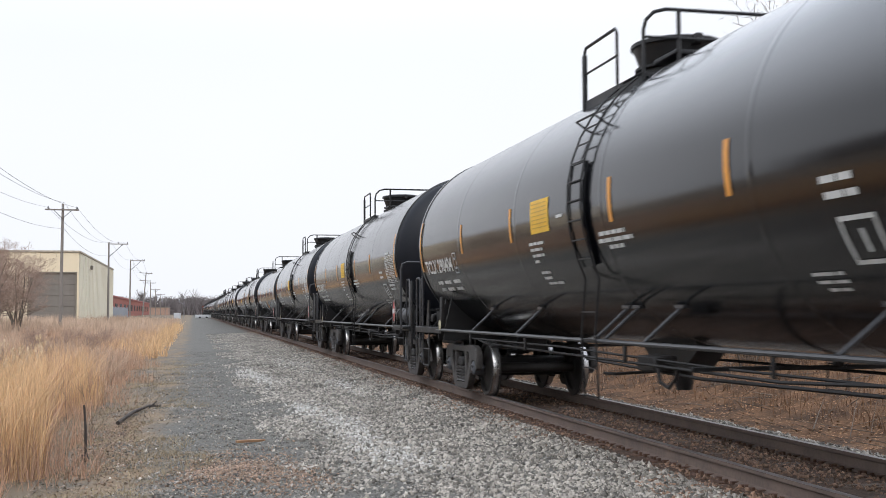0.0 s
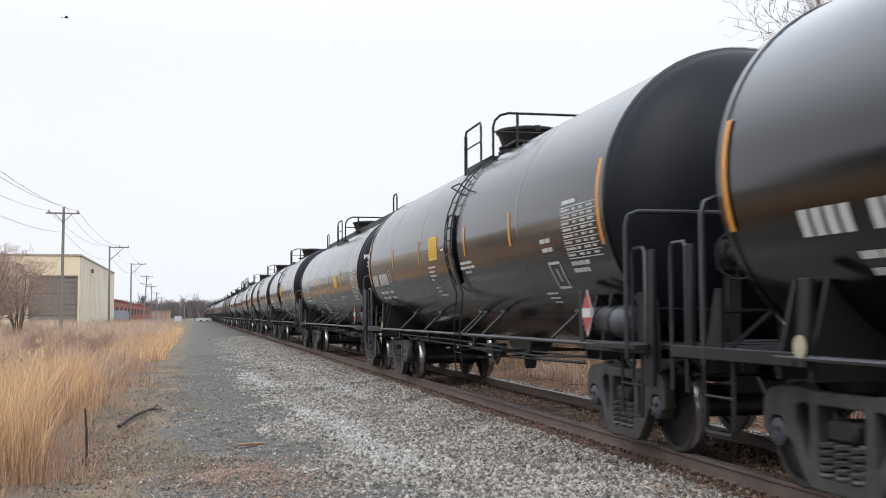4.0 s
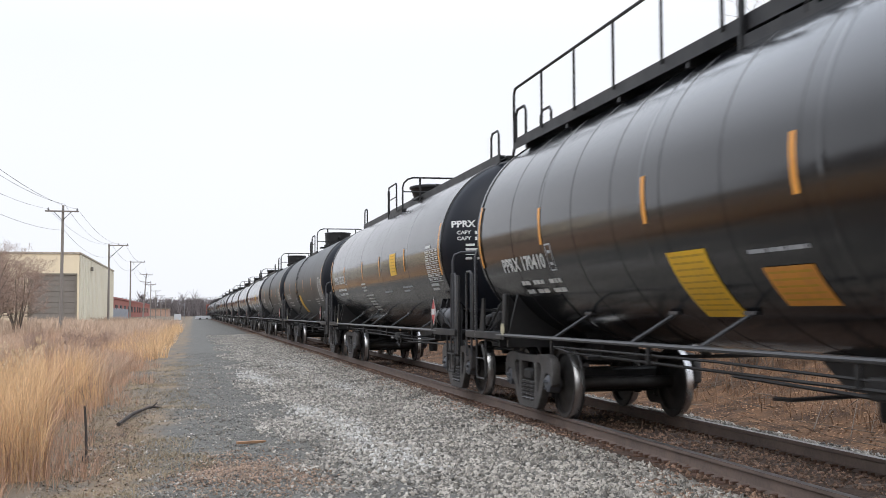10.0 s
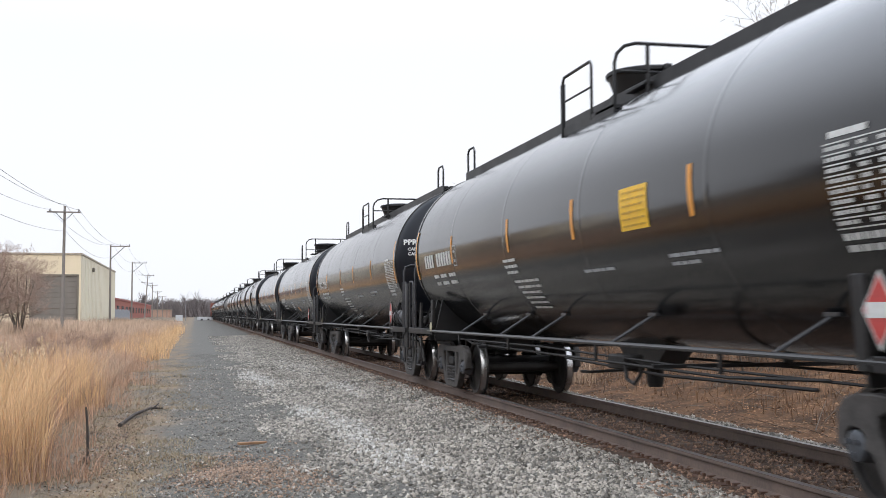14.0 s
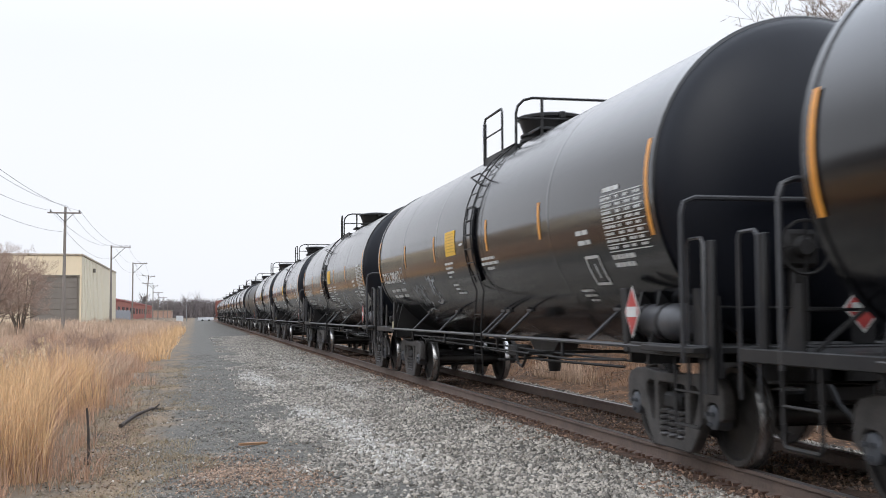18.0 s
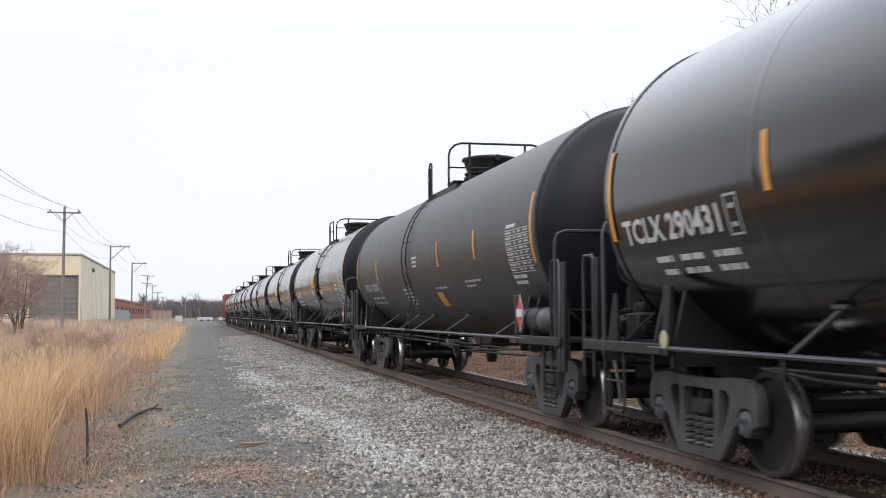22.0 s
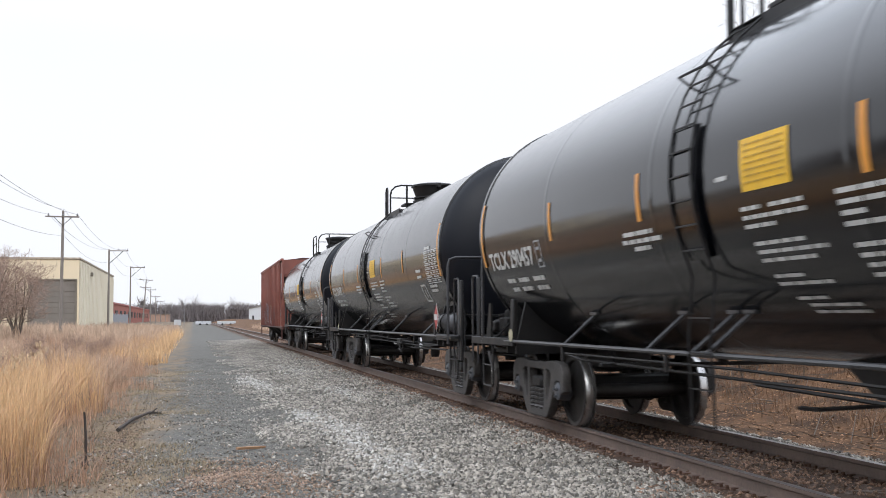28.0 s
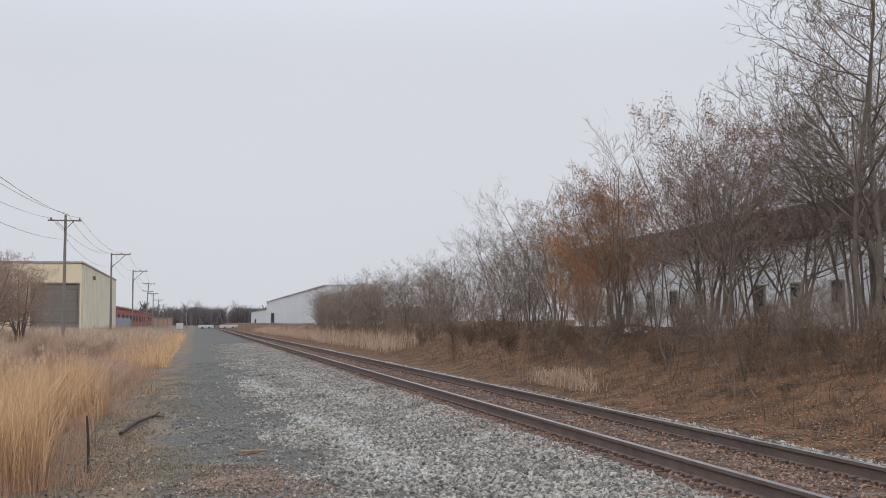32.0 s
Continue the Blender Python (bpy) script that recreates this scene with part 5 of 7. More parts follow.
    for k, pts in enumerate(lobes):
        patch(bend(list(pts)), SPRAYB, 0.002)
        stroke(list(pts)[1:6], 0.05, SPRAYW if k % 2 == 0 else SPRAYK, 0.004, "sprayed_outline")
        y0, y1 = pts[0][0], pts[-1][0]
        patch([(y0 - 0.05, 1.12), (y1 + 0.06, 1.12), (y1 + 0.1, 1.36), ((y0 + y1) / 2, 1.26), (y0 - 0.08, 1.42)], SPRAYT, 0.003)
        hatch(y0 - 0.1, y1 + 0.3, 1.15, 1.6, 6, SPRAYW, 0.004)
        stroke([(y1 + 0.04, 1.2), (y1 + 0.0, 1.6), (y1 + 0.1, 1.95)], 0.055, SPRAYK, 0.006)
    patch(bend([(4.0, 1.36), (3.98, 1.86), (3.7, 1.98), (3.44, 1.9), (3.42, 1.56), (3.66, 1.44), (3.72, 1.36)]), RUST, 0.006)
    patch([(3.06, 1.66), (2.88, 1.7), (2.78, 1.52), (2.86, 1.3), (2.98, 1.42)], RUST, 0.006)
    patch(bend([(2.3, 1.42), (2.26, 1.74), (2.14, 1.96), (2.02, 1.74), (2.04, 1.42)]), RUST, 0.006)
    patch(bend([(1.62, 1.52), (1.58, 1.8), (1.48, 1.92), (1.42, 1.72), (1.46, 1.5)]), SPRAYK, 0.006)
    patch(bend([(0.94, 1.66), (0.86, 1.9), (0.7, 1.92), (0.66, 1.74)]), RUST, 0.006)
    for pts in (((3.0, 1.3), (2.8, 1.5), (2.66, 1.9)), ((2.2, 1.25), (2.0, 1.3), (1.96, 1.45)), ((1.0, 1.3), (0.8, 1.5), (0.5, 1.55)), ((3.2, 1.16), (3.05, 1.3), (3.1, 1.6)), ((1.1, 1.25), (0.9, 1.3), (0.7, 1.2), (0.4, 1.3)), ((1.75, 1.2), (1.6, 1.35), (1.4, 1.3))):
        stroke(list(pts), 0.06, SPRAYW, 0.007)
        stroke([(u - 0.05, v - 0.05) for u, v in pts], 0.035, SPRAYK, 0.0065)
    patch([(6.74, 1.46), (6.72, 2.16), (6.02, 2.14), (6.0, 1.46)], SPRAYB, 0.002)
    patch([(6.74, 1.44), (6.0, 1.44), (6.3, 1.72), (6.5, 1.9)], SPRAYT, 0.004)
    stroke([(6.6, 2.1), (6.4, 1.75), (6.1, 1.95)], 0.07, SPRAYK, 0.005)
    # grey: a dark ground with a cream upper edge, thick pale limbs on it
    patch([(-0.55, 1.06), (-4.05, 1.04), (-4.3, 1.4), (-4.24, 1.96), (-3.86, 2.04), (-2.9, 2.06), (-1.7, 2.02), (-1.1, 2.1), (-0.6, 1.98)], SPRAYK, 0.0, "sprayed_shadow")
    limbs = (((-0.78, 1.14), (-0.82, 1.5), (-0.8, 1.92)), ((-0.86, 1.9), (-1.1, 1.7), (-1.34, 1.3)), ((-1.4, 1.16), (-1.44, 1.6), (-1.46, 1.94)),
             ((-1.74, 1.92), (-1.72, 1.5), (-1.7, 1.14)), ((-1.7, 1.88), (-2.0, 1.92), (-2.28, 1.92)), ((-1.72, 1.56), (-1.98, 1.56), (-2.14, 1.54)), ((-1.7, 1.2), (-2.0, 1.16), (-2.3, 1.14)),
             ((-2.5, 1.94), (-2.52, 1.5), (-2.48, 1.12)), ((-2.5, 1.88), (-2.84, 1.94), (-3.06, 1.8), (-2.98, 1.6), (-2.66, 1.52)), ((-2.7, 1.5), (-2.98, 1.3), (-3.24, 1.12)),
             ((-3.5, 1.96), (-3.48, 1.5), (-3.46, 1.14)), ((-3.46, 1.2), (-3.7, 1.16), (-3.94, 1.18)), ((-3.92, 1.9), (-3.94, 1.5), (-3.92, 1.2)))
    for pts in limbs:
        stroke(list(pts), 0.25, SPRAYW, 0.002, "sprayed_shape")
    hatch(-0.72, -3.95, 1.14, 1.95, 90, CHALK, 0.003)
    hatch(-0.72, -3.95, 1.14, 1.95, 24, SPRAYK, 0.0035)
    for pts in (((-0.62, 1.7), (-0.66, 2.0), (-1.0, 2.06), (-1.2, 2.12), (-1.66, 2.02)), ((-1.6, 2.03), (-2.1, 2.02), (-2.5, 2.08), (-2.95, 2.1), (-3.16, 1.98)), ((-3.2, 2.0), (-3.5, 2.06), (-3.62, 2.12), (-3.9, 2.02), (-4.2, 2.02)), ((-3.62, 2.08), (-3.66, 1.7), (-3.64, 1.36), (-3.78, 1.32)), ((-2.74, 1.44), (-2.76, 1.3), (-2.9, 1.2), (-2.88, 1.08))):
        stroke(list(pts), 0.06, SPRAYY, 0.006, "sprayed_outline")
    patch(bend([(-2.72, 1.84), (-2.92, 1.84), (-2.96, 1.72), (-2.86, 1.66), (-2.72, 1.68)]), SPRAYK, 0.006)
    patch([(-2.7, 1.46), (-2.9, 1.44), (-3.16, 1.26), (-2.94, 1.32), (-2.72, 1.36)], SPRAYK, 0.006)
    for y in (0.1, -0.8, -1.6, -2.3, -3.0, -3.7):
        patch([(y, 1.04), (y - 0.5, 1.04), (y - 0.3, 1.16)], SPRAYK if y < -1 else SPRAYW, 0.0045)
    for y0, z0, wd, ht in ((8.15, 3.5, 0.55, 0.6), (-0.02, 1.75, 0.5, 0.6), (-6.4, 1.5, 0.6, 0.6), (-7.2, 2.8, 0.7, 0.9), (-4.5, 1.2, 0.5, 0.4), (-5.4, 1.15, 0.5, 0.3), (-5.5, 1.9, 0.5, 0.5)):
        for q in range(2):
            for pts in scrawl(r, wd, ht * 0.46, 3):
                part("sprayed_tag", side_stroke(Shape(), [(y0 - u, z0 + v + q * ht / 2) for u, v in pts], 0.022, xs - 0.002), CHALK, car)
    return car


hopper = hopper_car()
hopper.matrix_basis = pose(XC, HOPPER_Y, 0)

# ---- ground ----


def height(x, y):
    """Lie of the land across the track."""
    prof = ((-400, 0.6), (-40, 0.5), (-15, 0.35), (-8, -0.1), (-3, -0.42), (-1.2, -0.36), (0.5, -0.28), (1.6, -0.27), (3.2, -0.20), (4.1, -0.172), (7.1, -0.176), (7.7, -0.26), (8.3, -0.42), (9.2, -0.30),
            (11.5, 0.35), (14.5, 0.95), (18, 1.1), (23, 0.8), (30, 0.5), (400, 0.5))
    z = np.interp(x, [p[0] for p in prof], [p[1] for p in prof])
    return z


def rumple(x, y):
    """Unevenness away from the track bed."""
    k = np.clip((np.abs(x - XC) - 3.0) / 4.0, 0, 1)
    return k * (0.07 * np.sin(x * 0.9 + 1.3 * np.sin(y * 0.31)) * np.sin(y * 0.53 + 0.4) + 0.04 * np.sin(x * 2.3 + y * 1.1) + 0.03 * np.sin(y * 2.9 - x * 1.7))


def ground_z(x, y):
    return height(x, y) + rumple(x, y) + 0.010 * np.sin(x * 5.1 + y * 2.3) * np.sin(y * 6.7 - x * 1.9)


def band(n, l, axis, a, b, src):
    """1 beyond b, 0 before a."""
    mr = n.new("ShaderNodeMapRange")
    mr.interpolation_type = "SMOOTHSTEP"
    mr.inputs[1].default_value, mr.inputs[2].default_value = a, b
    l.new(src, mr.inputs[0])
    return mr.outputs[0]


def ground_material():
    m = bpy.data.materials.new("ground")
    m.use_nodes = True
    n, l = m.node_tree.nodes, m.node_tree.links
    p = n["Principled BSDF"]
    p.inputs["Roughness"].default_value = 0.95
    p.inputs["Specular IOR Level"].default_value = 0.2
    co = n.new("ShaderNodeTexCoord")
    sep = n.new("ShaderNodeSeparateXYZ")
    l.new(co.outputs["Object"], sep.inputs[0])

    def noise_tex(scale, detail=6):
        t = n.new("ShaderNodeTexNoise")
        t.inputs["Scale"].default_value, t.inputs["Detail"].default_value = scale, detail
        l.new(co.outputs["Object"], t.inputs["Vector"])
        return t.outputs["Fac"]
    wob, mid, fine = noise_tex(0.9), noise_tex(7.0), noise_tex(45.0, 3)
    # x shifted by slow noise, so that the bands have ragged edges
    sh = n.new("ShaderNodeMath")
    sh.operation = "MULTIPLY_ADD"
    l.new(wob, sh.inputs[0])
    sh.inputs[1].default_value = 1.8
    off = n.new("ShaderNodeMath")
    off.operation = "ADD"
    off.inputs[1].default_value = -0.9
    l.new(sep.outputs[0], sh.inputs[2])
    l.new(sh.outputs[0], off.inputs[0])
    x = off.outputs[0]
    cells = n.new("ShaderNodeTexVoronoi")
    cells.inputs["Scale"].default_value = 24.0
    l.new(co.outputs["Object"], cells.inputs["Vector"])
    grain = n.new("ShaderNodeMix")
    grain.data_type = "FLOAT"
    grain.inputs[0].default_value = 0.5
    l.new(cells.outputs["Color"], grain.inputs[2]), l.new(fine, grain.inputs[3])

    wide = n.new("ShaderNodeMapRange")
    wide.inputs[1].default_value, wide.inputs[2].default_value = 0.42, 0.62
    l.new(noise_tex(1.7, 5), wide.inputs[0])
    blotch = wide.outputs[0]

    def two(a, b, f):
        mx = n.new("ShaderNodeMix")
        mx.data_type = "RGBA"
        l.new(f, mx.inputs[0])
        for k, c in ((6, a), (7, b)):
            if isinstance(c, tuple):
                mx.inputs[k].default_value = (*c, 1)
            else:
                l.new(c, mx.inputs[k])
        return mx.outputs[2]
    field = two((0.20, 0.155, 0.11), (0.11, 0.084, 0.06), mid)
    soil = two(two((0.28, 0.205, 0.135), (0.105, 0.078, 0.056), grain.outputs[0]), two((0.17, 0.15, 0.125), (0.07, 0.064, 0.056), grain.outputs[0]), blotch)
    cinder = two((0.172, 0.163, 0.146), (0.05, 0.048, 0.043), grain.outputs[0])
    stone = two((0.175, 0.165, 0.148), (0.038, 0.036, 0.033), grain.outputs[0])
    bed = two((0.15, 0.095, 0.068), (0.035, 0.028, 0.025), grain.outputs[0])
    leafy = two(two((0.21, 0.112, 0.058), (0.085, 0.046, 0.026), grain.outputs[0]), two((0.095, 0.054, 0.032), (0.035, 0.021, 0.014), grain.outputs[0]), blotch)
    c = two(field, soil, band(n, l, 0, -1.9, -1.2, x))
    c = two(c, cinder, band(n, l, 0, -0.7, 0.0, x))
    c = two(c, stone, band(n, l, 0, 0.9, 2.3, x))
    c = two(c, bed, band(n, l, 0, 4.0, 4.5, sep.outputs[0]))
    c = two(c, stone, band(n, l, 0, 6.9, 7.2, sep.outputs[0]))
    c = two(c, leafy, band(n, l, 0, 7.8, 8.4, x))
    l.new(c, p.inputs["Base Color"])
    b = n.new("ShaderNodeBump")
    b.inputs["Strength"].default_value, b.inputs["Distance"].default_value = 0.6, 0.03
    l.new(grain.outputs[0], b.inputs["Height"]), l.new(b.outputs[0], p.inputs["Normal"])
    return m


def make_ground():
    xs = np.unique(np.r_[-2500, -900, -300, -120, -60, np.arange(-30, -6, 2.0), np.arange(-6, 12, 0.2), np.arange(12, 34, 1.5), 60, 120, 300, 900, 2500])
    ys = np.unique(np.r_[-800, -200, -60, -20, np.arange(-6, 50, 0.3), np.arange(50, 160, 2.5), np.arange(160, 700, 20), 900, 1500, 3500])
    gx, gy = np.meshgrid(xs, ys)
    gz = ground_z(gx, gy)
    n = len(xs)
    v = np.c_[gx.ravel(), gy.ravel(), gz.ravel()]
    i = (np.arange(len(ys) - 1)[:, None] * n + np.arange(n - 1)[None, :]).ravel()
    f = np.c_[i, i + 1, i + n + 1, i + n]
    me = soup("ground", v, f, GROUND)
    me.polygons.foreach_set("use_smooth", [True] * len(me.polygons))
    return tagged(new("ground", me), "cinder path, ballast and leaf-covered soil beside a railway", "ground", kind="structure")


GROUND = ground_material()
make_ground()

# ---- track ----
RAILSTEEL = material("rusty_rail_steel", (0.17, 0.122, 0.098), 0.75, 0.1, (0.092, 0.068, 0.057), 3, 0.8, 0.15, 30)
RAILHEAD = material("worn_rail_head", (0.33, 0.31, 0.30), 0.42, 0.8, (0.2, 0.18, 0.17), 4, 0.8)
TIE = material("weathered_tie_wood", (0.15, 0.105, 0.08), 0.9, 0, (0.07, 0.05, 0.04), 2, 0.8, 0.5, 30, each=0.25, stretch=(1, 8, 8))
PLATE = material("rusty_tie_plate", (0.14, 0.075, 0.048), 0.85, 0.2, (0.07, 0.04, 0.03), 6, 0.8, 0.3)
track = thing("railway_track", "single railway track with rusty rails on worn wooden ties", "railway track", kind="structure")


def rail(x):
    prof = ((-0.038, 0.0), (0.038, 0.0), (0.037, -0.035), (0.010, -0.048), (0.009, -0.140), (0.070, -0.160), (0.070, -0.172), (-0.070, -0.172), (-0.070, -0.160), (-0.009, -0.140), (-0.010, -0.048), (-0.037, -0.035))
    sh = Shape()
    n = len(prof)
    ys = (-40, 0, 30, 80, 200, 760)
    vs = [(x + a, y, b) for y in ys for a, b in prof]
    for j in range(len(ys) - 1):
        for k in range(n):
            sh_f = (j * n + k, j * n + (k + 1) % n, (j + 1) * n + (k + 1) % n, (j + 1) * n + k)
            sh.f.append(sh_f)
            sh.m.append(1 if k == 0 else 0)
    sh.v = vs
    return sh


for s in (-1, 1):
    part("rail", rail(XC + s * RAIL), (RAILSTEEL, RAILHEAD), track, "rusty steel rail with a worn bright head", smooth=30)

# ---- loose stones ----
BALLAST = material("crushed_stone", (0.345, 0.312, 0.268), 0.9, 0, (0.17, 0.155, 0.135), 9, 0.9, 0.4, 60, island=0.72, dirt=(0.098, 0.086, 0.072), dirt_scale=0.8)
RUSTSTONE = material("rust_stained_stone", (0.30, 0.18, 0.12), 0.95, 0, (0.085, 0.06, 0.046), 9, 0.9, 0.4, 60, island=0.55)
CINDER = material("dark_cinder_stone", (0.20, 0.19, 0.17), 0.9, 0, (0.085, 0.08, 0.07), 9, 0.9, 0.4, 60, island=0.6)


def stones(n, rs, place, size, mat, name, label):
    """Many small chipped stones in one mesh: bent octahedra of 8 faces."""
    base = np.array([(1, 0, 0), (-1, 0, 0), (0, 1, 0), (0, -1, 0), (0, 0, 1), (0, 0, -1)], float)
    faces = np.array([(0, 2, 4), (2, 1, 4), (1, 3, 4), (3, 0, 4), (2, 0, 5), (1, 2, 5), (3, 1, 5), (0, 3, 5)])
    pos = place(rs, n)
    n = len(pos)
    sc = rs.uniform(size[0], size[1], n) ** 1.0
    v = np.repeat(base[None], n, 0)
    v += rs.normal(0, 0.28, v.shape)
    v *= np.stack([rs.uniform(0.7, 1.25, n), rs.uniform(0.6, 1.0, n), rs.uniform(0.45, 0.8, n)], 1)[:, None, :]
    q = rs.normal(size=(n, 4))
    q[:, 1:3] *= 0.6
    q /= np.linalg.norm(q, axis=1)[:, None]
    w, x, y, z = q.T
    rot = np.stack([1 - 2 * (y * y + z * z), 2 * (x * y - z * w), 2 * (x * z + y * w), 2 * (x * y + z * w), 1 - 2 * (x * x + z * z), 2 * (y * z - x * w), 2 * (x * z - y * w), 2 * (y * z + x * w), 1 - 2 * (x * x + y * y)], 1).reshape(n, 3, 3)
    v = np.einsum("nij,nkj->nki", rot, v) * sc[:, None, None] + pos[:, None, :]
    f = (faces[None] + (np.arange(n) * 6)[:, None, None]).reshape(-1, 3)
    return tagged(new(name, soup(name, v.reshape(-1, 3), f, mat)), label, "gravel", kind="stuff")


def spread(x0, x1, y0, y1, power=1.0, lift=0.0):
    """Places between two lines along the track, denser near the camera."""
    def go(rs, n):
        y = y0 * (y1 / y0) ** (rs.random(n) ** power)
        x = rs.uniform(x0, x1, n)
        wave = np.sin(x * 2.1 + y * 0.7) + np.sin(y * 1.3 - x) + 0.7 * np.sin(x * 5.3 - y * 2.9)
        edge = np.clip((x - x0 + 0.35 * wave) / 0.8, 0.04, 1)
        keep = np.interp(wave, [-2.4, 2.4], [0.6, 1.0]) * edge > rs.random(n)
        x, y = x[keep], y[keep]
        return np.c_[x, y, ground_z(x, y) + lift]
    return go


rs = np.random.RandomState(4)
stones(92000, rs, spread(0.9, 4.55, 6.5, 85), (0.014, 0.042), BALLAST, "ballast", "pale grey crushed-stone ballast")
stones(4500, rs, spread(7.0, 8.1, 9, 90), (0.022, 0.05), BALLAST, "ballast", "pale grey crushed stone on the far shoulder")
stones(9000, rs, spread(3.9, 4.85, 7, 90), (0.014, 0.036), RUSTSTONE, "rusty_gravel", "rust-stained stones beside the rail")
stones(17000, rs, spread(4.75, 6.9, 7, 90, lift=0.004), (0.014, 0.036), RUSTSTONE, "track_gravel", "rust-stained dirty stones between the rails")
stones(42000, rs, spread(-1.0, 1.9, 8.5, 48), (0.008, 0.022), CINDER, "cinder_gravel", "dark grey cinder gravel of the path")
stones(28000, rs, spread(0.3, 4.4, 6.5, 45, lift=-0.004), (0.009, 0.022), CINDER, "fine_gravel", "fine dark gravel between the ballast stones")


def beside(x0, x1, y0, y1):
    """Even places round and behind the camera."""
    def go(rs, n):
        x, y = rs.uniform(x0, x1, n), rs.uniform(y0, y1, n)
        return np.c_[x, y, ground_z(x, y)]
    return go


stones(9000, rs, beside(1.2, 4.4, -14, 6.5), (0.018, 0.044), BALLAST, "ballast", "pale grey crushed stone near the camera")
stones(3000, rs, beside(4.4, 7.0, -14, 7), (0.016, 0.036), RUSTSTONE, "track_gravel", "rust-stained stones between the rails behind")
stones(4000, rs, beside(-1.2, 1.6, -14, 8.5), (0.010, 0.026), CINDER, "cinder_gravel", "dark grey cinder gravel underfoot")


def patches(spots):
    """Stones heaped loosely about a few places (x, y, half width, half length)."""
    def go(rs, n):
        k = rs.randint(0, len(spots), n)
        q = np.array(spots)[k]
        x, y = q[:, 0] + rs.normal(0, 0.5, n) * q[:, 2], q[:, 1] + rs.normal(0, 0.5, n) * q[:, 3]
        return np.c_[x, y, ground_z(x, y) + 0.006]
    return go


WHITESTONE = material("fresh_pale_stone", (0.50, 0.48, 0.445), 0.9, 0, (0.24, 0.225, 0.20), 9, 0.9, 0.4, 60, island=0.4)
BROWNCHIP = material("brown_gravel_chips", (0.30, 0.20, 0.14), 0.95, 0, (0.14, 0.10, 0.075), 9, 0.9, 0.4, 60, island=0.55)
stones(2600, rs, patches(((2.15, 14.2, 0.35, 1.6), (2.2, 16.4, 0.3, 1.2), (2.25, 12.4, 0.4, 1.2), (1.7, 27.8, 0.3, 3.0), (1.5, 30.5, 0.3, 3.0), (1.9, 19.0, 0.3, 1.5), (3.0, 34, 0.6, 6.0), (3.2, 24, 0.4, 3.0))), (0.018, 0.042), WHITESTONE, "pale_stones", "patches of fresh pale stones on the ballast")
stones(6500, rs, patches(((0.55, 12.6, 0.7, 1.5), (0.9, 11.4, 0.6, 1.0), (0.2, 12.0, 0.5, 1.2), (-1.0, 14.5, 0.5, 2.6), (-1.1, 17.5, 0.4, 3.5))), (0.007, 0.022), BROWNCHIP, "brown_chips", "brown gravel chips and leaf bits on the path")
stones(2600, rs, spread(-1.4, 1.7, 8.5, 40), (0.010, 0.035), BALLAST, "stray_stones", "pale stray stones on the path")

# ---- trees and brush ----
BARK = material("grey_bark", (0.195, 0.155, 0.122), 0.95, 0, (0.105, 0.08, 0.062), 5, 0.8, 0.4, 30, each=0.25)
TWIG = material("bare_twigs", (0.245, 0.185, 0.142), 0.95, 0, (0.16, 0.12, 0.092), 3, 0.8, 0, 30, each=0.2)
PALETWIG = material("pale_weed_twigs", (0.34, 0.235, 0.18), 0.95, 0, (0.23, 0.16, 0.125), 3, 0.8, 0, 30)
OAKLEAF = material("dry_oak_leaves", (0.50, 0.24, 0.10), 0.8, 0, (0.34, 0.15, 0.07), 2, 0.8, 0, 20, island=0.35)
RUSSET = material("russet_dead_leaves", (0.26, 0.12, 0.085), 0.8, 0, (0.16, 0.075, 0.055), 2, 0.8, 0, 20, island=0.35)


def limbs_to_mesh(segs, sides):
    """Tapered prisms from rows (x0 y0 z0 x1 y1 z1 r0 r1)."""
    s = np.asarray(segs, float)
    a, b, r0, r1 = s[:, :3], s[:, 3:6], s[:, 6], s[:, 7]
    d = b - a
    d /= np.linalg.norm(d, axis=1)[:, None] + 1e-9
    ref = np.where(np.abs(d[:, 2:3]) > 0.9, np.array([[1.0, 0, 0]]), np.array([[0, 0, 1.0]]))
    u = np.cross(d, ref)
    u /= np.linalg.norm(u, axis=1)[:, None] + 1e-9
    w = np.cross(d, u)
    t = np.arange(sides) * 2 * np.pi / sides
    ring = u[:, None, :] * np.cos(t)[None, :, None] + w[:, None, :] * np.sin(t)[None, :, None]
    v = np.concatenate([a[:, None] + ring * r0[:, None, None], b[:, None] + ring * r1[:, None, None]], 1).reshape(-1, 3)
    k = np.arange(sides)
    q = np.stack([k, (k + 1) % sides, sides + (k + 1) % sides, sides + k], 1)
    f = (q[None] + (np.arange(len(s)) * 2 * sides)[:, None, None]).reshape(-1, 4)
    return v, f


def ribbons(segs):
    """Fine twigs as single faces along rows (x0 y0 z0 x1 y1 z1 r0 r1)."""
    s = np.asarray(segs, float)
    a, b = s[:, :3], s[:, 3:6]
    d = b - a
    u = np.cross(d, np.random.RandomState(1).normal(size=d.shape))
    u /= np.linalg.norm(u, axis=1)[:, None] + 1e-9
    v = np.stack([a - u * s[:, 6:7], a + u * s[:, 6:7], b + u * s[:, 7:8], b - u * s[:, 7:8]], 1).reshape(-1, 3)
    return v, np.arange(len(v)).reshape(-1, 4)


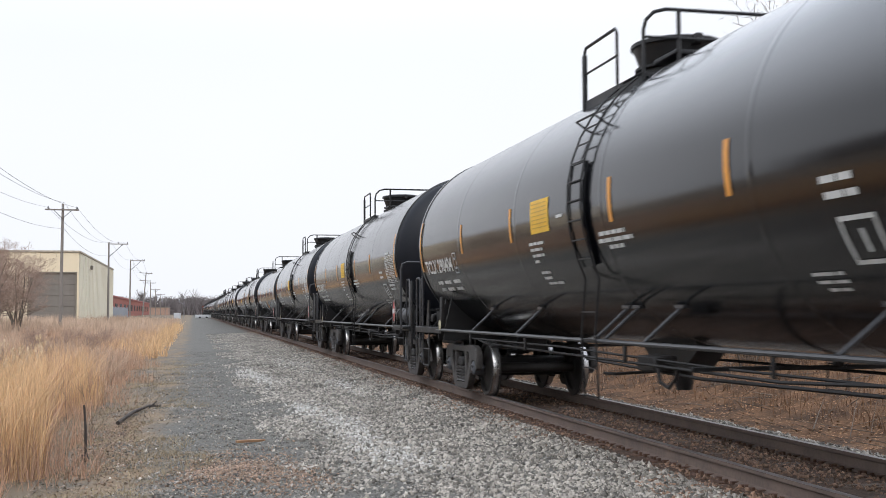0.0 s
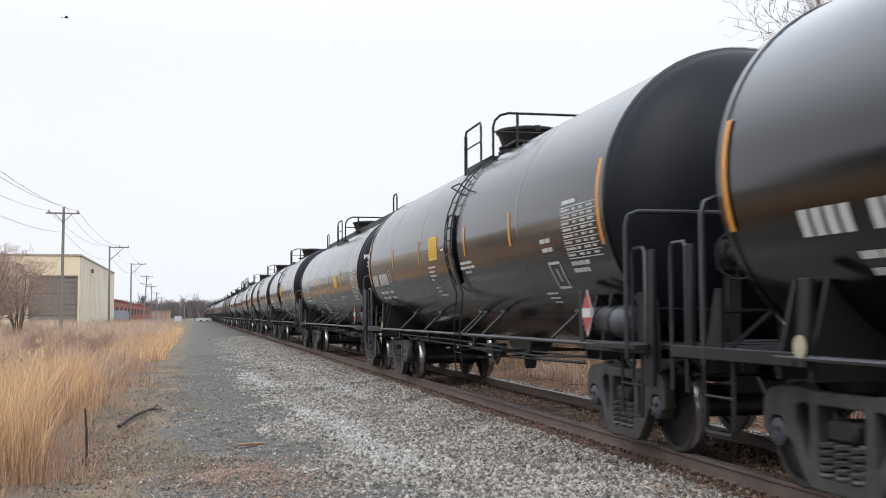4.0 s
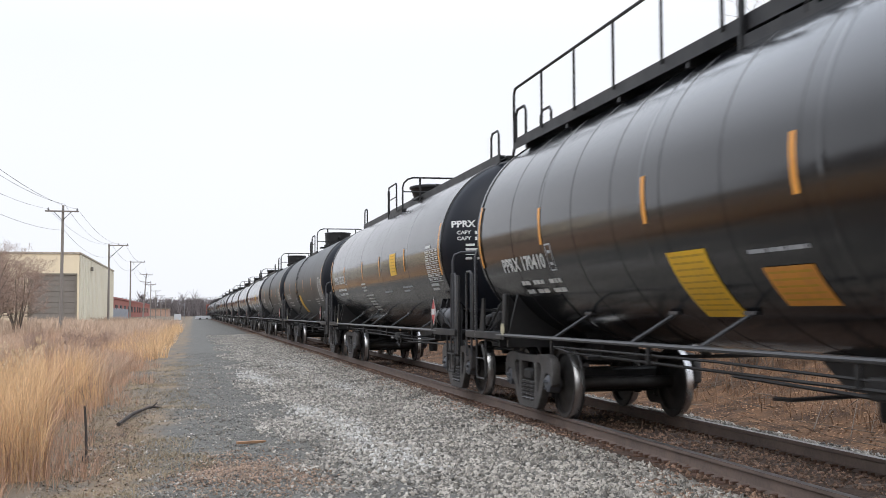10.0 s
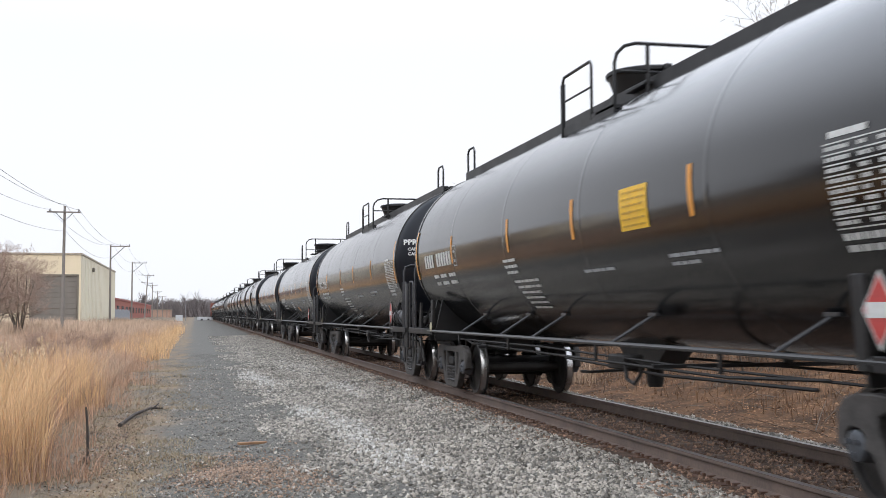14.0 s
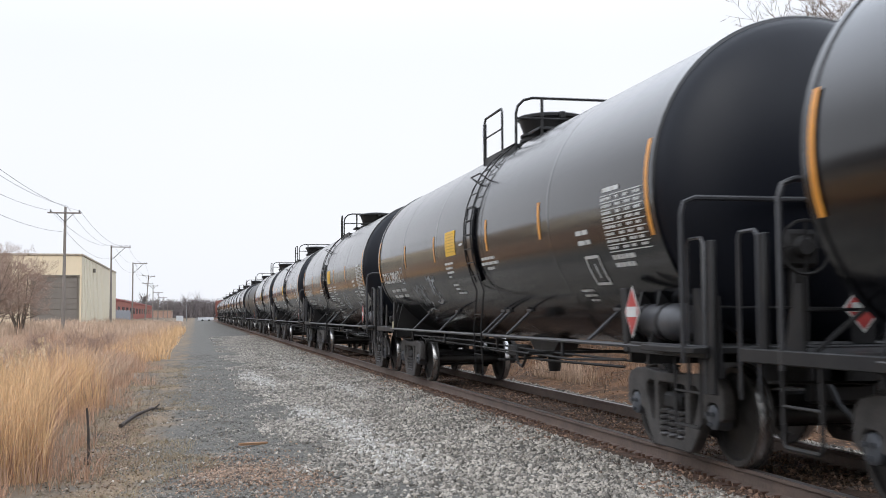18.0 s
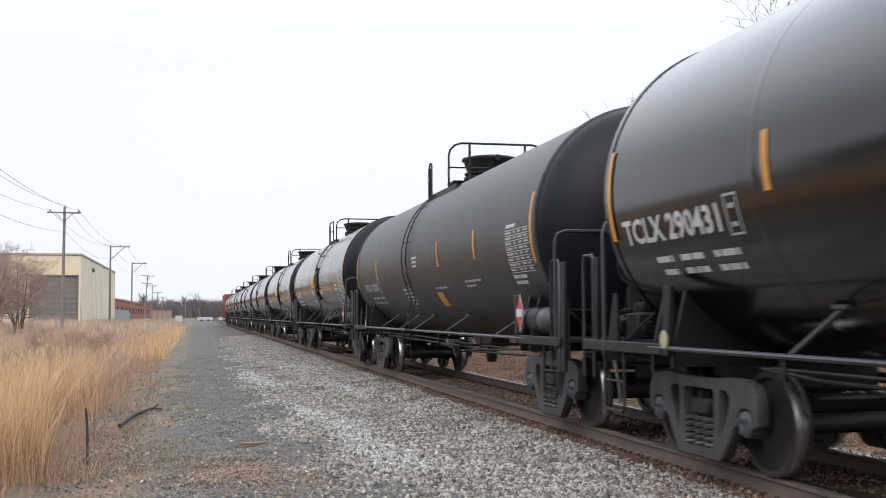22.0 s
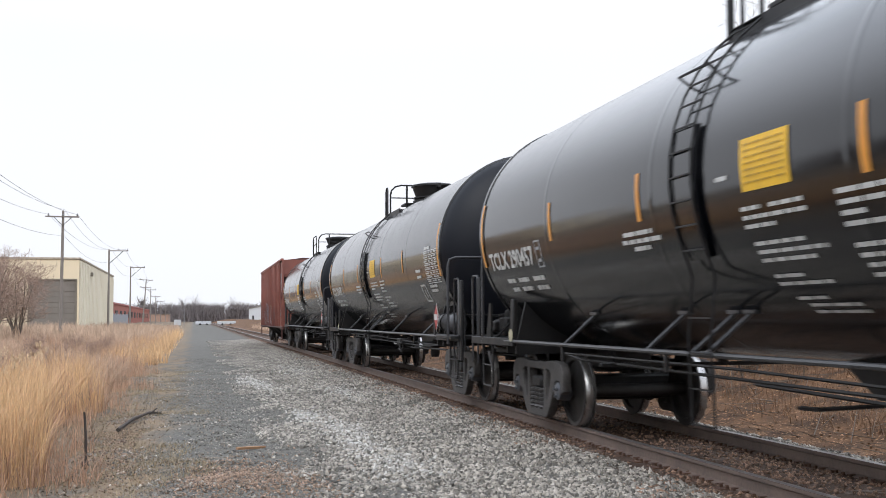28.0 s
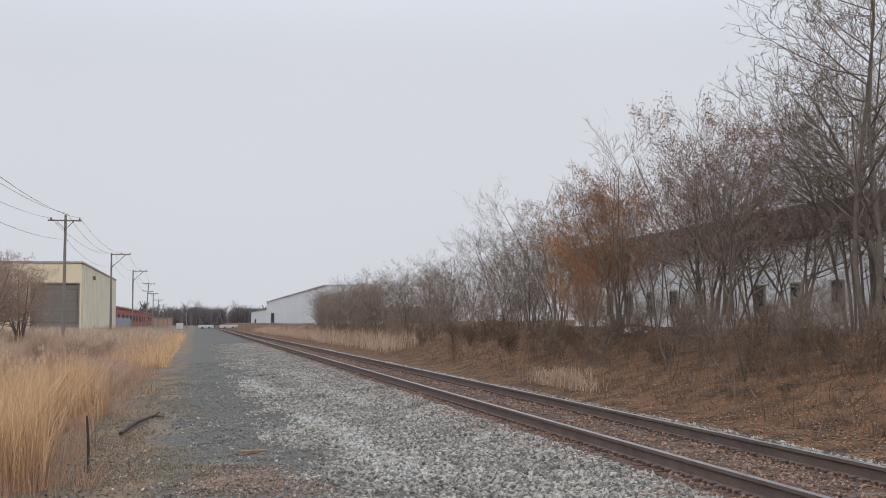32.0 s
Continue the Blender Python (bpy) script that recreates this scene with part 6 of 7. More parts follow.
def grow(r, tall, stems, spread_out, thick, kids_of, leaf=0, arch=0.25):
    """A leafless tree: stems, limbs and fine twigs. Returns (thick limbs, thin twigs, leaf places)."""
    big, thin, leaves = [], [], []

    def shoot(p, d, length, rad, level):
        n = (5, 4, 2, 2, 2)[level]
        step = length / n
        pts = [(p, rad)]
        for i in range(n):
            d = (d + Vector((r.gauss(0, 0.10), r.gauss(0, 0.10), r.gauss(0.05 if level else 0.02, 0.06) + arch * 0.25 * (level > 0)))).normalized()
            p = p + d * step
            pts.append((p, rad * (1 - 0.75 * (i + 1) / n)))
        for (a, ra), (b, rb) in zip(pts, pts[1:]):
            (big if ra > 0.014 else thin).append((*a, *b, max(ra, 0.0065), max(rb, 0.0045)))
        if leaf and level >= 2 and r.random() < leaf:
            leaves.extend((pts[-1][0], pts[-2][0], pts[1][0]))
        if level >= len(kids_of):
            return
        kids = kids_of[level]
        for k in range(kids):
            t = (0.25 if level == 0 else 0.15) + 0.8 * (k + r.random()) / kids
            i = min(int(t * n), n - 1)
            a, b = pts[i][0], pts[i + 1][0]
            q = a.lerp(b, t * n - i)
            ax = (b - a).normalized()
            side = ax.orthogonal()
            side.rotate(Matrix.Rotation(r.uniform(0, 6.283), 3, ax))
            nd = (ax * r.uniform(0.55, 0.95) + side * r.uniform(0.4, 0.8) * (1 + spread_out * (level == 0))).normalized()
            shoot(q, nd, length * r.uniform(0.35, 0.6) * (1.1 - 0.45 * t), pts[i][1] * r.uniform(0.4, 0.6), level + 1)
    for k in range(stems):
        a = 6.283 * k / stems + r.uniform(-0.5, 0.5)
        lean = (r.uniform(0.15, 0.4) if thick > 0.1 else r.uniform(0.05, 0.3)) if stems > 1 else 0.05
        shoot(Vector((math.cos(a) * 0.12 * (stems > 1), math.sin(a) * 0.12 * (stems > 1), -0.15)), Vector((math.cos(a) * lean, math.sin(a) * lean, 1)).normalized(), tall * r.uniform(0.72, 0.95), thick * r.uniform(0.7, 1), 0)
    return big, thin, leaves


def leaf_soup(places, r, size, each):
    v, f = [], []
    for p in places:
        for _ in range(each):
            q = p + Vector((r.gauss(0, 0.13), r.gauss(0, 0.13), r.gauss(-0.03, 0.11)))
            a = Vector((r.gauss(0, 1), r.gauss(0, 1), r.gauss(0, 1))).normalized()
            b = a.orthogonal()
            s = size * r.uniform(0.6, 1.3)
            k = len(v)
            v += [q - a * s, q + b * s * 0.5, q + a * s, q - b * s * 0.5]
            f.append((k, k + 1, k + 2, k + 3))
    return v, f


def tree(kind, seed, tall, stems, spread_out, thick, kids_of, label, leaf=0, leafmat=None, group="bare trees on the bank", name="bare_tree", sides=3, twigs=None):
    r = random.Random(seed)
    big, thin, leaves = grow(r, tall, stems, spread_out, thick, kids_of, leaf)
    ob = thing(name, label, kind, group)
    stems_ob = part("trunk", soup("trunk", *limbs_to_mesh(big, 4), BARK), None, ob)
    if name == "bramble":
        stems_ob["kind"] = "stuff"
    part("crown", soup("crown", *ribbons(thin), twigs or TWIG), None, ob, "fine bare twigs")
    if leaves:
        part("leaves", soup("leaves", *leaf_soup(leaves, r, 0.042, 5), leafmat), None, ob, "dry brown leaves still hanging")
    return ob


def stand(ob, places):
    """The first tree takes the first place; the others are copies, turned and with their own lean."""
    r = random.Random(len(places) * 7 + 1)
    for k, (x, y, s) in enumerate(places):
        z = float(ground_z(np.array(x), np.array(y)))
        if k == 0:
            ob.scale = (s, s, s)
            ob.matrix_basis = pose(x, y, z, 0, 0, r.uniform(0, 360)) @ Matrix.Scale(s, 4)
        else:
            c = copy_thing(ob, pose(x, y, z, r.uniform(-3, 3), r.uniform(-3, 3), r.uniform(0, 360)))
            c.scale = (s, s, s)


tr = random.Random(11)
slim = [tree("tree", 40 + k, 8.3, 3, 0.3, 0.055, (10, 6, 4), "slender leafless tree with several stems on the bank") for k in range(3)]
tall = [tree("tree", 60 + k, 11.5, 2, 0.75, 0.10, (14, 8, 5, 2), "tall leafless tree with wide forked limbs") for k in range(2)]
oaks = [tree("tree", 70 + k, 8.2, 3, 0.5, 0.07, (12, 7, 5), "small oak still holding dry orange-brown leaves", 0.45, OAKLEAF, name="oak_tree") for k in range(1)]
reds = [tree("tree", 80, 8.4, 3, 0.4, 0.07, (12, 7, 5), "bare tree with tufts of russet dead leaves", 0.2, RUSSET)]
scrub = [tree("shrub", 90 + k, 3.0, 12, 0.8, 0.016, (6, 3, 2), "dense leafless brush on the bank", name="shrub", group="brush on the bank") for k in range(2)]

stand(tall[0], [(14.9, 22.3, 0.97), (17.6, 26.0, 0.84)])
stand(tall[1], [(16.5, 23.2, 0.84), (18.6, 21.5, 0.84)])
stand(oaks[0], [(14.2, 38.5, 0.7), (13.6, 37.0, 0.5), (14.9, 36.8, 0.66), (12.6, 34.6, 0.36)])
stand(reds[0], [(15.6, 31.5, 0.86), (16.4, 27.6, 0.76), (16.8, 34.0, 0.84)])
far = []
for k in range(126):
    y = 25 + 118 * (k / 126) ** 1.12 + tr.uniform(-1.5, 1.5)
    far.append((tr.uniform(13.2, 19.5) if y < 50 else tr.uniform(max(12.6, y * 0.108), 17.5), y, tr.uniform(0.66, 0.88) * (1.05 if y < 34 else 0.95 if y < 44 else 0.80 if y < 56 else 0.68)))
stand(slim[0], far[0::3])
stand(slim[1], far[1::3])
stand(slim[2], far[2::3])
low = []
for k in range(150):
    y = 17 + 120 * (k / 150) ** 1.3 + tr.uniform(-1, 1)
    low.append((tr.uniform(max(12.2, y * 0.106), 16.5), y, tr.uniform(0.3, 0.55) if y < 45 else tr.uniform(0.4, 0.75)))
stand(scrub[0], low[0::2] + [(11.5, 74, 1.1), (12.0, 78, 1.2), (12.6, 108, 1.2), (13.4, 118, 1.2)])
stand(scrub[1], low[1::2] + [(12.2, 71, 1.2), (11.4, 82, 1.1), (12.6, 90, 1.2), (12.0, 100, 1.2), (12.8, 113, 1.3)])
# low brown bramble over the slope
BRAMBLE = material("brown_bramble_canes", (0.20, 0.13, 0.088), 0.95, 0, (0.11, 0.07, 0.05), 3, 0.8, 0, 30)
canes = tree("shrub", 141, 1.7, 12, 1.0, 0.018, (6, 4, 2), "tangled low brown bramble on the slope", name="bramble", group="bramble on the slope", twigs=BRAMBLE)
stand(canes, [(tr.uniform(9.8, 14.0), 16.5 + 40 * (k / 40) ** 1.2 + tr.uniform(-0.8, 0.8), tr.uniform(0.35, 0.7)) for k in range(40)])
# dark tangles gathered in hollows of the bank
tangle = tree("shrub", 147, 2.0, 14, 1.1, 0.02, (7, 5, 3), "dense dark tangle of bare brush on the slope", name="bramble", group="bramble on the slope", twigs=BRAMBLE)
stand(tangle, [(x + tr.uniform(-0.5, 0.5), y + tr.uniform(-0.8, 0.8), tr.uniform(0.32, 0.55)) for x, y in ((12.6, 19.0), (12.2, 20.6), (13.0, 22.0), (12.4, 24.0), (11.8, 25.4), (12.9, 26.2), (11.6, 27.6), (12.6, 29.0), (11.4, 30.5), (12.4, 32.2), (11.6, 34.6), (12.4, 36.4), (11.2, 39.5), (12.0, 42.0), (11.2, 46.0), (12.2, 50.0), (13.6, 20.0), (13.8, 24.6), (13.4, 28.0))])
# saplings that have come down the slope
young = tree("tree", 151, 4.6, 2, 0.4, 0.035, (9, 5, 3), "thin leafless sapling on the slope", name="sapling", group="saplings on the slope")
stand(young, [(10.9, 20.4, 0.9), (11.6, 17.9, 0.6), (10.4, 23.2, 0.5), (11.4, 25.4, 0.8), (11.0, 29.8, 0.6), (10.6, 33.0, 0.5), (11.6, 37.0, 0.7), (9.9, 19.2, 0.35), (10.3, 26.5, 0.4)])
# the spreading tree before the beige workshop
bush = tree("tree", 97, 5.2, 9, 1.8, 0.06, (13, 8, 6), "wide leafless thicket tree beside the workshop", group="", name="thicket_tree", twigs=PALETWIG)
stand(bush, [(-11.5, 66, 1.1), (-10.9, 74, 1.0), (-13.5, 80, 1.2)])

# low hazy brush in the grass
hazy = tree("shrub", 131, 2.2, 9, 0.9, 0.022, (6, 5, 3), "low leafless brush standing in the dry grass", name="shrub", group="brush in the grass", twigs=PALETWIG)
stand(hazy, [(-3.2 - 0.5 * (k % 4) - tr.uniform(0, 0.6), 22 + 2.3 * k, tr.uniform(0.42, 0.62)) for k in range(14)])

# ---- dry grass ----
STRAW = material("dry_straw_grass", (0.68, 0.455, 0.25), 0.9, 0, (0.49, 0.30, 0.16), 0.6, 0.9, 0, 3, island=0.3)
WEED = material("brown_dead_weeds", (0.55, 0.40, 0.29), 0.9, 0, (0.37, 0.26, 0.185), 0.6, 0.9, 0, 3, island=0.3)
RUSTYWEED = material("rusty_brown_weeds", (0.50, 0.305, 0.20), 0.9, 0, (0.32, 0.195, 0.13), 0.6, 0.9, 0, 3, island=0.3)
MAT = material("olive_trodden_grass", (0.30, 0.235, 0.135), 0.9, 0, (0.17, 0.13, 0.085), 0.6, 0.9, 0, 3, island=0.35)
PLUME = material("pale_grass_plumes", (0.62, 0.48, 0.33), 0.95, 0, (0.46, 0.33, 0.21), 3, 0.9, 0, 20, island=0.25)
BRUSH = material("brown_bank_weeds", (0.25, 0.14, 0.075), 0.9, 0, (0.125, 0.07, 0.04), 0.6, 0.9, 0, 3, island=0.35)
CHIP = material("dull_path_scraps", (0.24, 0.19, 0.14), 0.9, 0, (0.10, 0.08, 0.065), 2, 0.9, 0, 10, island=0.45)
LITTER = material("fallen_leaves", (0.33, 0.18, 0.092), 0.9, 0, (0.17, 0.092, 0.048), 0.7, 0.9, 0, 10, island=0.35)


def blades(rs, x, y, tall, wide, lean, mat, name, label, category="grass"):
    """Bent blades of three faces in one mesh."""
    n = len(x)
    z = ground_z(x, y) - 0.02
    a = rs.uniform(0, 2 * np.pi, n)
    h = tall * rs.uniform(0.6, 1.15, n)
    ln = np.abs(rs.normal(0, lean, n)) * h
    b = rs.uniform(0, 2 * np.pi, n)
    side = np.c_[np.cos(a), np.sin(a), np.zeros(n)] * wide
    off = np.c_[np.cos(b), np.sin(b), np.zeros(n)]
    root = np.c_[x, y, z]
    mid = root + off * (ln * 0.3)[:, None] + np.c_[np.zeros(n), np.zeros(n), h * 0.6]
    tip = root + off * ln[:, None] + np.c_[np.zeros(n), np.zeros(n), h]
    v = np.stack([root - side, root + side, mid + side * 0.7, mid - side * 0.7, tip + side * 0.15, tip - side * 0.15], 1).reshape(-1, 3)
    f = (np.array([(0, 1, 2, 3), (3, 2, 4, 5)])[None] + (np.arange(n) * 6)[:, None, None]).reshape(-1, 4)
    tagged(new(name, soup(name, v, f, mat)), label, category, kind="stuff")
    return tip


rs = np.random.RandomState(8)


def field(n, x_edge, x_out, y0, y1, clump=0.5):
    y = y0 * (y1 / y0) ** rs.random(n)
    x = x_edge - (x_edge - x_out) * rs.random(n) ** 1.3
    x = x - 0.35 * np.sin(y * 0.8) - 0.25 * np.sin(y * 2.3)
    k = (np.sin(x * 1.7 + y * 0.6) + np.sin(y * 1.9 - x * 0.8) + rs.normal(0, 1.0, n)) > -1.6 + clump
    return x[k], y[k]


# the near stand of tall plumed grass
x, y = field(44000, -2.15, -8.5, 8.0, 25)
tips = blades(rs, x, y, 1.08 + 0.12 * np.sin(x * 1.3 + 0.7 * y) + 0.1 * np.sin(y * 0.45 - x), 0.004, 0.34, STRAW, "tall_grass", "tall dry straw-coloured grass beside the path")
x, y = field(9000, -2.1, -8.0, 8.0, 25, 0.3)
blades(rs, x, y, 0.85 + 0.2 * np.sin(x * 1.1 + 0.5 * y), 0.005, 0.6, RUSTYWEED, "tangled_weeds", "tangled rusty-brown weeds among the tall grass")
n = 7000
x, y = -2.6 - 9.0 * rs.random(n), rs.uniform(-16, 8, n)
blades(rs, x, y, 0.7, 0.006, 0.5, BRUSH, "waste_weeds", "brown dead weeds behind and beside the camera")
# behind it a low haze of brown and pinkish weeds
x, y = field(30000, -2.3, -13, 22, 75, 0.1)
blades(rs, x, y, 0.62 + 0.16 * np.sin(x * 0.8 + 0.3 * y), 0.008, 0.55, WEED, "dead_weeds", "brown dead weeds of the waste ground")
x, y = field(16000, -2.2, -9, 23, 70, 0.4)
blades(rs, x, y, 0.72 + 0.2 * np.sin(x * 1.4 - 0.4 * y), 0.005, 0.7, RUSTYWEED, "rusty_weeds", "fine rusty-brown weeds of the waste ground")
x, y = field(16000, -2.4, -16, 70, 200, 0.1)
blades(rs, x, y, 0.8 + 0.2 * np.sin(x * 0.8 + 0.3 * y), 0.02, 0.45, WEED, "dead_weeds", "brown dead weeds farther along the waste ground")
x, y = field(5000, -1.5, -3.4, 42, 130, 0.2)
blades(rs, x, y, 0.75, 0.012, 0.45, STRAW, "path_grass", "straw-coloured grass along the far path edge")
x, y = field(6500, -1.55, -2.7, 8.0, 45, 0.5)
blades(rs, x, y, 0.36, 0.0035, 0.7, RUSTYWEED, "path_grass", "short brown grass along the path edge")
x, y = field(15000, -0.25, -2.1, 8.5, 42, 0.8)
blades(rs, x, y, 0.09, 0.0035, 1.6, MAT, "trodden_grass", "thin trodden grass at the path edge")
pick = tips[(tips[:, 0] < -2.9) & (rs.random(len(tips)) < 0.14)]
n = len(pick)
v = pick[:, None, :] + np.stack([np.c_[rs.normal(0, 0.016, n), rs.normal(0, 0.016, n), rs.uniform(-0.10, 0.03, n)] for _ in range(36)], 1)
v = v.reshape(-1, 3)
f = np.arange(len(v) // 3 * 3).reshape(-1, 3)
tagged(new("grass_plumes", soup("grass_plumes", v[:len(f) * 3], f, PLUME)), "pale fluffy seed plumes on the tall grass", "grass", kind="stuff")
# bits on the path: leaves, chips, a few dark weeds stalks
n = 11000
y = 8.6 * (34 / 8.6) ** rs.random(n)
x = -1.6 + 2.2 * rs.random(n) ** 1.8
z = ground_z(x, y) + 0.01
a, s = rs.uniform(0, 6.283, n), rs.uniform(0.008, 0.026, n)
d1, d2 = np.c_[np.cos(a), np.sin(a), rs.normal(0, 0.3, n)] * s[:, None], np.c_[-np.sin(a), np.cos(a), rs.normal(0, 0.3, n)] * (s * 0.6)[:, None]
p = np.c_[x, y, z]
v = np.stack([p - d1, p + d2, p + d1, p - d2], 1).reshape(-1, 3)
tagged(new("path_litter", soup("path_litter", v, np.arange(len(v)).reshape(-1, 4), CHIP)), "brown leaf scraps and chips on the path", "leaves", kind="stuff")
# far side of the track
n = 14000
y = 13 * (140 / 13) ** rs.random(n)
x = 9.2 + 6 * rs.random(n)
blades(rs, x, y, 0.26, 0.006, 1.0, BRUSH, "bank_weeds", "brown dead weeds on the bank")
n = 6000
y = np.r_[27.5 + rs.normal(0, 1.1, n // 9), 55 * (190 / 55) ** rs.random(n - n // 9)]
x = np.r_[9.0 + np.abs(rs.normal(0, 0.35, n // 9)), 9.4 + np.abs(rs.normal(0, 1.3, n - n // 9))]
blades(rs, x, y, np.where(y < 50, 0.42, 0.62), 0.008, 0.55, WEED, "bank_grass", "pale straw grass along the far side of the track")
n = 42000
y = 11 * (80 / 11) ** rs.random(n)
x = 8.0 + 9.0 * rs.random(n) ** 1.2
z = ground_z(x, y) + 0.012
a, s = rs.uniform(0, 6.283, n), rs.uniform(0.014, 0.034, n)
d1, d2 = np.c_[np.cos(a), np.sin(a), rs.normal(0, 0.22, n)] * s[:, None], np.c_[-np.sin(a), np.cos(a), rs.normal(0, 0.22, n)] * (s * 0.6)[:, None]
p = np.c_[x, y, z]
v = np.stack([p - d1, p + d2, p + d1, p - d2], 1).reshape(-1, 3)
tagged(new("leaf_litter", soup("leaf_litter", v, np.arange(len(v)).reshape(-1, 4), LITTER)), "brown fallen leaves covering the bank", "leaves", kind="stuff")

# fallen twigs on the bank, and thin dead stalks beside the path
sr = random.Random(31)
segs = []
for k in range(420):
    x, y = sr.uniform(8.6, 15), 12 * (70 / 12) ** sr.random()
    a, ln = sr.uniform(0, 6.283), sr.uniform(0.3, 1.4)
    z = float(ground_z(np.array(x), np.array(y))) + 0.02
    x1, y1 = x + math.cos(a) * ln, y + math.sin(a) * ln
    segs.append((x, y, z, x1, y1, float(ground_z(np.array(x1), np.array(y1))) + sr.uniform(0.02, 0.35), sr.uniform(0.004, 0.011), 0.003))
tagged(new("fallen_twigs", soup("fallen_twigs", *limbs_to_mesh(segs, 3), BARK)), "fallen grey twigs strewn over the bank", "twigs", kind="stuff")
segs = []
for k in range(20):
    x, y = sr.uniform(-2.6, -0.75), 12.5 * (32 / 12.5) ** sr.random()
    h, z = sr.uniform(0.35, 1.0), float(ground_z(np.array(x), np.array(y)))
    dx, dy = sr.gauss(0, 0.12), sr.gauss(0, 0.12)
    segs.append((x, y, z, x + dx, y + dy, z + h, 0.004, 0.002))
    for _ in range(5):
        q, a = sr.uniform(0.4, 0.95), sr.uniform(0, 6.283)
        segs.append((x + dx * q, y + dy * q, z + h * q, x + dx * q + 0.1 * math.cos(a), y + dy * q + 0.1 * math.sin(a), z + h * q + 0.1, 0.002, 0.0015))
tagged(new("dead_stalks", soup("dead_stalks", *limbs_to_mesh(segs, 3), BARK)), "thin dead weed stalks beside the path", "weeds", kind="stuff")

FARWOOD = material("hazy_far_twigs", (0.17, 0.145, 0.14), 0.95, 0, (0.12, 0.10, 0.098), 0.1, 0.8)
# unseen woods behind the camera and on its left, added to darken tank reflections
wb = random.Random(15)
segs = []
for k in range(420):
    q = k / 420
    x, y = (-58 + wb.uniform(-8, 8), -150 + 250 * q) if k % 3 else (wb.uniform(-60, 60), -70 + wb.uniform(-10, 10))
    h = wb.uniform(8, 13)
    segs.append((x, y, 0, x + wb.uniform(-1, 1), y, h * 0.7, 0.3, 0.15))
    for s in range(22):
        a, z, ln = wb.uniform(0, 6.283), wb.uniform(0.1, 0.75) * h, wb.uniform(1.0, 3.4)
        segs.append((x, y, z, x + math.cos(a) * ln, y + math.sin(a) * ln, min(z + wb.uniform(1.0, 3.5), h), 0.22, 0.06))
tagged(new("rear_woods", soup("rear_woods", *limbs_to_mesh(segs, 3), BARK)), "unseen leafless woods added behind to darken the tank reflections", "woods", kind="stuff")

# ---- distance: woods at the end of the line ----
wr = random.Random(5)
segs = []
for k in range(330):
    x, y = wr.uniform(-110, 120), wr.uniform(545, 640)
    h = wr.uniform(8, 10.5) + (3.5 if wr.random() < 0.05 else 0)
    for s in range(3):
        segs.append((x, y, 0, x + wr.uniform(-1, 1), y, h * 0.6, 0.35, 0.2))
    for s in range(36):
        a, z = wr.uniform(0, 6.283), wr.uniform(0.15, 0.75) * h
        q = wr.uniform(1.0, 3.6)
        x1 = x + wr.uniform(-0.8, 0.8)
        segs.append((x1, y, z, x1 + math.cos(a) * q, y + math.sin(a) * q, min(z + wr.uniform(1.5, 4.0), h), 0.14, 0.05))
for k in range(3600):
    x, y = wr.uniform(-120, 130), wr.uniform(545, 600)
    segs.append((x, y, 0, x + wr.uniform(-2.5, 2.5), y, wr.uniform(3, 8.5), 0.35, 0.1))
tagged(new("far_woods", soup("far_woods", *limbs_to_mesh(segs, 3), FARWOOD)), "distant leafless woods at the end of the line", "woods", kind="stuff")

# ---- buildings and poles ----
BEIGE = material("beige_wall_panels", (0.72, 0.60, 0.42), 0.7, 0, (0.66, 0.55, 0.39), 0.5, 0.9, 0.05, 8)
CREAM = material("cream_wall_panels", (0.70, 0.64, 0.50), 0.7, 0, (0.64, 0.58, 0.45), 0.5, 0.9, 0.05, 8)
TRIM = material("dark_metal_trim", (0.22, 0.19, 0.15), 0.6, 0.2, (0.16, 0.14, 0.11), 2, 0.8)
DOORGREY = material("grey_brown_door", (0.19, 0.165, 0.14), 0.7, 0, (0.15, 0.13, 0.11), 1, 0.8, 0.05)
BRICKRED = material("far_red_brick", (0.32, 0.10, 0.07), 0.9, 0, (0.24, 0.08, 0.06), 1, 0.8, 0.1, 6)
GLASS = material("dark_window_glass", (0.03, 0.035, 0.04), 0.15, 0, (0.02, 0.02, 0.025), 1, 0.8)
WHITEWALL = material("white_metal_wall", (0.66, 0.67, 0.67), 0.6, 0, (0.56, 0.57, 0.57), 0.4, 0.9, 0.05, 5)
ROOFBROWN = material("brown_roof_panels", (0.12, 0.095, 0.08), 0.7, 0.1, (0.085, 0.068, 0.058), 0.6, 0.8, 0.05, 8)
POLEWOOD = material("weathered_pole_wood", (0.24, 0.21, 0.185), 0.9, 0, (0.15, 0.13, 0.115), 3, 0.8, 0.3, 20, stretch=(4, 4, 0.5))
WIRE = material("grey_cable", (0.09, 0.09, 0.09), 0.6)
TIN = material("grey_fence_slats", (0.30, 0.31, 0.33), 0.7, 0.2, (0.22, 0.23, 0.25), 1, 0.8)


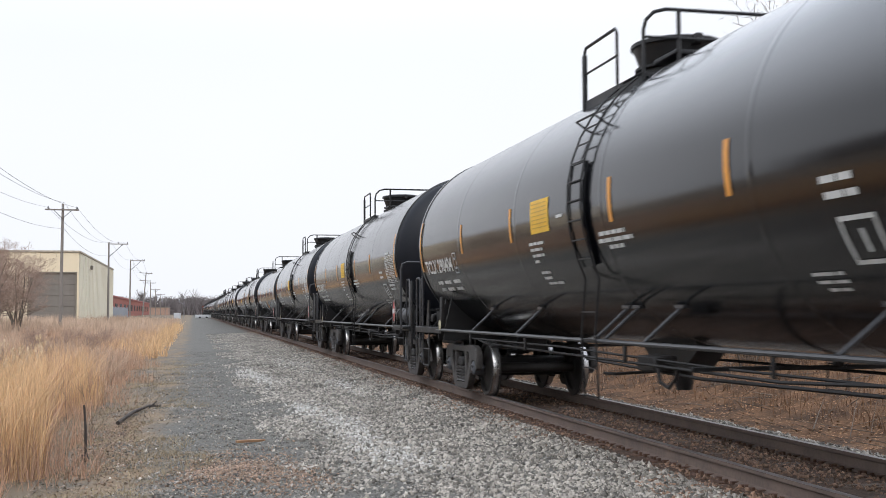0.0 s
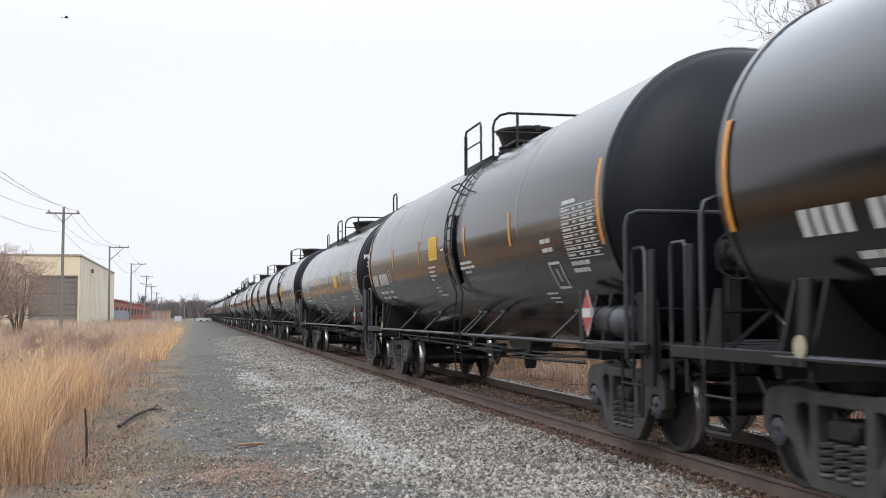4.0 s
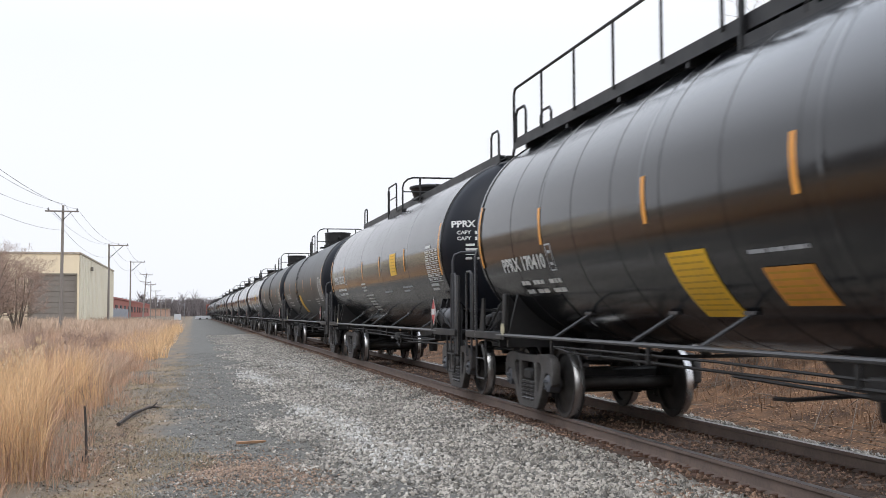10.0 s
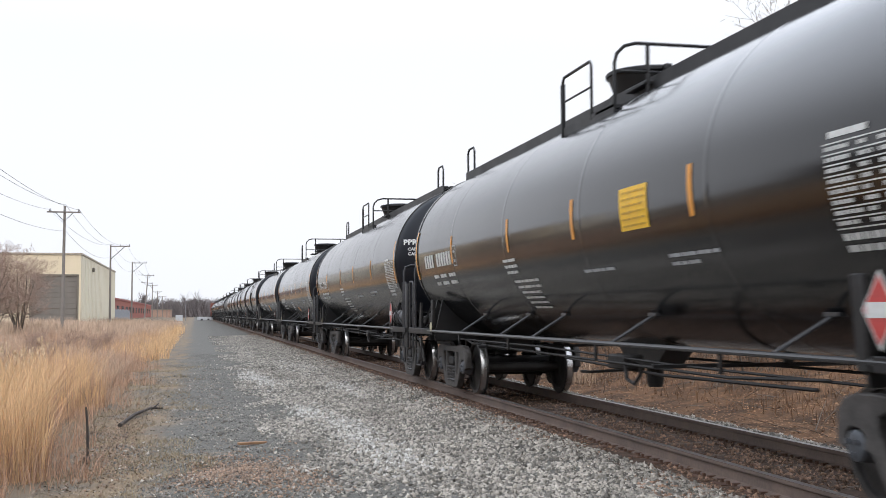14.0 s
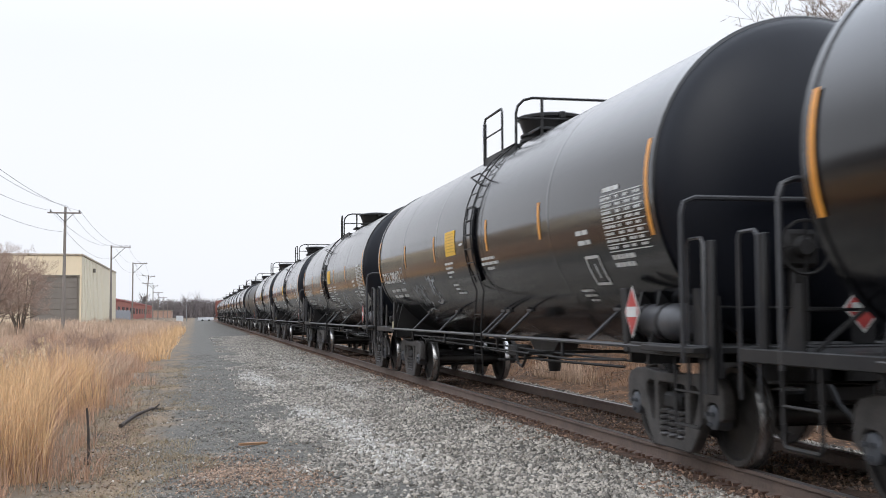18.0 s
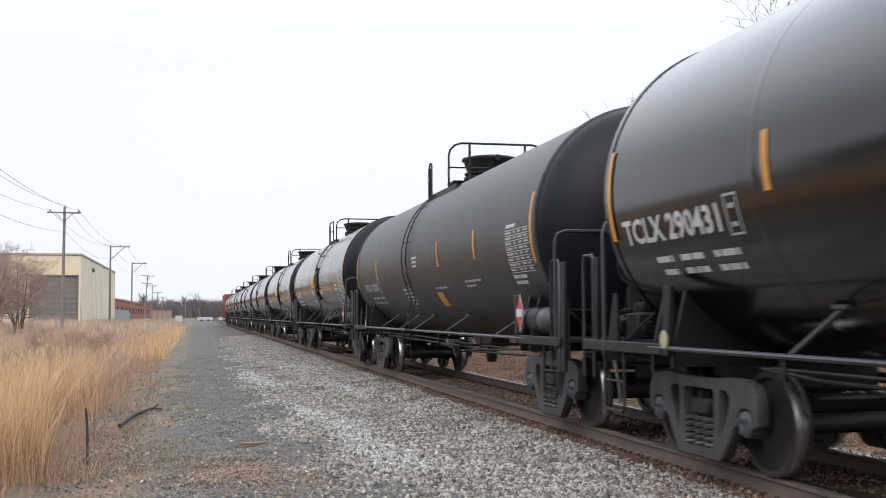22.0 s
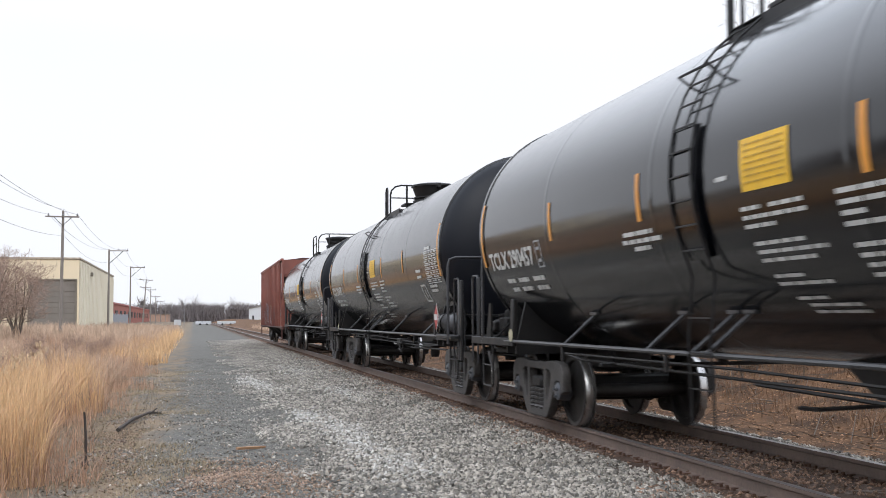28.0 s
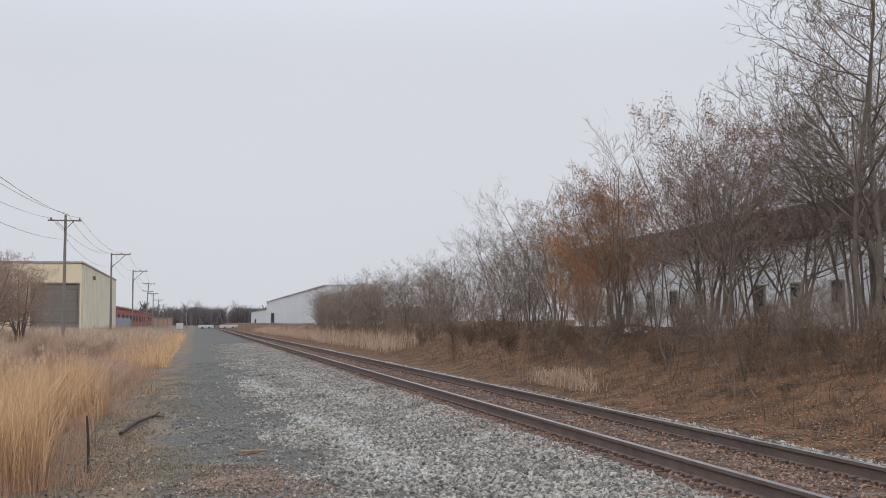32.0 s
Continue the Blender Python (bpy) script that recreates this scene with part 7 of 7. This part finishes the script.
def panel_wall(parent, name, p0, p1, z0, z1, mat, pitch=1.0, rib=0.06, thick=0.25, gap=None):
    """A wall of upright metal panels from p0 to p1, with ribs; gap: (from, to, top) along the wall."""
    a, b = Vector((*p0, 0)), Vector((*p1, 0))
    d = (b - a).normalized()
    nrm = Vector((d.y, -d.x, 0))
    ln = (b - a).length
    m = Matrix(((d.x, nrm.x, 0, a.x), (d.y, nrm.y, 0, a.y), (0, 0, 1, 0), (0, 0, 0, 1)))
    sh = Shape()
    if gap:
        sh.box(0, gap[0], -thick, 0, z0, z1, m=m).box(gap[1], ln, -thick, 0, z0, z1, m=m).box(gap[0], gap[1], -thick, 0, gap[2], z1, m=m)
    else:
        sh.box(0, ln, -thick, 0, z0, z1, m=m)
    ob = part(name, sh, mat, parent, smooth=0)
    n = int(ln / pitch)
    for k in range(min(n, 60)):
        u = (k + 0.5) * ln / min(n, 60)
        zz = z0
        if gap and gap[0] - 0.05 < u < gap[1] + 0.05:
            zz = gap[2] + 0.1
        part("wall_rib", Shape().box(u - rib / 2, u + rib / 2, 0, 0.04, zz, z1, m=m), mat, ob, smooth=0)
    return ob, m, ln


shop = thing("workshop", "beige metal workshop with a large closed overhead door", "building")
SX, SY0, SY1, SB, ST = -12.85, 133, 188, 0.2, 8.3
front, fm, fl = panel_wall(shop, "front_wall", (-44, SY0), (SX, SY0), SB, ST, BEIGE, 1.0, 0.08, gap=(25.75, 30.75, 5.92))
part("side_wall", Shape().box(SX - 0.3, SX, SY0 + 0.02, SY1, SB, ST), CREAM, shop, smooth=0)
for k in range(28):
    part("side_rib", Shape().box(SX, SX + 0.05, SY0 + 1 + k * 2.0, SY0 + 1.1 + k * 2.0, SB, ST - 0.2), CREAM, shop)
part("roof", Shape().box(-44.2, SX + 0.12, SY0 - 0.12, SY1 + 0.1, ST, ST + 0.25, 0.04), material("tan_roof_edge", (0.42, 0.36, 0.28), 0.6), shop)
part("back_wall", Shape().box(-44, SX - 0.3, SY1 - 0.3, SY1 - 0.02, SB, ST), CREAM, shop)
door = part("overhead_door", Shape().box(-18.25, -13.25, SY0 + 0.12, SY0 + 0.2, SB, 5.92), DOORGREY, shop, "closed grey-brown overhead door")
for k in range(9):
    part("door_panel", Shape().box(-18.2, -13.3, SY0 + 0.08, SY0 + 0.12, SB + 0.03 + k * 0.63, SB + 0.63 + k * 0.63, 0.02), DOORGREY, door)
for x0, x1, z0, z1 in ((-18.42, -18.25, SB, 6.0), (-13.25, -13.08, SB, 6.0), (-18.42, -13.08, 5.92, 6.08)):
    part("door_frame", Shape().box(x0, x1, SY0 - 0.06, SY0 + 0.02, z0, z1), TRIM, shop)
part("wall_lamp", Shape().box(SX, SX + 0.3, 147.0, 147.8, 6.9, 7.4, 0.05), TRIM, shop)
part("foundation", Shape().box(-44.05, SX + 0.06, SY0 - 0.1, SY1, -0.6, SB + 0.15), material("pale_concrete", (0.4, 0.38, 0.35), 0.9, 0, (0.3, 0.28, 0.26), 1, 0.8, 0.1), shop)

brick = thing("brick_building", "long low red brick building with dark windows", "building")
part("wall", Shape().box(-60, -17.0, 249, 452, 0.2, 4.75), BRICKRED, brick)
part("roof", Shape().box(-60.2, -16.8, 248.7, 452.3, 4.75, 5.1), material("red_roof_edge", (0.35, 0.09, 0.075), 0.6), brick)
for k in range(12):
    part("window", Shape().box(-17.0, -16.9, 256 + k * 16, 263 + k * 16, 1.8, 3.4), GLASS, brick)
part("front_window", Shape().box(-17.9, -17.15, 248.85, 249, 1.8, 3.6), GLASS, brick, "dark window under a white hood")
part("window_hood", Shape().box(-18.0, -17.05, 248.6, 249, 3.6, 3.8, 0.03), WHITEWALL, brick)
fence = thing("slatted_fence", "grey metal slatted fence beside the brick building", "fence")
for k in range(40):
    part("fence_panel", Shape().box(-14.3, -14.2, 192 + k * 1.6, 193.5 + k * 1.6, 0.0, 2.2 + 0.15 * (k % 3)), TIN, fence)
lowb = thing("low_shed", "distant low tan flat-roofed shed", "building")
part("wall", Shape().box(-34, -10.3, 480, 520, 0, 3.3), material("tan_wall", (0.42, 0.27, 0.2), 0.8), lowb)
part("roof", Shape().box(-34.3, -10.0, 479.7, 520, 3.3, 3.6), TRIM, lowb)

# long white works behind the trees
hall = thing("white_works_hall", "long white metal works hall behind the trees", "building")
hw, hm, hl = panel_wall(hall, "wall", (24.6, 397), (24.6, 215), 0.0, 8.4, WHITEWALL, 4.0, 0.12)
part("end_wall", Shape().box(24.9, 36, 396.7, 397, 0, 8.4), WHITEWALL, hall)
part("near_end_wall", Shape().box(24.9, 36, 215, 215.3, 0, 8.4), WHITEWALL, hall)
part("roof", Shape().box(24.3, 36, 214.8, 397.2, 8.4, 8.7, 0.05), WHITEWALL, hall)
# a dark slab on the wall stands for the doorway's shaded inside
part("door", Shape().box(24.5, 24.62, 358, 372, 0, 4.3), GLASS, hall, "dark panel standing for the shaded inside of an open doorway")
part("roof_vent", Shape().box(30, 33, 340, 346, 8.7, 9.9, 0.1), TRIM, hall)
annex = thing("white_annex", "low white metal annex of the works", "building")
part("wall", Shape().box(24.6, 60, 398, 510, 0, 5.8), WHITEWALL, annex)
part("roof", Shape().box(24.4, 60, 397.8, 510.2, 5.8, 6.1), TRIM, annex)
part("door", Shape().box(24.5, 24.62, 466, 478, 0, 2.6), GLASS, annex)

near = thing("white_factory", "white factory wall with a deep brown roof edge and small windows", "building")
wall, wm, wlen = panel_wall(near, "wall", (24.6, 70), (24.6, 10), 0.0, 4.8, WHITEWALL, 2.0, 0.08)
part("roof_band", Shape().box(24.2, 24.5, 9.5, 70.5, 4.72, 6.08, 0.04), ROOFBROWN, near, "deep brown sheet-metal roof edge")
part("roof", Shape().box(24.45, 60, 9.5, 70.5, 5.75, 5.95), ROOFBROWN, near)
for k in range(30):
    part("band_rib", Shape().box(24.15, 24.2, 10 + k * 2.0, 10.1 + k * 2.0, 4.72, 6.08), ROOFBROWN, near)
part("end_wall", Shape().box(24.9, 60, 69.7, 70, 0, 5.75), WHITEWALL, near)
for k in range(15):
    y0 = 20.1 + k * 3.05
    w_ = part("window", Shape().box(24.52, 24.6, y0, y0 + 0.75, 1.72, 2.85), GLASS, near)
    part("window_frame", Shape().box(24.50, 24.56, y0 - 0.06, y0, 1.66, 2.92).box(24.50, 24.56, y0 + 0.75, y0 + 0.81, 1.66, 2.92).box(24.50, 24.56, y0 - 0.06, y0 + 0.81, 2.85, 2.92).box(24.48, 24.57, y0 - 0.08, y0 + 0.83, 1.62, 1.72), TRIM, w_)


def pole(x, y, tall, arms, lean=0.0, one_sided=False):
    ob = thing("utility_pole", "weathered wooden utility pole with crossarm" if not one_sided else "weathered wooden utility pole with a braced side arm", "utility pole", "utility poles along the line", at=pose(x, y, 0.0, 0, lean, 0))
    part("shaft", Shape().tube([(0, 0, -0.5), (0, 0, tall * 0.5), (0, 0, tall)], 0.16, 9, r2=0.10), POLEWOOD, ob)
    for z, w_ in arms:
        x0, x1 = (0.0, w_) if one_sided else (-w_ / 2, w_ / 2)
        part("crossarm", Shape().box(x0 - 0.1, x1, -0.19, -0.09, z - 0.06, z + 0.06, 0.01), POLEWOOD, ob)
        if one_sided:
            part("arm_brace", Shape().tube([(x1 * 0.75, -0.14, z), (0.0, -0.14, z - 1.7)], 0.04, 5), GRIME, ob)
        else:
            for s in (-1, 1):
                part("arm_brace", Shape().tube([(s * w_ * 0.27, -0.2, z - 0.05), (0, -0.2, z - 0.75)], 0.025, 5), GRIME, ob)
        for u in ((x0 + 0.15, x1 - 0.15, (x0 + x1) / 2) if not one_sided else (x1 - 0.1, x1 * 0.5)):
            part("insulator", Shape().lathe([(z + 0.05, 0.03), (z + 0.1, 0.07), (z + 0.16, 0.075), (z + 0.2, 0.04), (z + 0.26, 0.05), (z + 0.3, 0.0)], 8, "z", (u, -0.14, 0)), GALV, ob)
    return ob


POLES = ((-10.6, 95, 10.35, ((9.85, 2.55),), 0.4, False), (-10.6, 146.7, 10.35, ((10.15, 2.4),), 0, True), (-10.6, 196, 10.45, ((10.25, 2.4),), 0.2, True), (-10.8, 249, 10.2, ((9.95, 2.7), (8.3, 2.3)), 4.0, False),
         (-10.6, 289, 9.0, ((8.8, 2.6),), 0, False), (-10.6, 328, 8.1, ((7.9, 2.6),), 0, False), (-10.6, 379, 7.5, ((7.3, 2.6),), 0, False), (-10.6, 440, 6.9, ((6.7, 2.5),), 0, False))
for q in POLES:
    pole(*q)


def wire(a, b, sag):
    a, b = Vector(a), Vector(b)
    pts = [a.lerp(b, k / 14) - Vector((0, 0, sag * 4 * (k / 14) * (1 - k / 14))) for k in range(15)]
    ob = thing("overhead_wire", "thin sagging overhead wire between poles", "wire", "overhead wires")
    part("cable", Shape().tube(pts, 0.012, 4), WIRE, ob)


for u, z in ((-1.15, 10.05), (1.15, 10.05), (0.1, 10.45), (0.1, 8.3)):
    v = max(u, 0.15) * 1.7
    wire((-10.52 + u, 95, z), (-10.75 + u, 45, z - 1.2), 0.6)
    wire((-10.52 + u, 95, z), (-10.55 + v, 146.7, 10.4 if z > 9 else 8.9), 1.0)
    wire((-10.55 + v, 146.7, 10.4 if z > 9 else 8.9), (-10.5 + v, 196, 10.5 if z > 9 else 9.0), 0.9)
    wire((-10.5 + v, 196, 10.5 if z > 9 else 9.0), (-10.6 + u, 249, 10.1 if z > 9 else 8.5), 0.8)

# ---- small things ----
STICK = material("split_board", (0.36, 0.20, 0.10), 0.85, 0, (0.22, 0.12, 0.07), 6, 0.8, 0.3, 40, stretch=(1, 6, 6))
DARKWOOD = material("rotten_wood", (0.06, 0.048, 0.042), 0.95, 0, (0.03, 0.025, 0.022), 8, 0.8, 0.5)


def gz(x, y):
    return float(ground_z(np.array(x), np.array(y)))


board = thing("broken_board", "short broken reddish board lying on the gravel", "board", at=pose(0.74, 14.9, gz(0.74, 14.9) + 0.02, 0, 3, 38))
part("plank", Shape().prism([(-0.24, -0.035), (0.20, -0.045), (0.27, -0.01), (0.24, 0.04), (-0.20, 0.045)], 0.03, Matrix.Identity(4)), STICK, board)
branch = thing("fallen_branch", "dark fallen branch at the path edge", "branch")
part("limb", Shape().tube([(-1.15, 18.3, gz(-1.15, 18.3) + 0.04), (-0.95, 19.0, gz(-0.95, 19) + 0.07), (-0.72, 19.7, gz(-0.72, 19.7) + 0.06), (-0.55, 20.2, gz(-0.55, 20.2) + 0.03)], 0.035, 6, r2=0.015).tube([(-0.72, 19.7, -0.22), (-0.6, 19.8, -0.12)], 0.012, 5), DARKWOOD, branch)
stake = thing("broken_stake", "dark broken wooden stake standing in the soil", "stake")
part("post", Shape().tube([(-1.27, 14.3, gz(-1.27, 14.3) - 0.1), (-1.28, 14.3, 0.0), (-1.30, 14.3, 0.28)], 0.02, 6, r2=0.014), DARKWOOD, stake)
part("knob", Shape().box(-1.33, -1.24, 14.26, 14.34, gz(-1.27, 14.3), gz(-1.27, 14.3) + 0.1, 0.02), DARKWOOD, stake)
PALE = material("white_vehicle_paint", (0.5, 0.51, 0.52), 0.4, 0, (0.4, 0.41, 0.42), 1, 0.8)
for x, y, ln in ((2.6, 300, 2.9), (8.6, 300, 3.6)):
    tl = thing("box_trailer", "distant white box trailer parked by the crossing", "trailer", "parked trailers", at=pose(x, y, 0))
    part("box", Shape().box(-ln / 2 - 0.6, ln / 2 + 0.6, -1.2, 1.2, -0.1, 0.7, 0.05), PALE, tl)
    for s in (-1, 1):
        part("wheel", Shape().lathe([(-0.12, 0.0), (-0.12, 0.3), (0.12, 0.3), (0.12, 0.0)], 12, "y", (s * ln * 0.3, -1.1, -0.1)), GRIME, tl)
signal = thing("crossing_signal", "distant crossing signal mast with a pale equipment box", "signal", at=pose(-3.0, 300, 0))
part("mast", Shape().tube([(0.6, 0, -0.3), (0.6, 0, 4.2)], 0.09, 8), GALV, signal)
part("arm", Shape().tube([(0.6, 0, 3.4), (-0.9, 0, 4.4)], 0.06, 6), GALV, signal)
part("equipment_box", Shape().box(-2.0, -0.2, -0.6, 0.6, -0.3, 1.2, 0.05), PALE, signal)

# a crumpled white sheet on the bank
sheet = thing("plastic_sheet", "crumpled white plastic sheet lying on the bank", "rubbish", at=pose(14.6, 36.4, gz(14.6, 36.4), 0, 0, 25))
qr = random.Random(3)
sg = [(-1.0 + 0.2 * i, -0.5 + 0.2 * j, max(0.0, 0.34 * (1 - abs(j - 2.5) / 3.2) * qr.uniform(0.4, 1.2))) for j in range(6) for i in range(11)]
part("sheeting", Shape().put(sg + [(a, b, -0.05) for a, b, c in sg], [(j * 11 + i, j * 11 + i + 1, j * 11 + i + 12, j * 11 + i + 11) for j in range(5) for i in range(10)]), material("white_sheeting", (0.7, 0.71, 0.73), 0.4, 0, (0.55, 0.56, 0.58), 3, 0.9), sheet, smooth=0)

# ---- a bird crossing the sky ----
FEATHER = material("dark_feathers", (0.05, 0.048, 0.045), 0.8, 0, (0.03, 0.03, 0.03), 20, 0.8)
bird = thing("bird", "small dark bird flying across the sky", "bird")
part("body", Shape().lathe([(-0.12, 0.001), (-0.09, 0.02), (0.0, 0.04), (0.07, 0.03), (0.1, 0.018), (0.13, 0.001)], 10, "x"), FEATHER, bird)
for s in (-1, 1):
    part("wing", Shape().put([(0.07, 0.03 * s, 0.03), (0.07, 0.12 * s, 0.06), (0.0, 0.22 * s, 0.06), (-0.04, 0.12 * s, 0.05), (-0.07, 0.03 * s, 0.02), (0.07, 0.03 * s, 0.02), (-0.07, 0.03 * s, 0.01)], [(0, 1, 3, 4), (1, 2, 3), (0, 4, 6, 5)]), FEATHER, bird)
part("tail", Shape().put([(-0.14, -0.02, 0.0), (-0.26, -0.05, 0.0), (-0.26, 0.05, 0.0), (-0.14, 0.02, 0.0)], [(0, 1, 2, 3)]), FEATHER, bird)

# ---- ties and their plates, last ----
tie_me = {}
for k in range(4):
    r = random.Random(k)
    sh = Shape().box(-1.3, 1.3, -0.115, 0.115, -0.175, 0.0, 0.018)
    for _ in range(5):
        x0, y0 = r.uniform(-1.2, 0.8), r.uniform(-0.09, 0.09)
        sh.box(x0, x0 + r.uniform(0.2, 0.5), y0 - 0.006, y0 + 0.006, -0.01, 0.004)
    tie_me[k] = sh.mesh("tie", TIE, smooth=0)
tr2 = random.Random(9)
late = Shape()
for k in range(70):
    y = 3.503 - 0.497 * k
    late.box(XC - 1.3, XC + 1.3, y - 0.115, y + 0.115, -0.35, -0.176)
for k in range(560):
    y = 4.0 + 0.497 * k
    if k < 290:
        part("tie", tie_me[k % 4], None, track, at=pose(XC + tr2.uniform(-0.05, 0.05), y + tr2.uniform(-0.03, 0.03), -0.176 + tr2.uniform(-0.008, 0.006), 0, 0, tr2.uniform(-1.2, 1.2)))
    else:
        late.box(XC - 1.3, XC + 1.3, y - 0.115, y + 0.115, -0.35, -0.176)
tagged(part("far_ties", late, TIE, track, smooth=0), kind="stuff")
gear = Shape()
for k in range(400):
    y = 4.0 + 0.497 * k
    for s in (-1, 1):
        x = XC + s * RAIL
        gear.box(x - 0.19, x + 0.19, y - 0.095, y + 0.095, -0.182, -0.166)
        for d in (-0.1, 0.1):
            for e in (-0.06, 0.06):
                gear.box(x + d - 0.014, x + d + 0.014, y + e - 0.014, y + e + 0.014, -0.17, -0.135)
        for e in (-0.15, 0.15):
            gear.box(x - 0.10, x + 0.10, y + e - 0.02, y + e + 0.02, -0.20, -0.145)
tagged(part("tie_plates", gear, PLATE, track, "rusty tie plates, spikes and rail anchors", smooth=0), kind="stuff")


def motions():
    """The train rolls towards the camera and past it; every wheel set turns with it."""
    times = [k * 1.0 for k in range(33)]
    for car, place in [(c[0], c[4]) for c in cars] + [(hopper, HOPPER_Y)]:
        walk(car, [(t, pose(XC, place - run(t), 0)) for t in times])
    spins = [(k / FPS, math.degrees(run(k / FPS) / WHEEL_R)) for k in range(32 * FPS + 1)]
    turning = {}
    for car in [c[0] for c in cars] + [hopper]:
        for ob in car.children_recursive:
            if ob.name.startswith("wheelset"):
                at = ob.location.copy()
                key = tuple(round(q, 3) for q in at)
                if key not in turning:
                    walk(ob, [(t, pose(at.x, at.y, at.z, a)) for t, a in spins])
                    turning[key] = ob.animation_data
                else:
                    # the same turning, keyed once and shared by every wheel set at that place in its truck
                    ob.rotation_mode = "QUATERNION"
                    keys = ob.animation_data_create()
                    keys.action, keys.action_slot = turning[key].action, turning[key].action_slot
    walk(bird, [(t, pose(x, 60, z)) for t, x, z in (
        (0.0, -36.0, 17.0), (5.5, 3.68, 17.15), (6.0, 7.07, 17.41), (6.5, 10.68, 17.0), (7.0, 14.38, 16.5), (7.5, 18.62, 15.85),
        (8.0, 23.03, 16.17), (8.5, 27.5, 16.89), (32.0, 212.0, 20.0))])


motions()
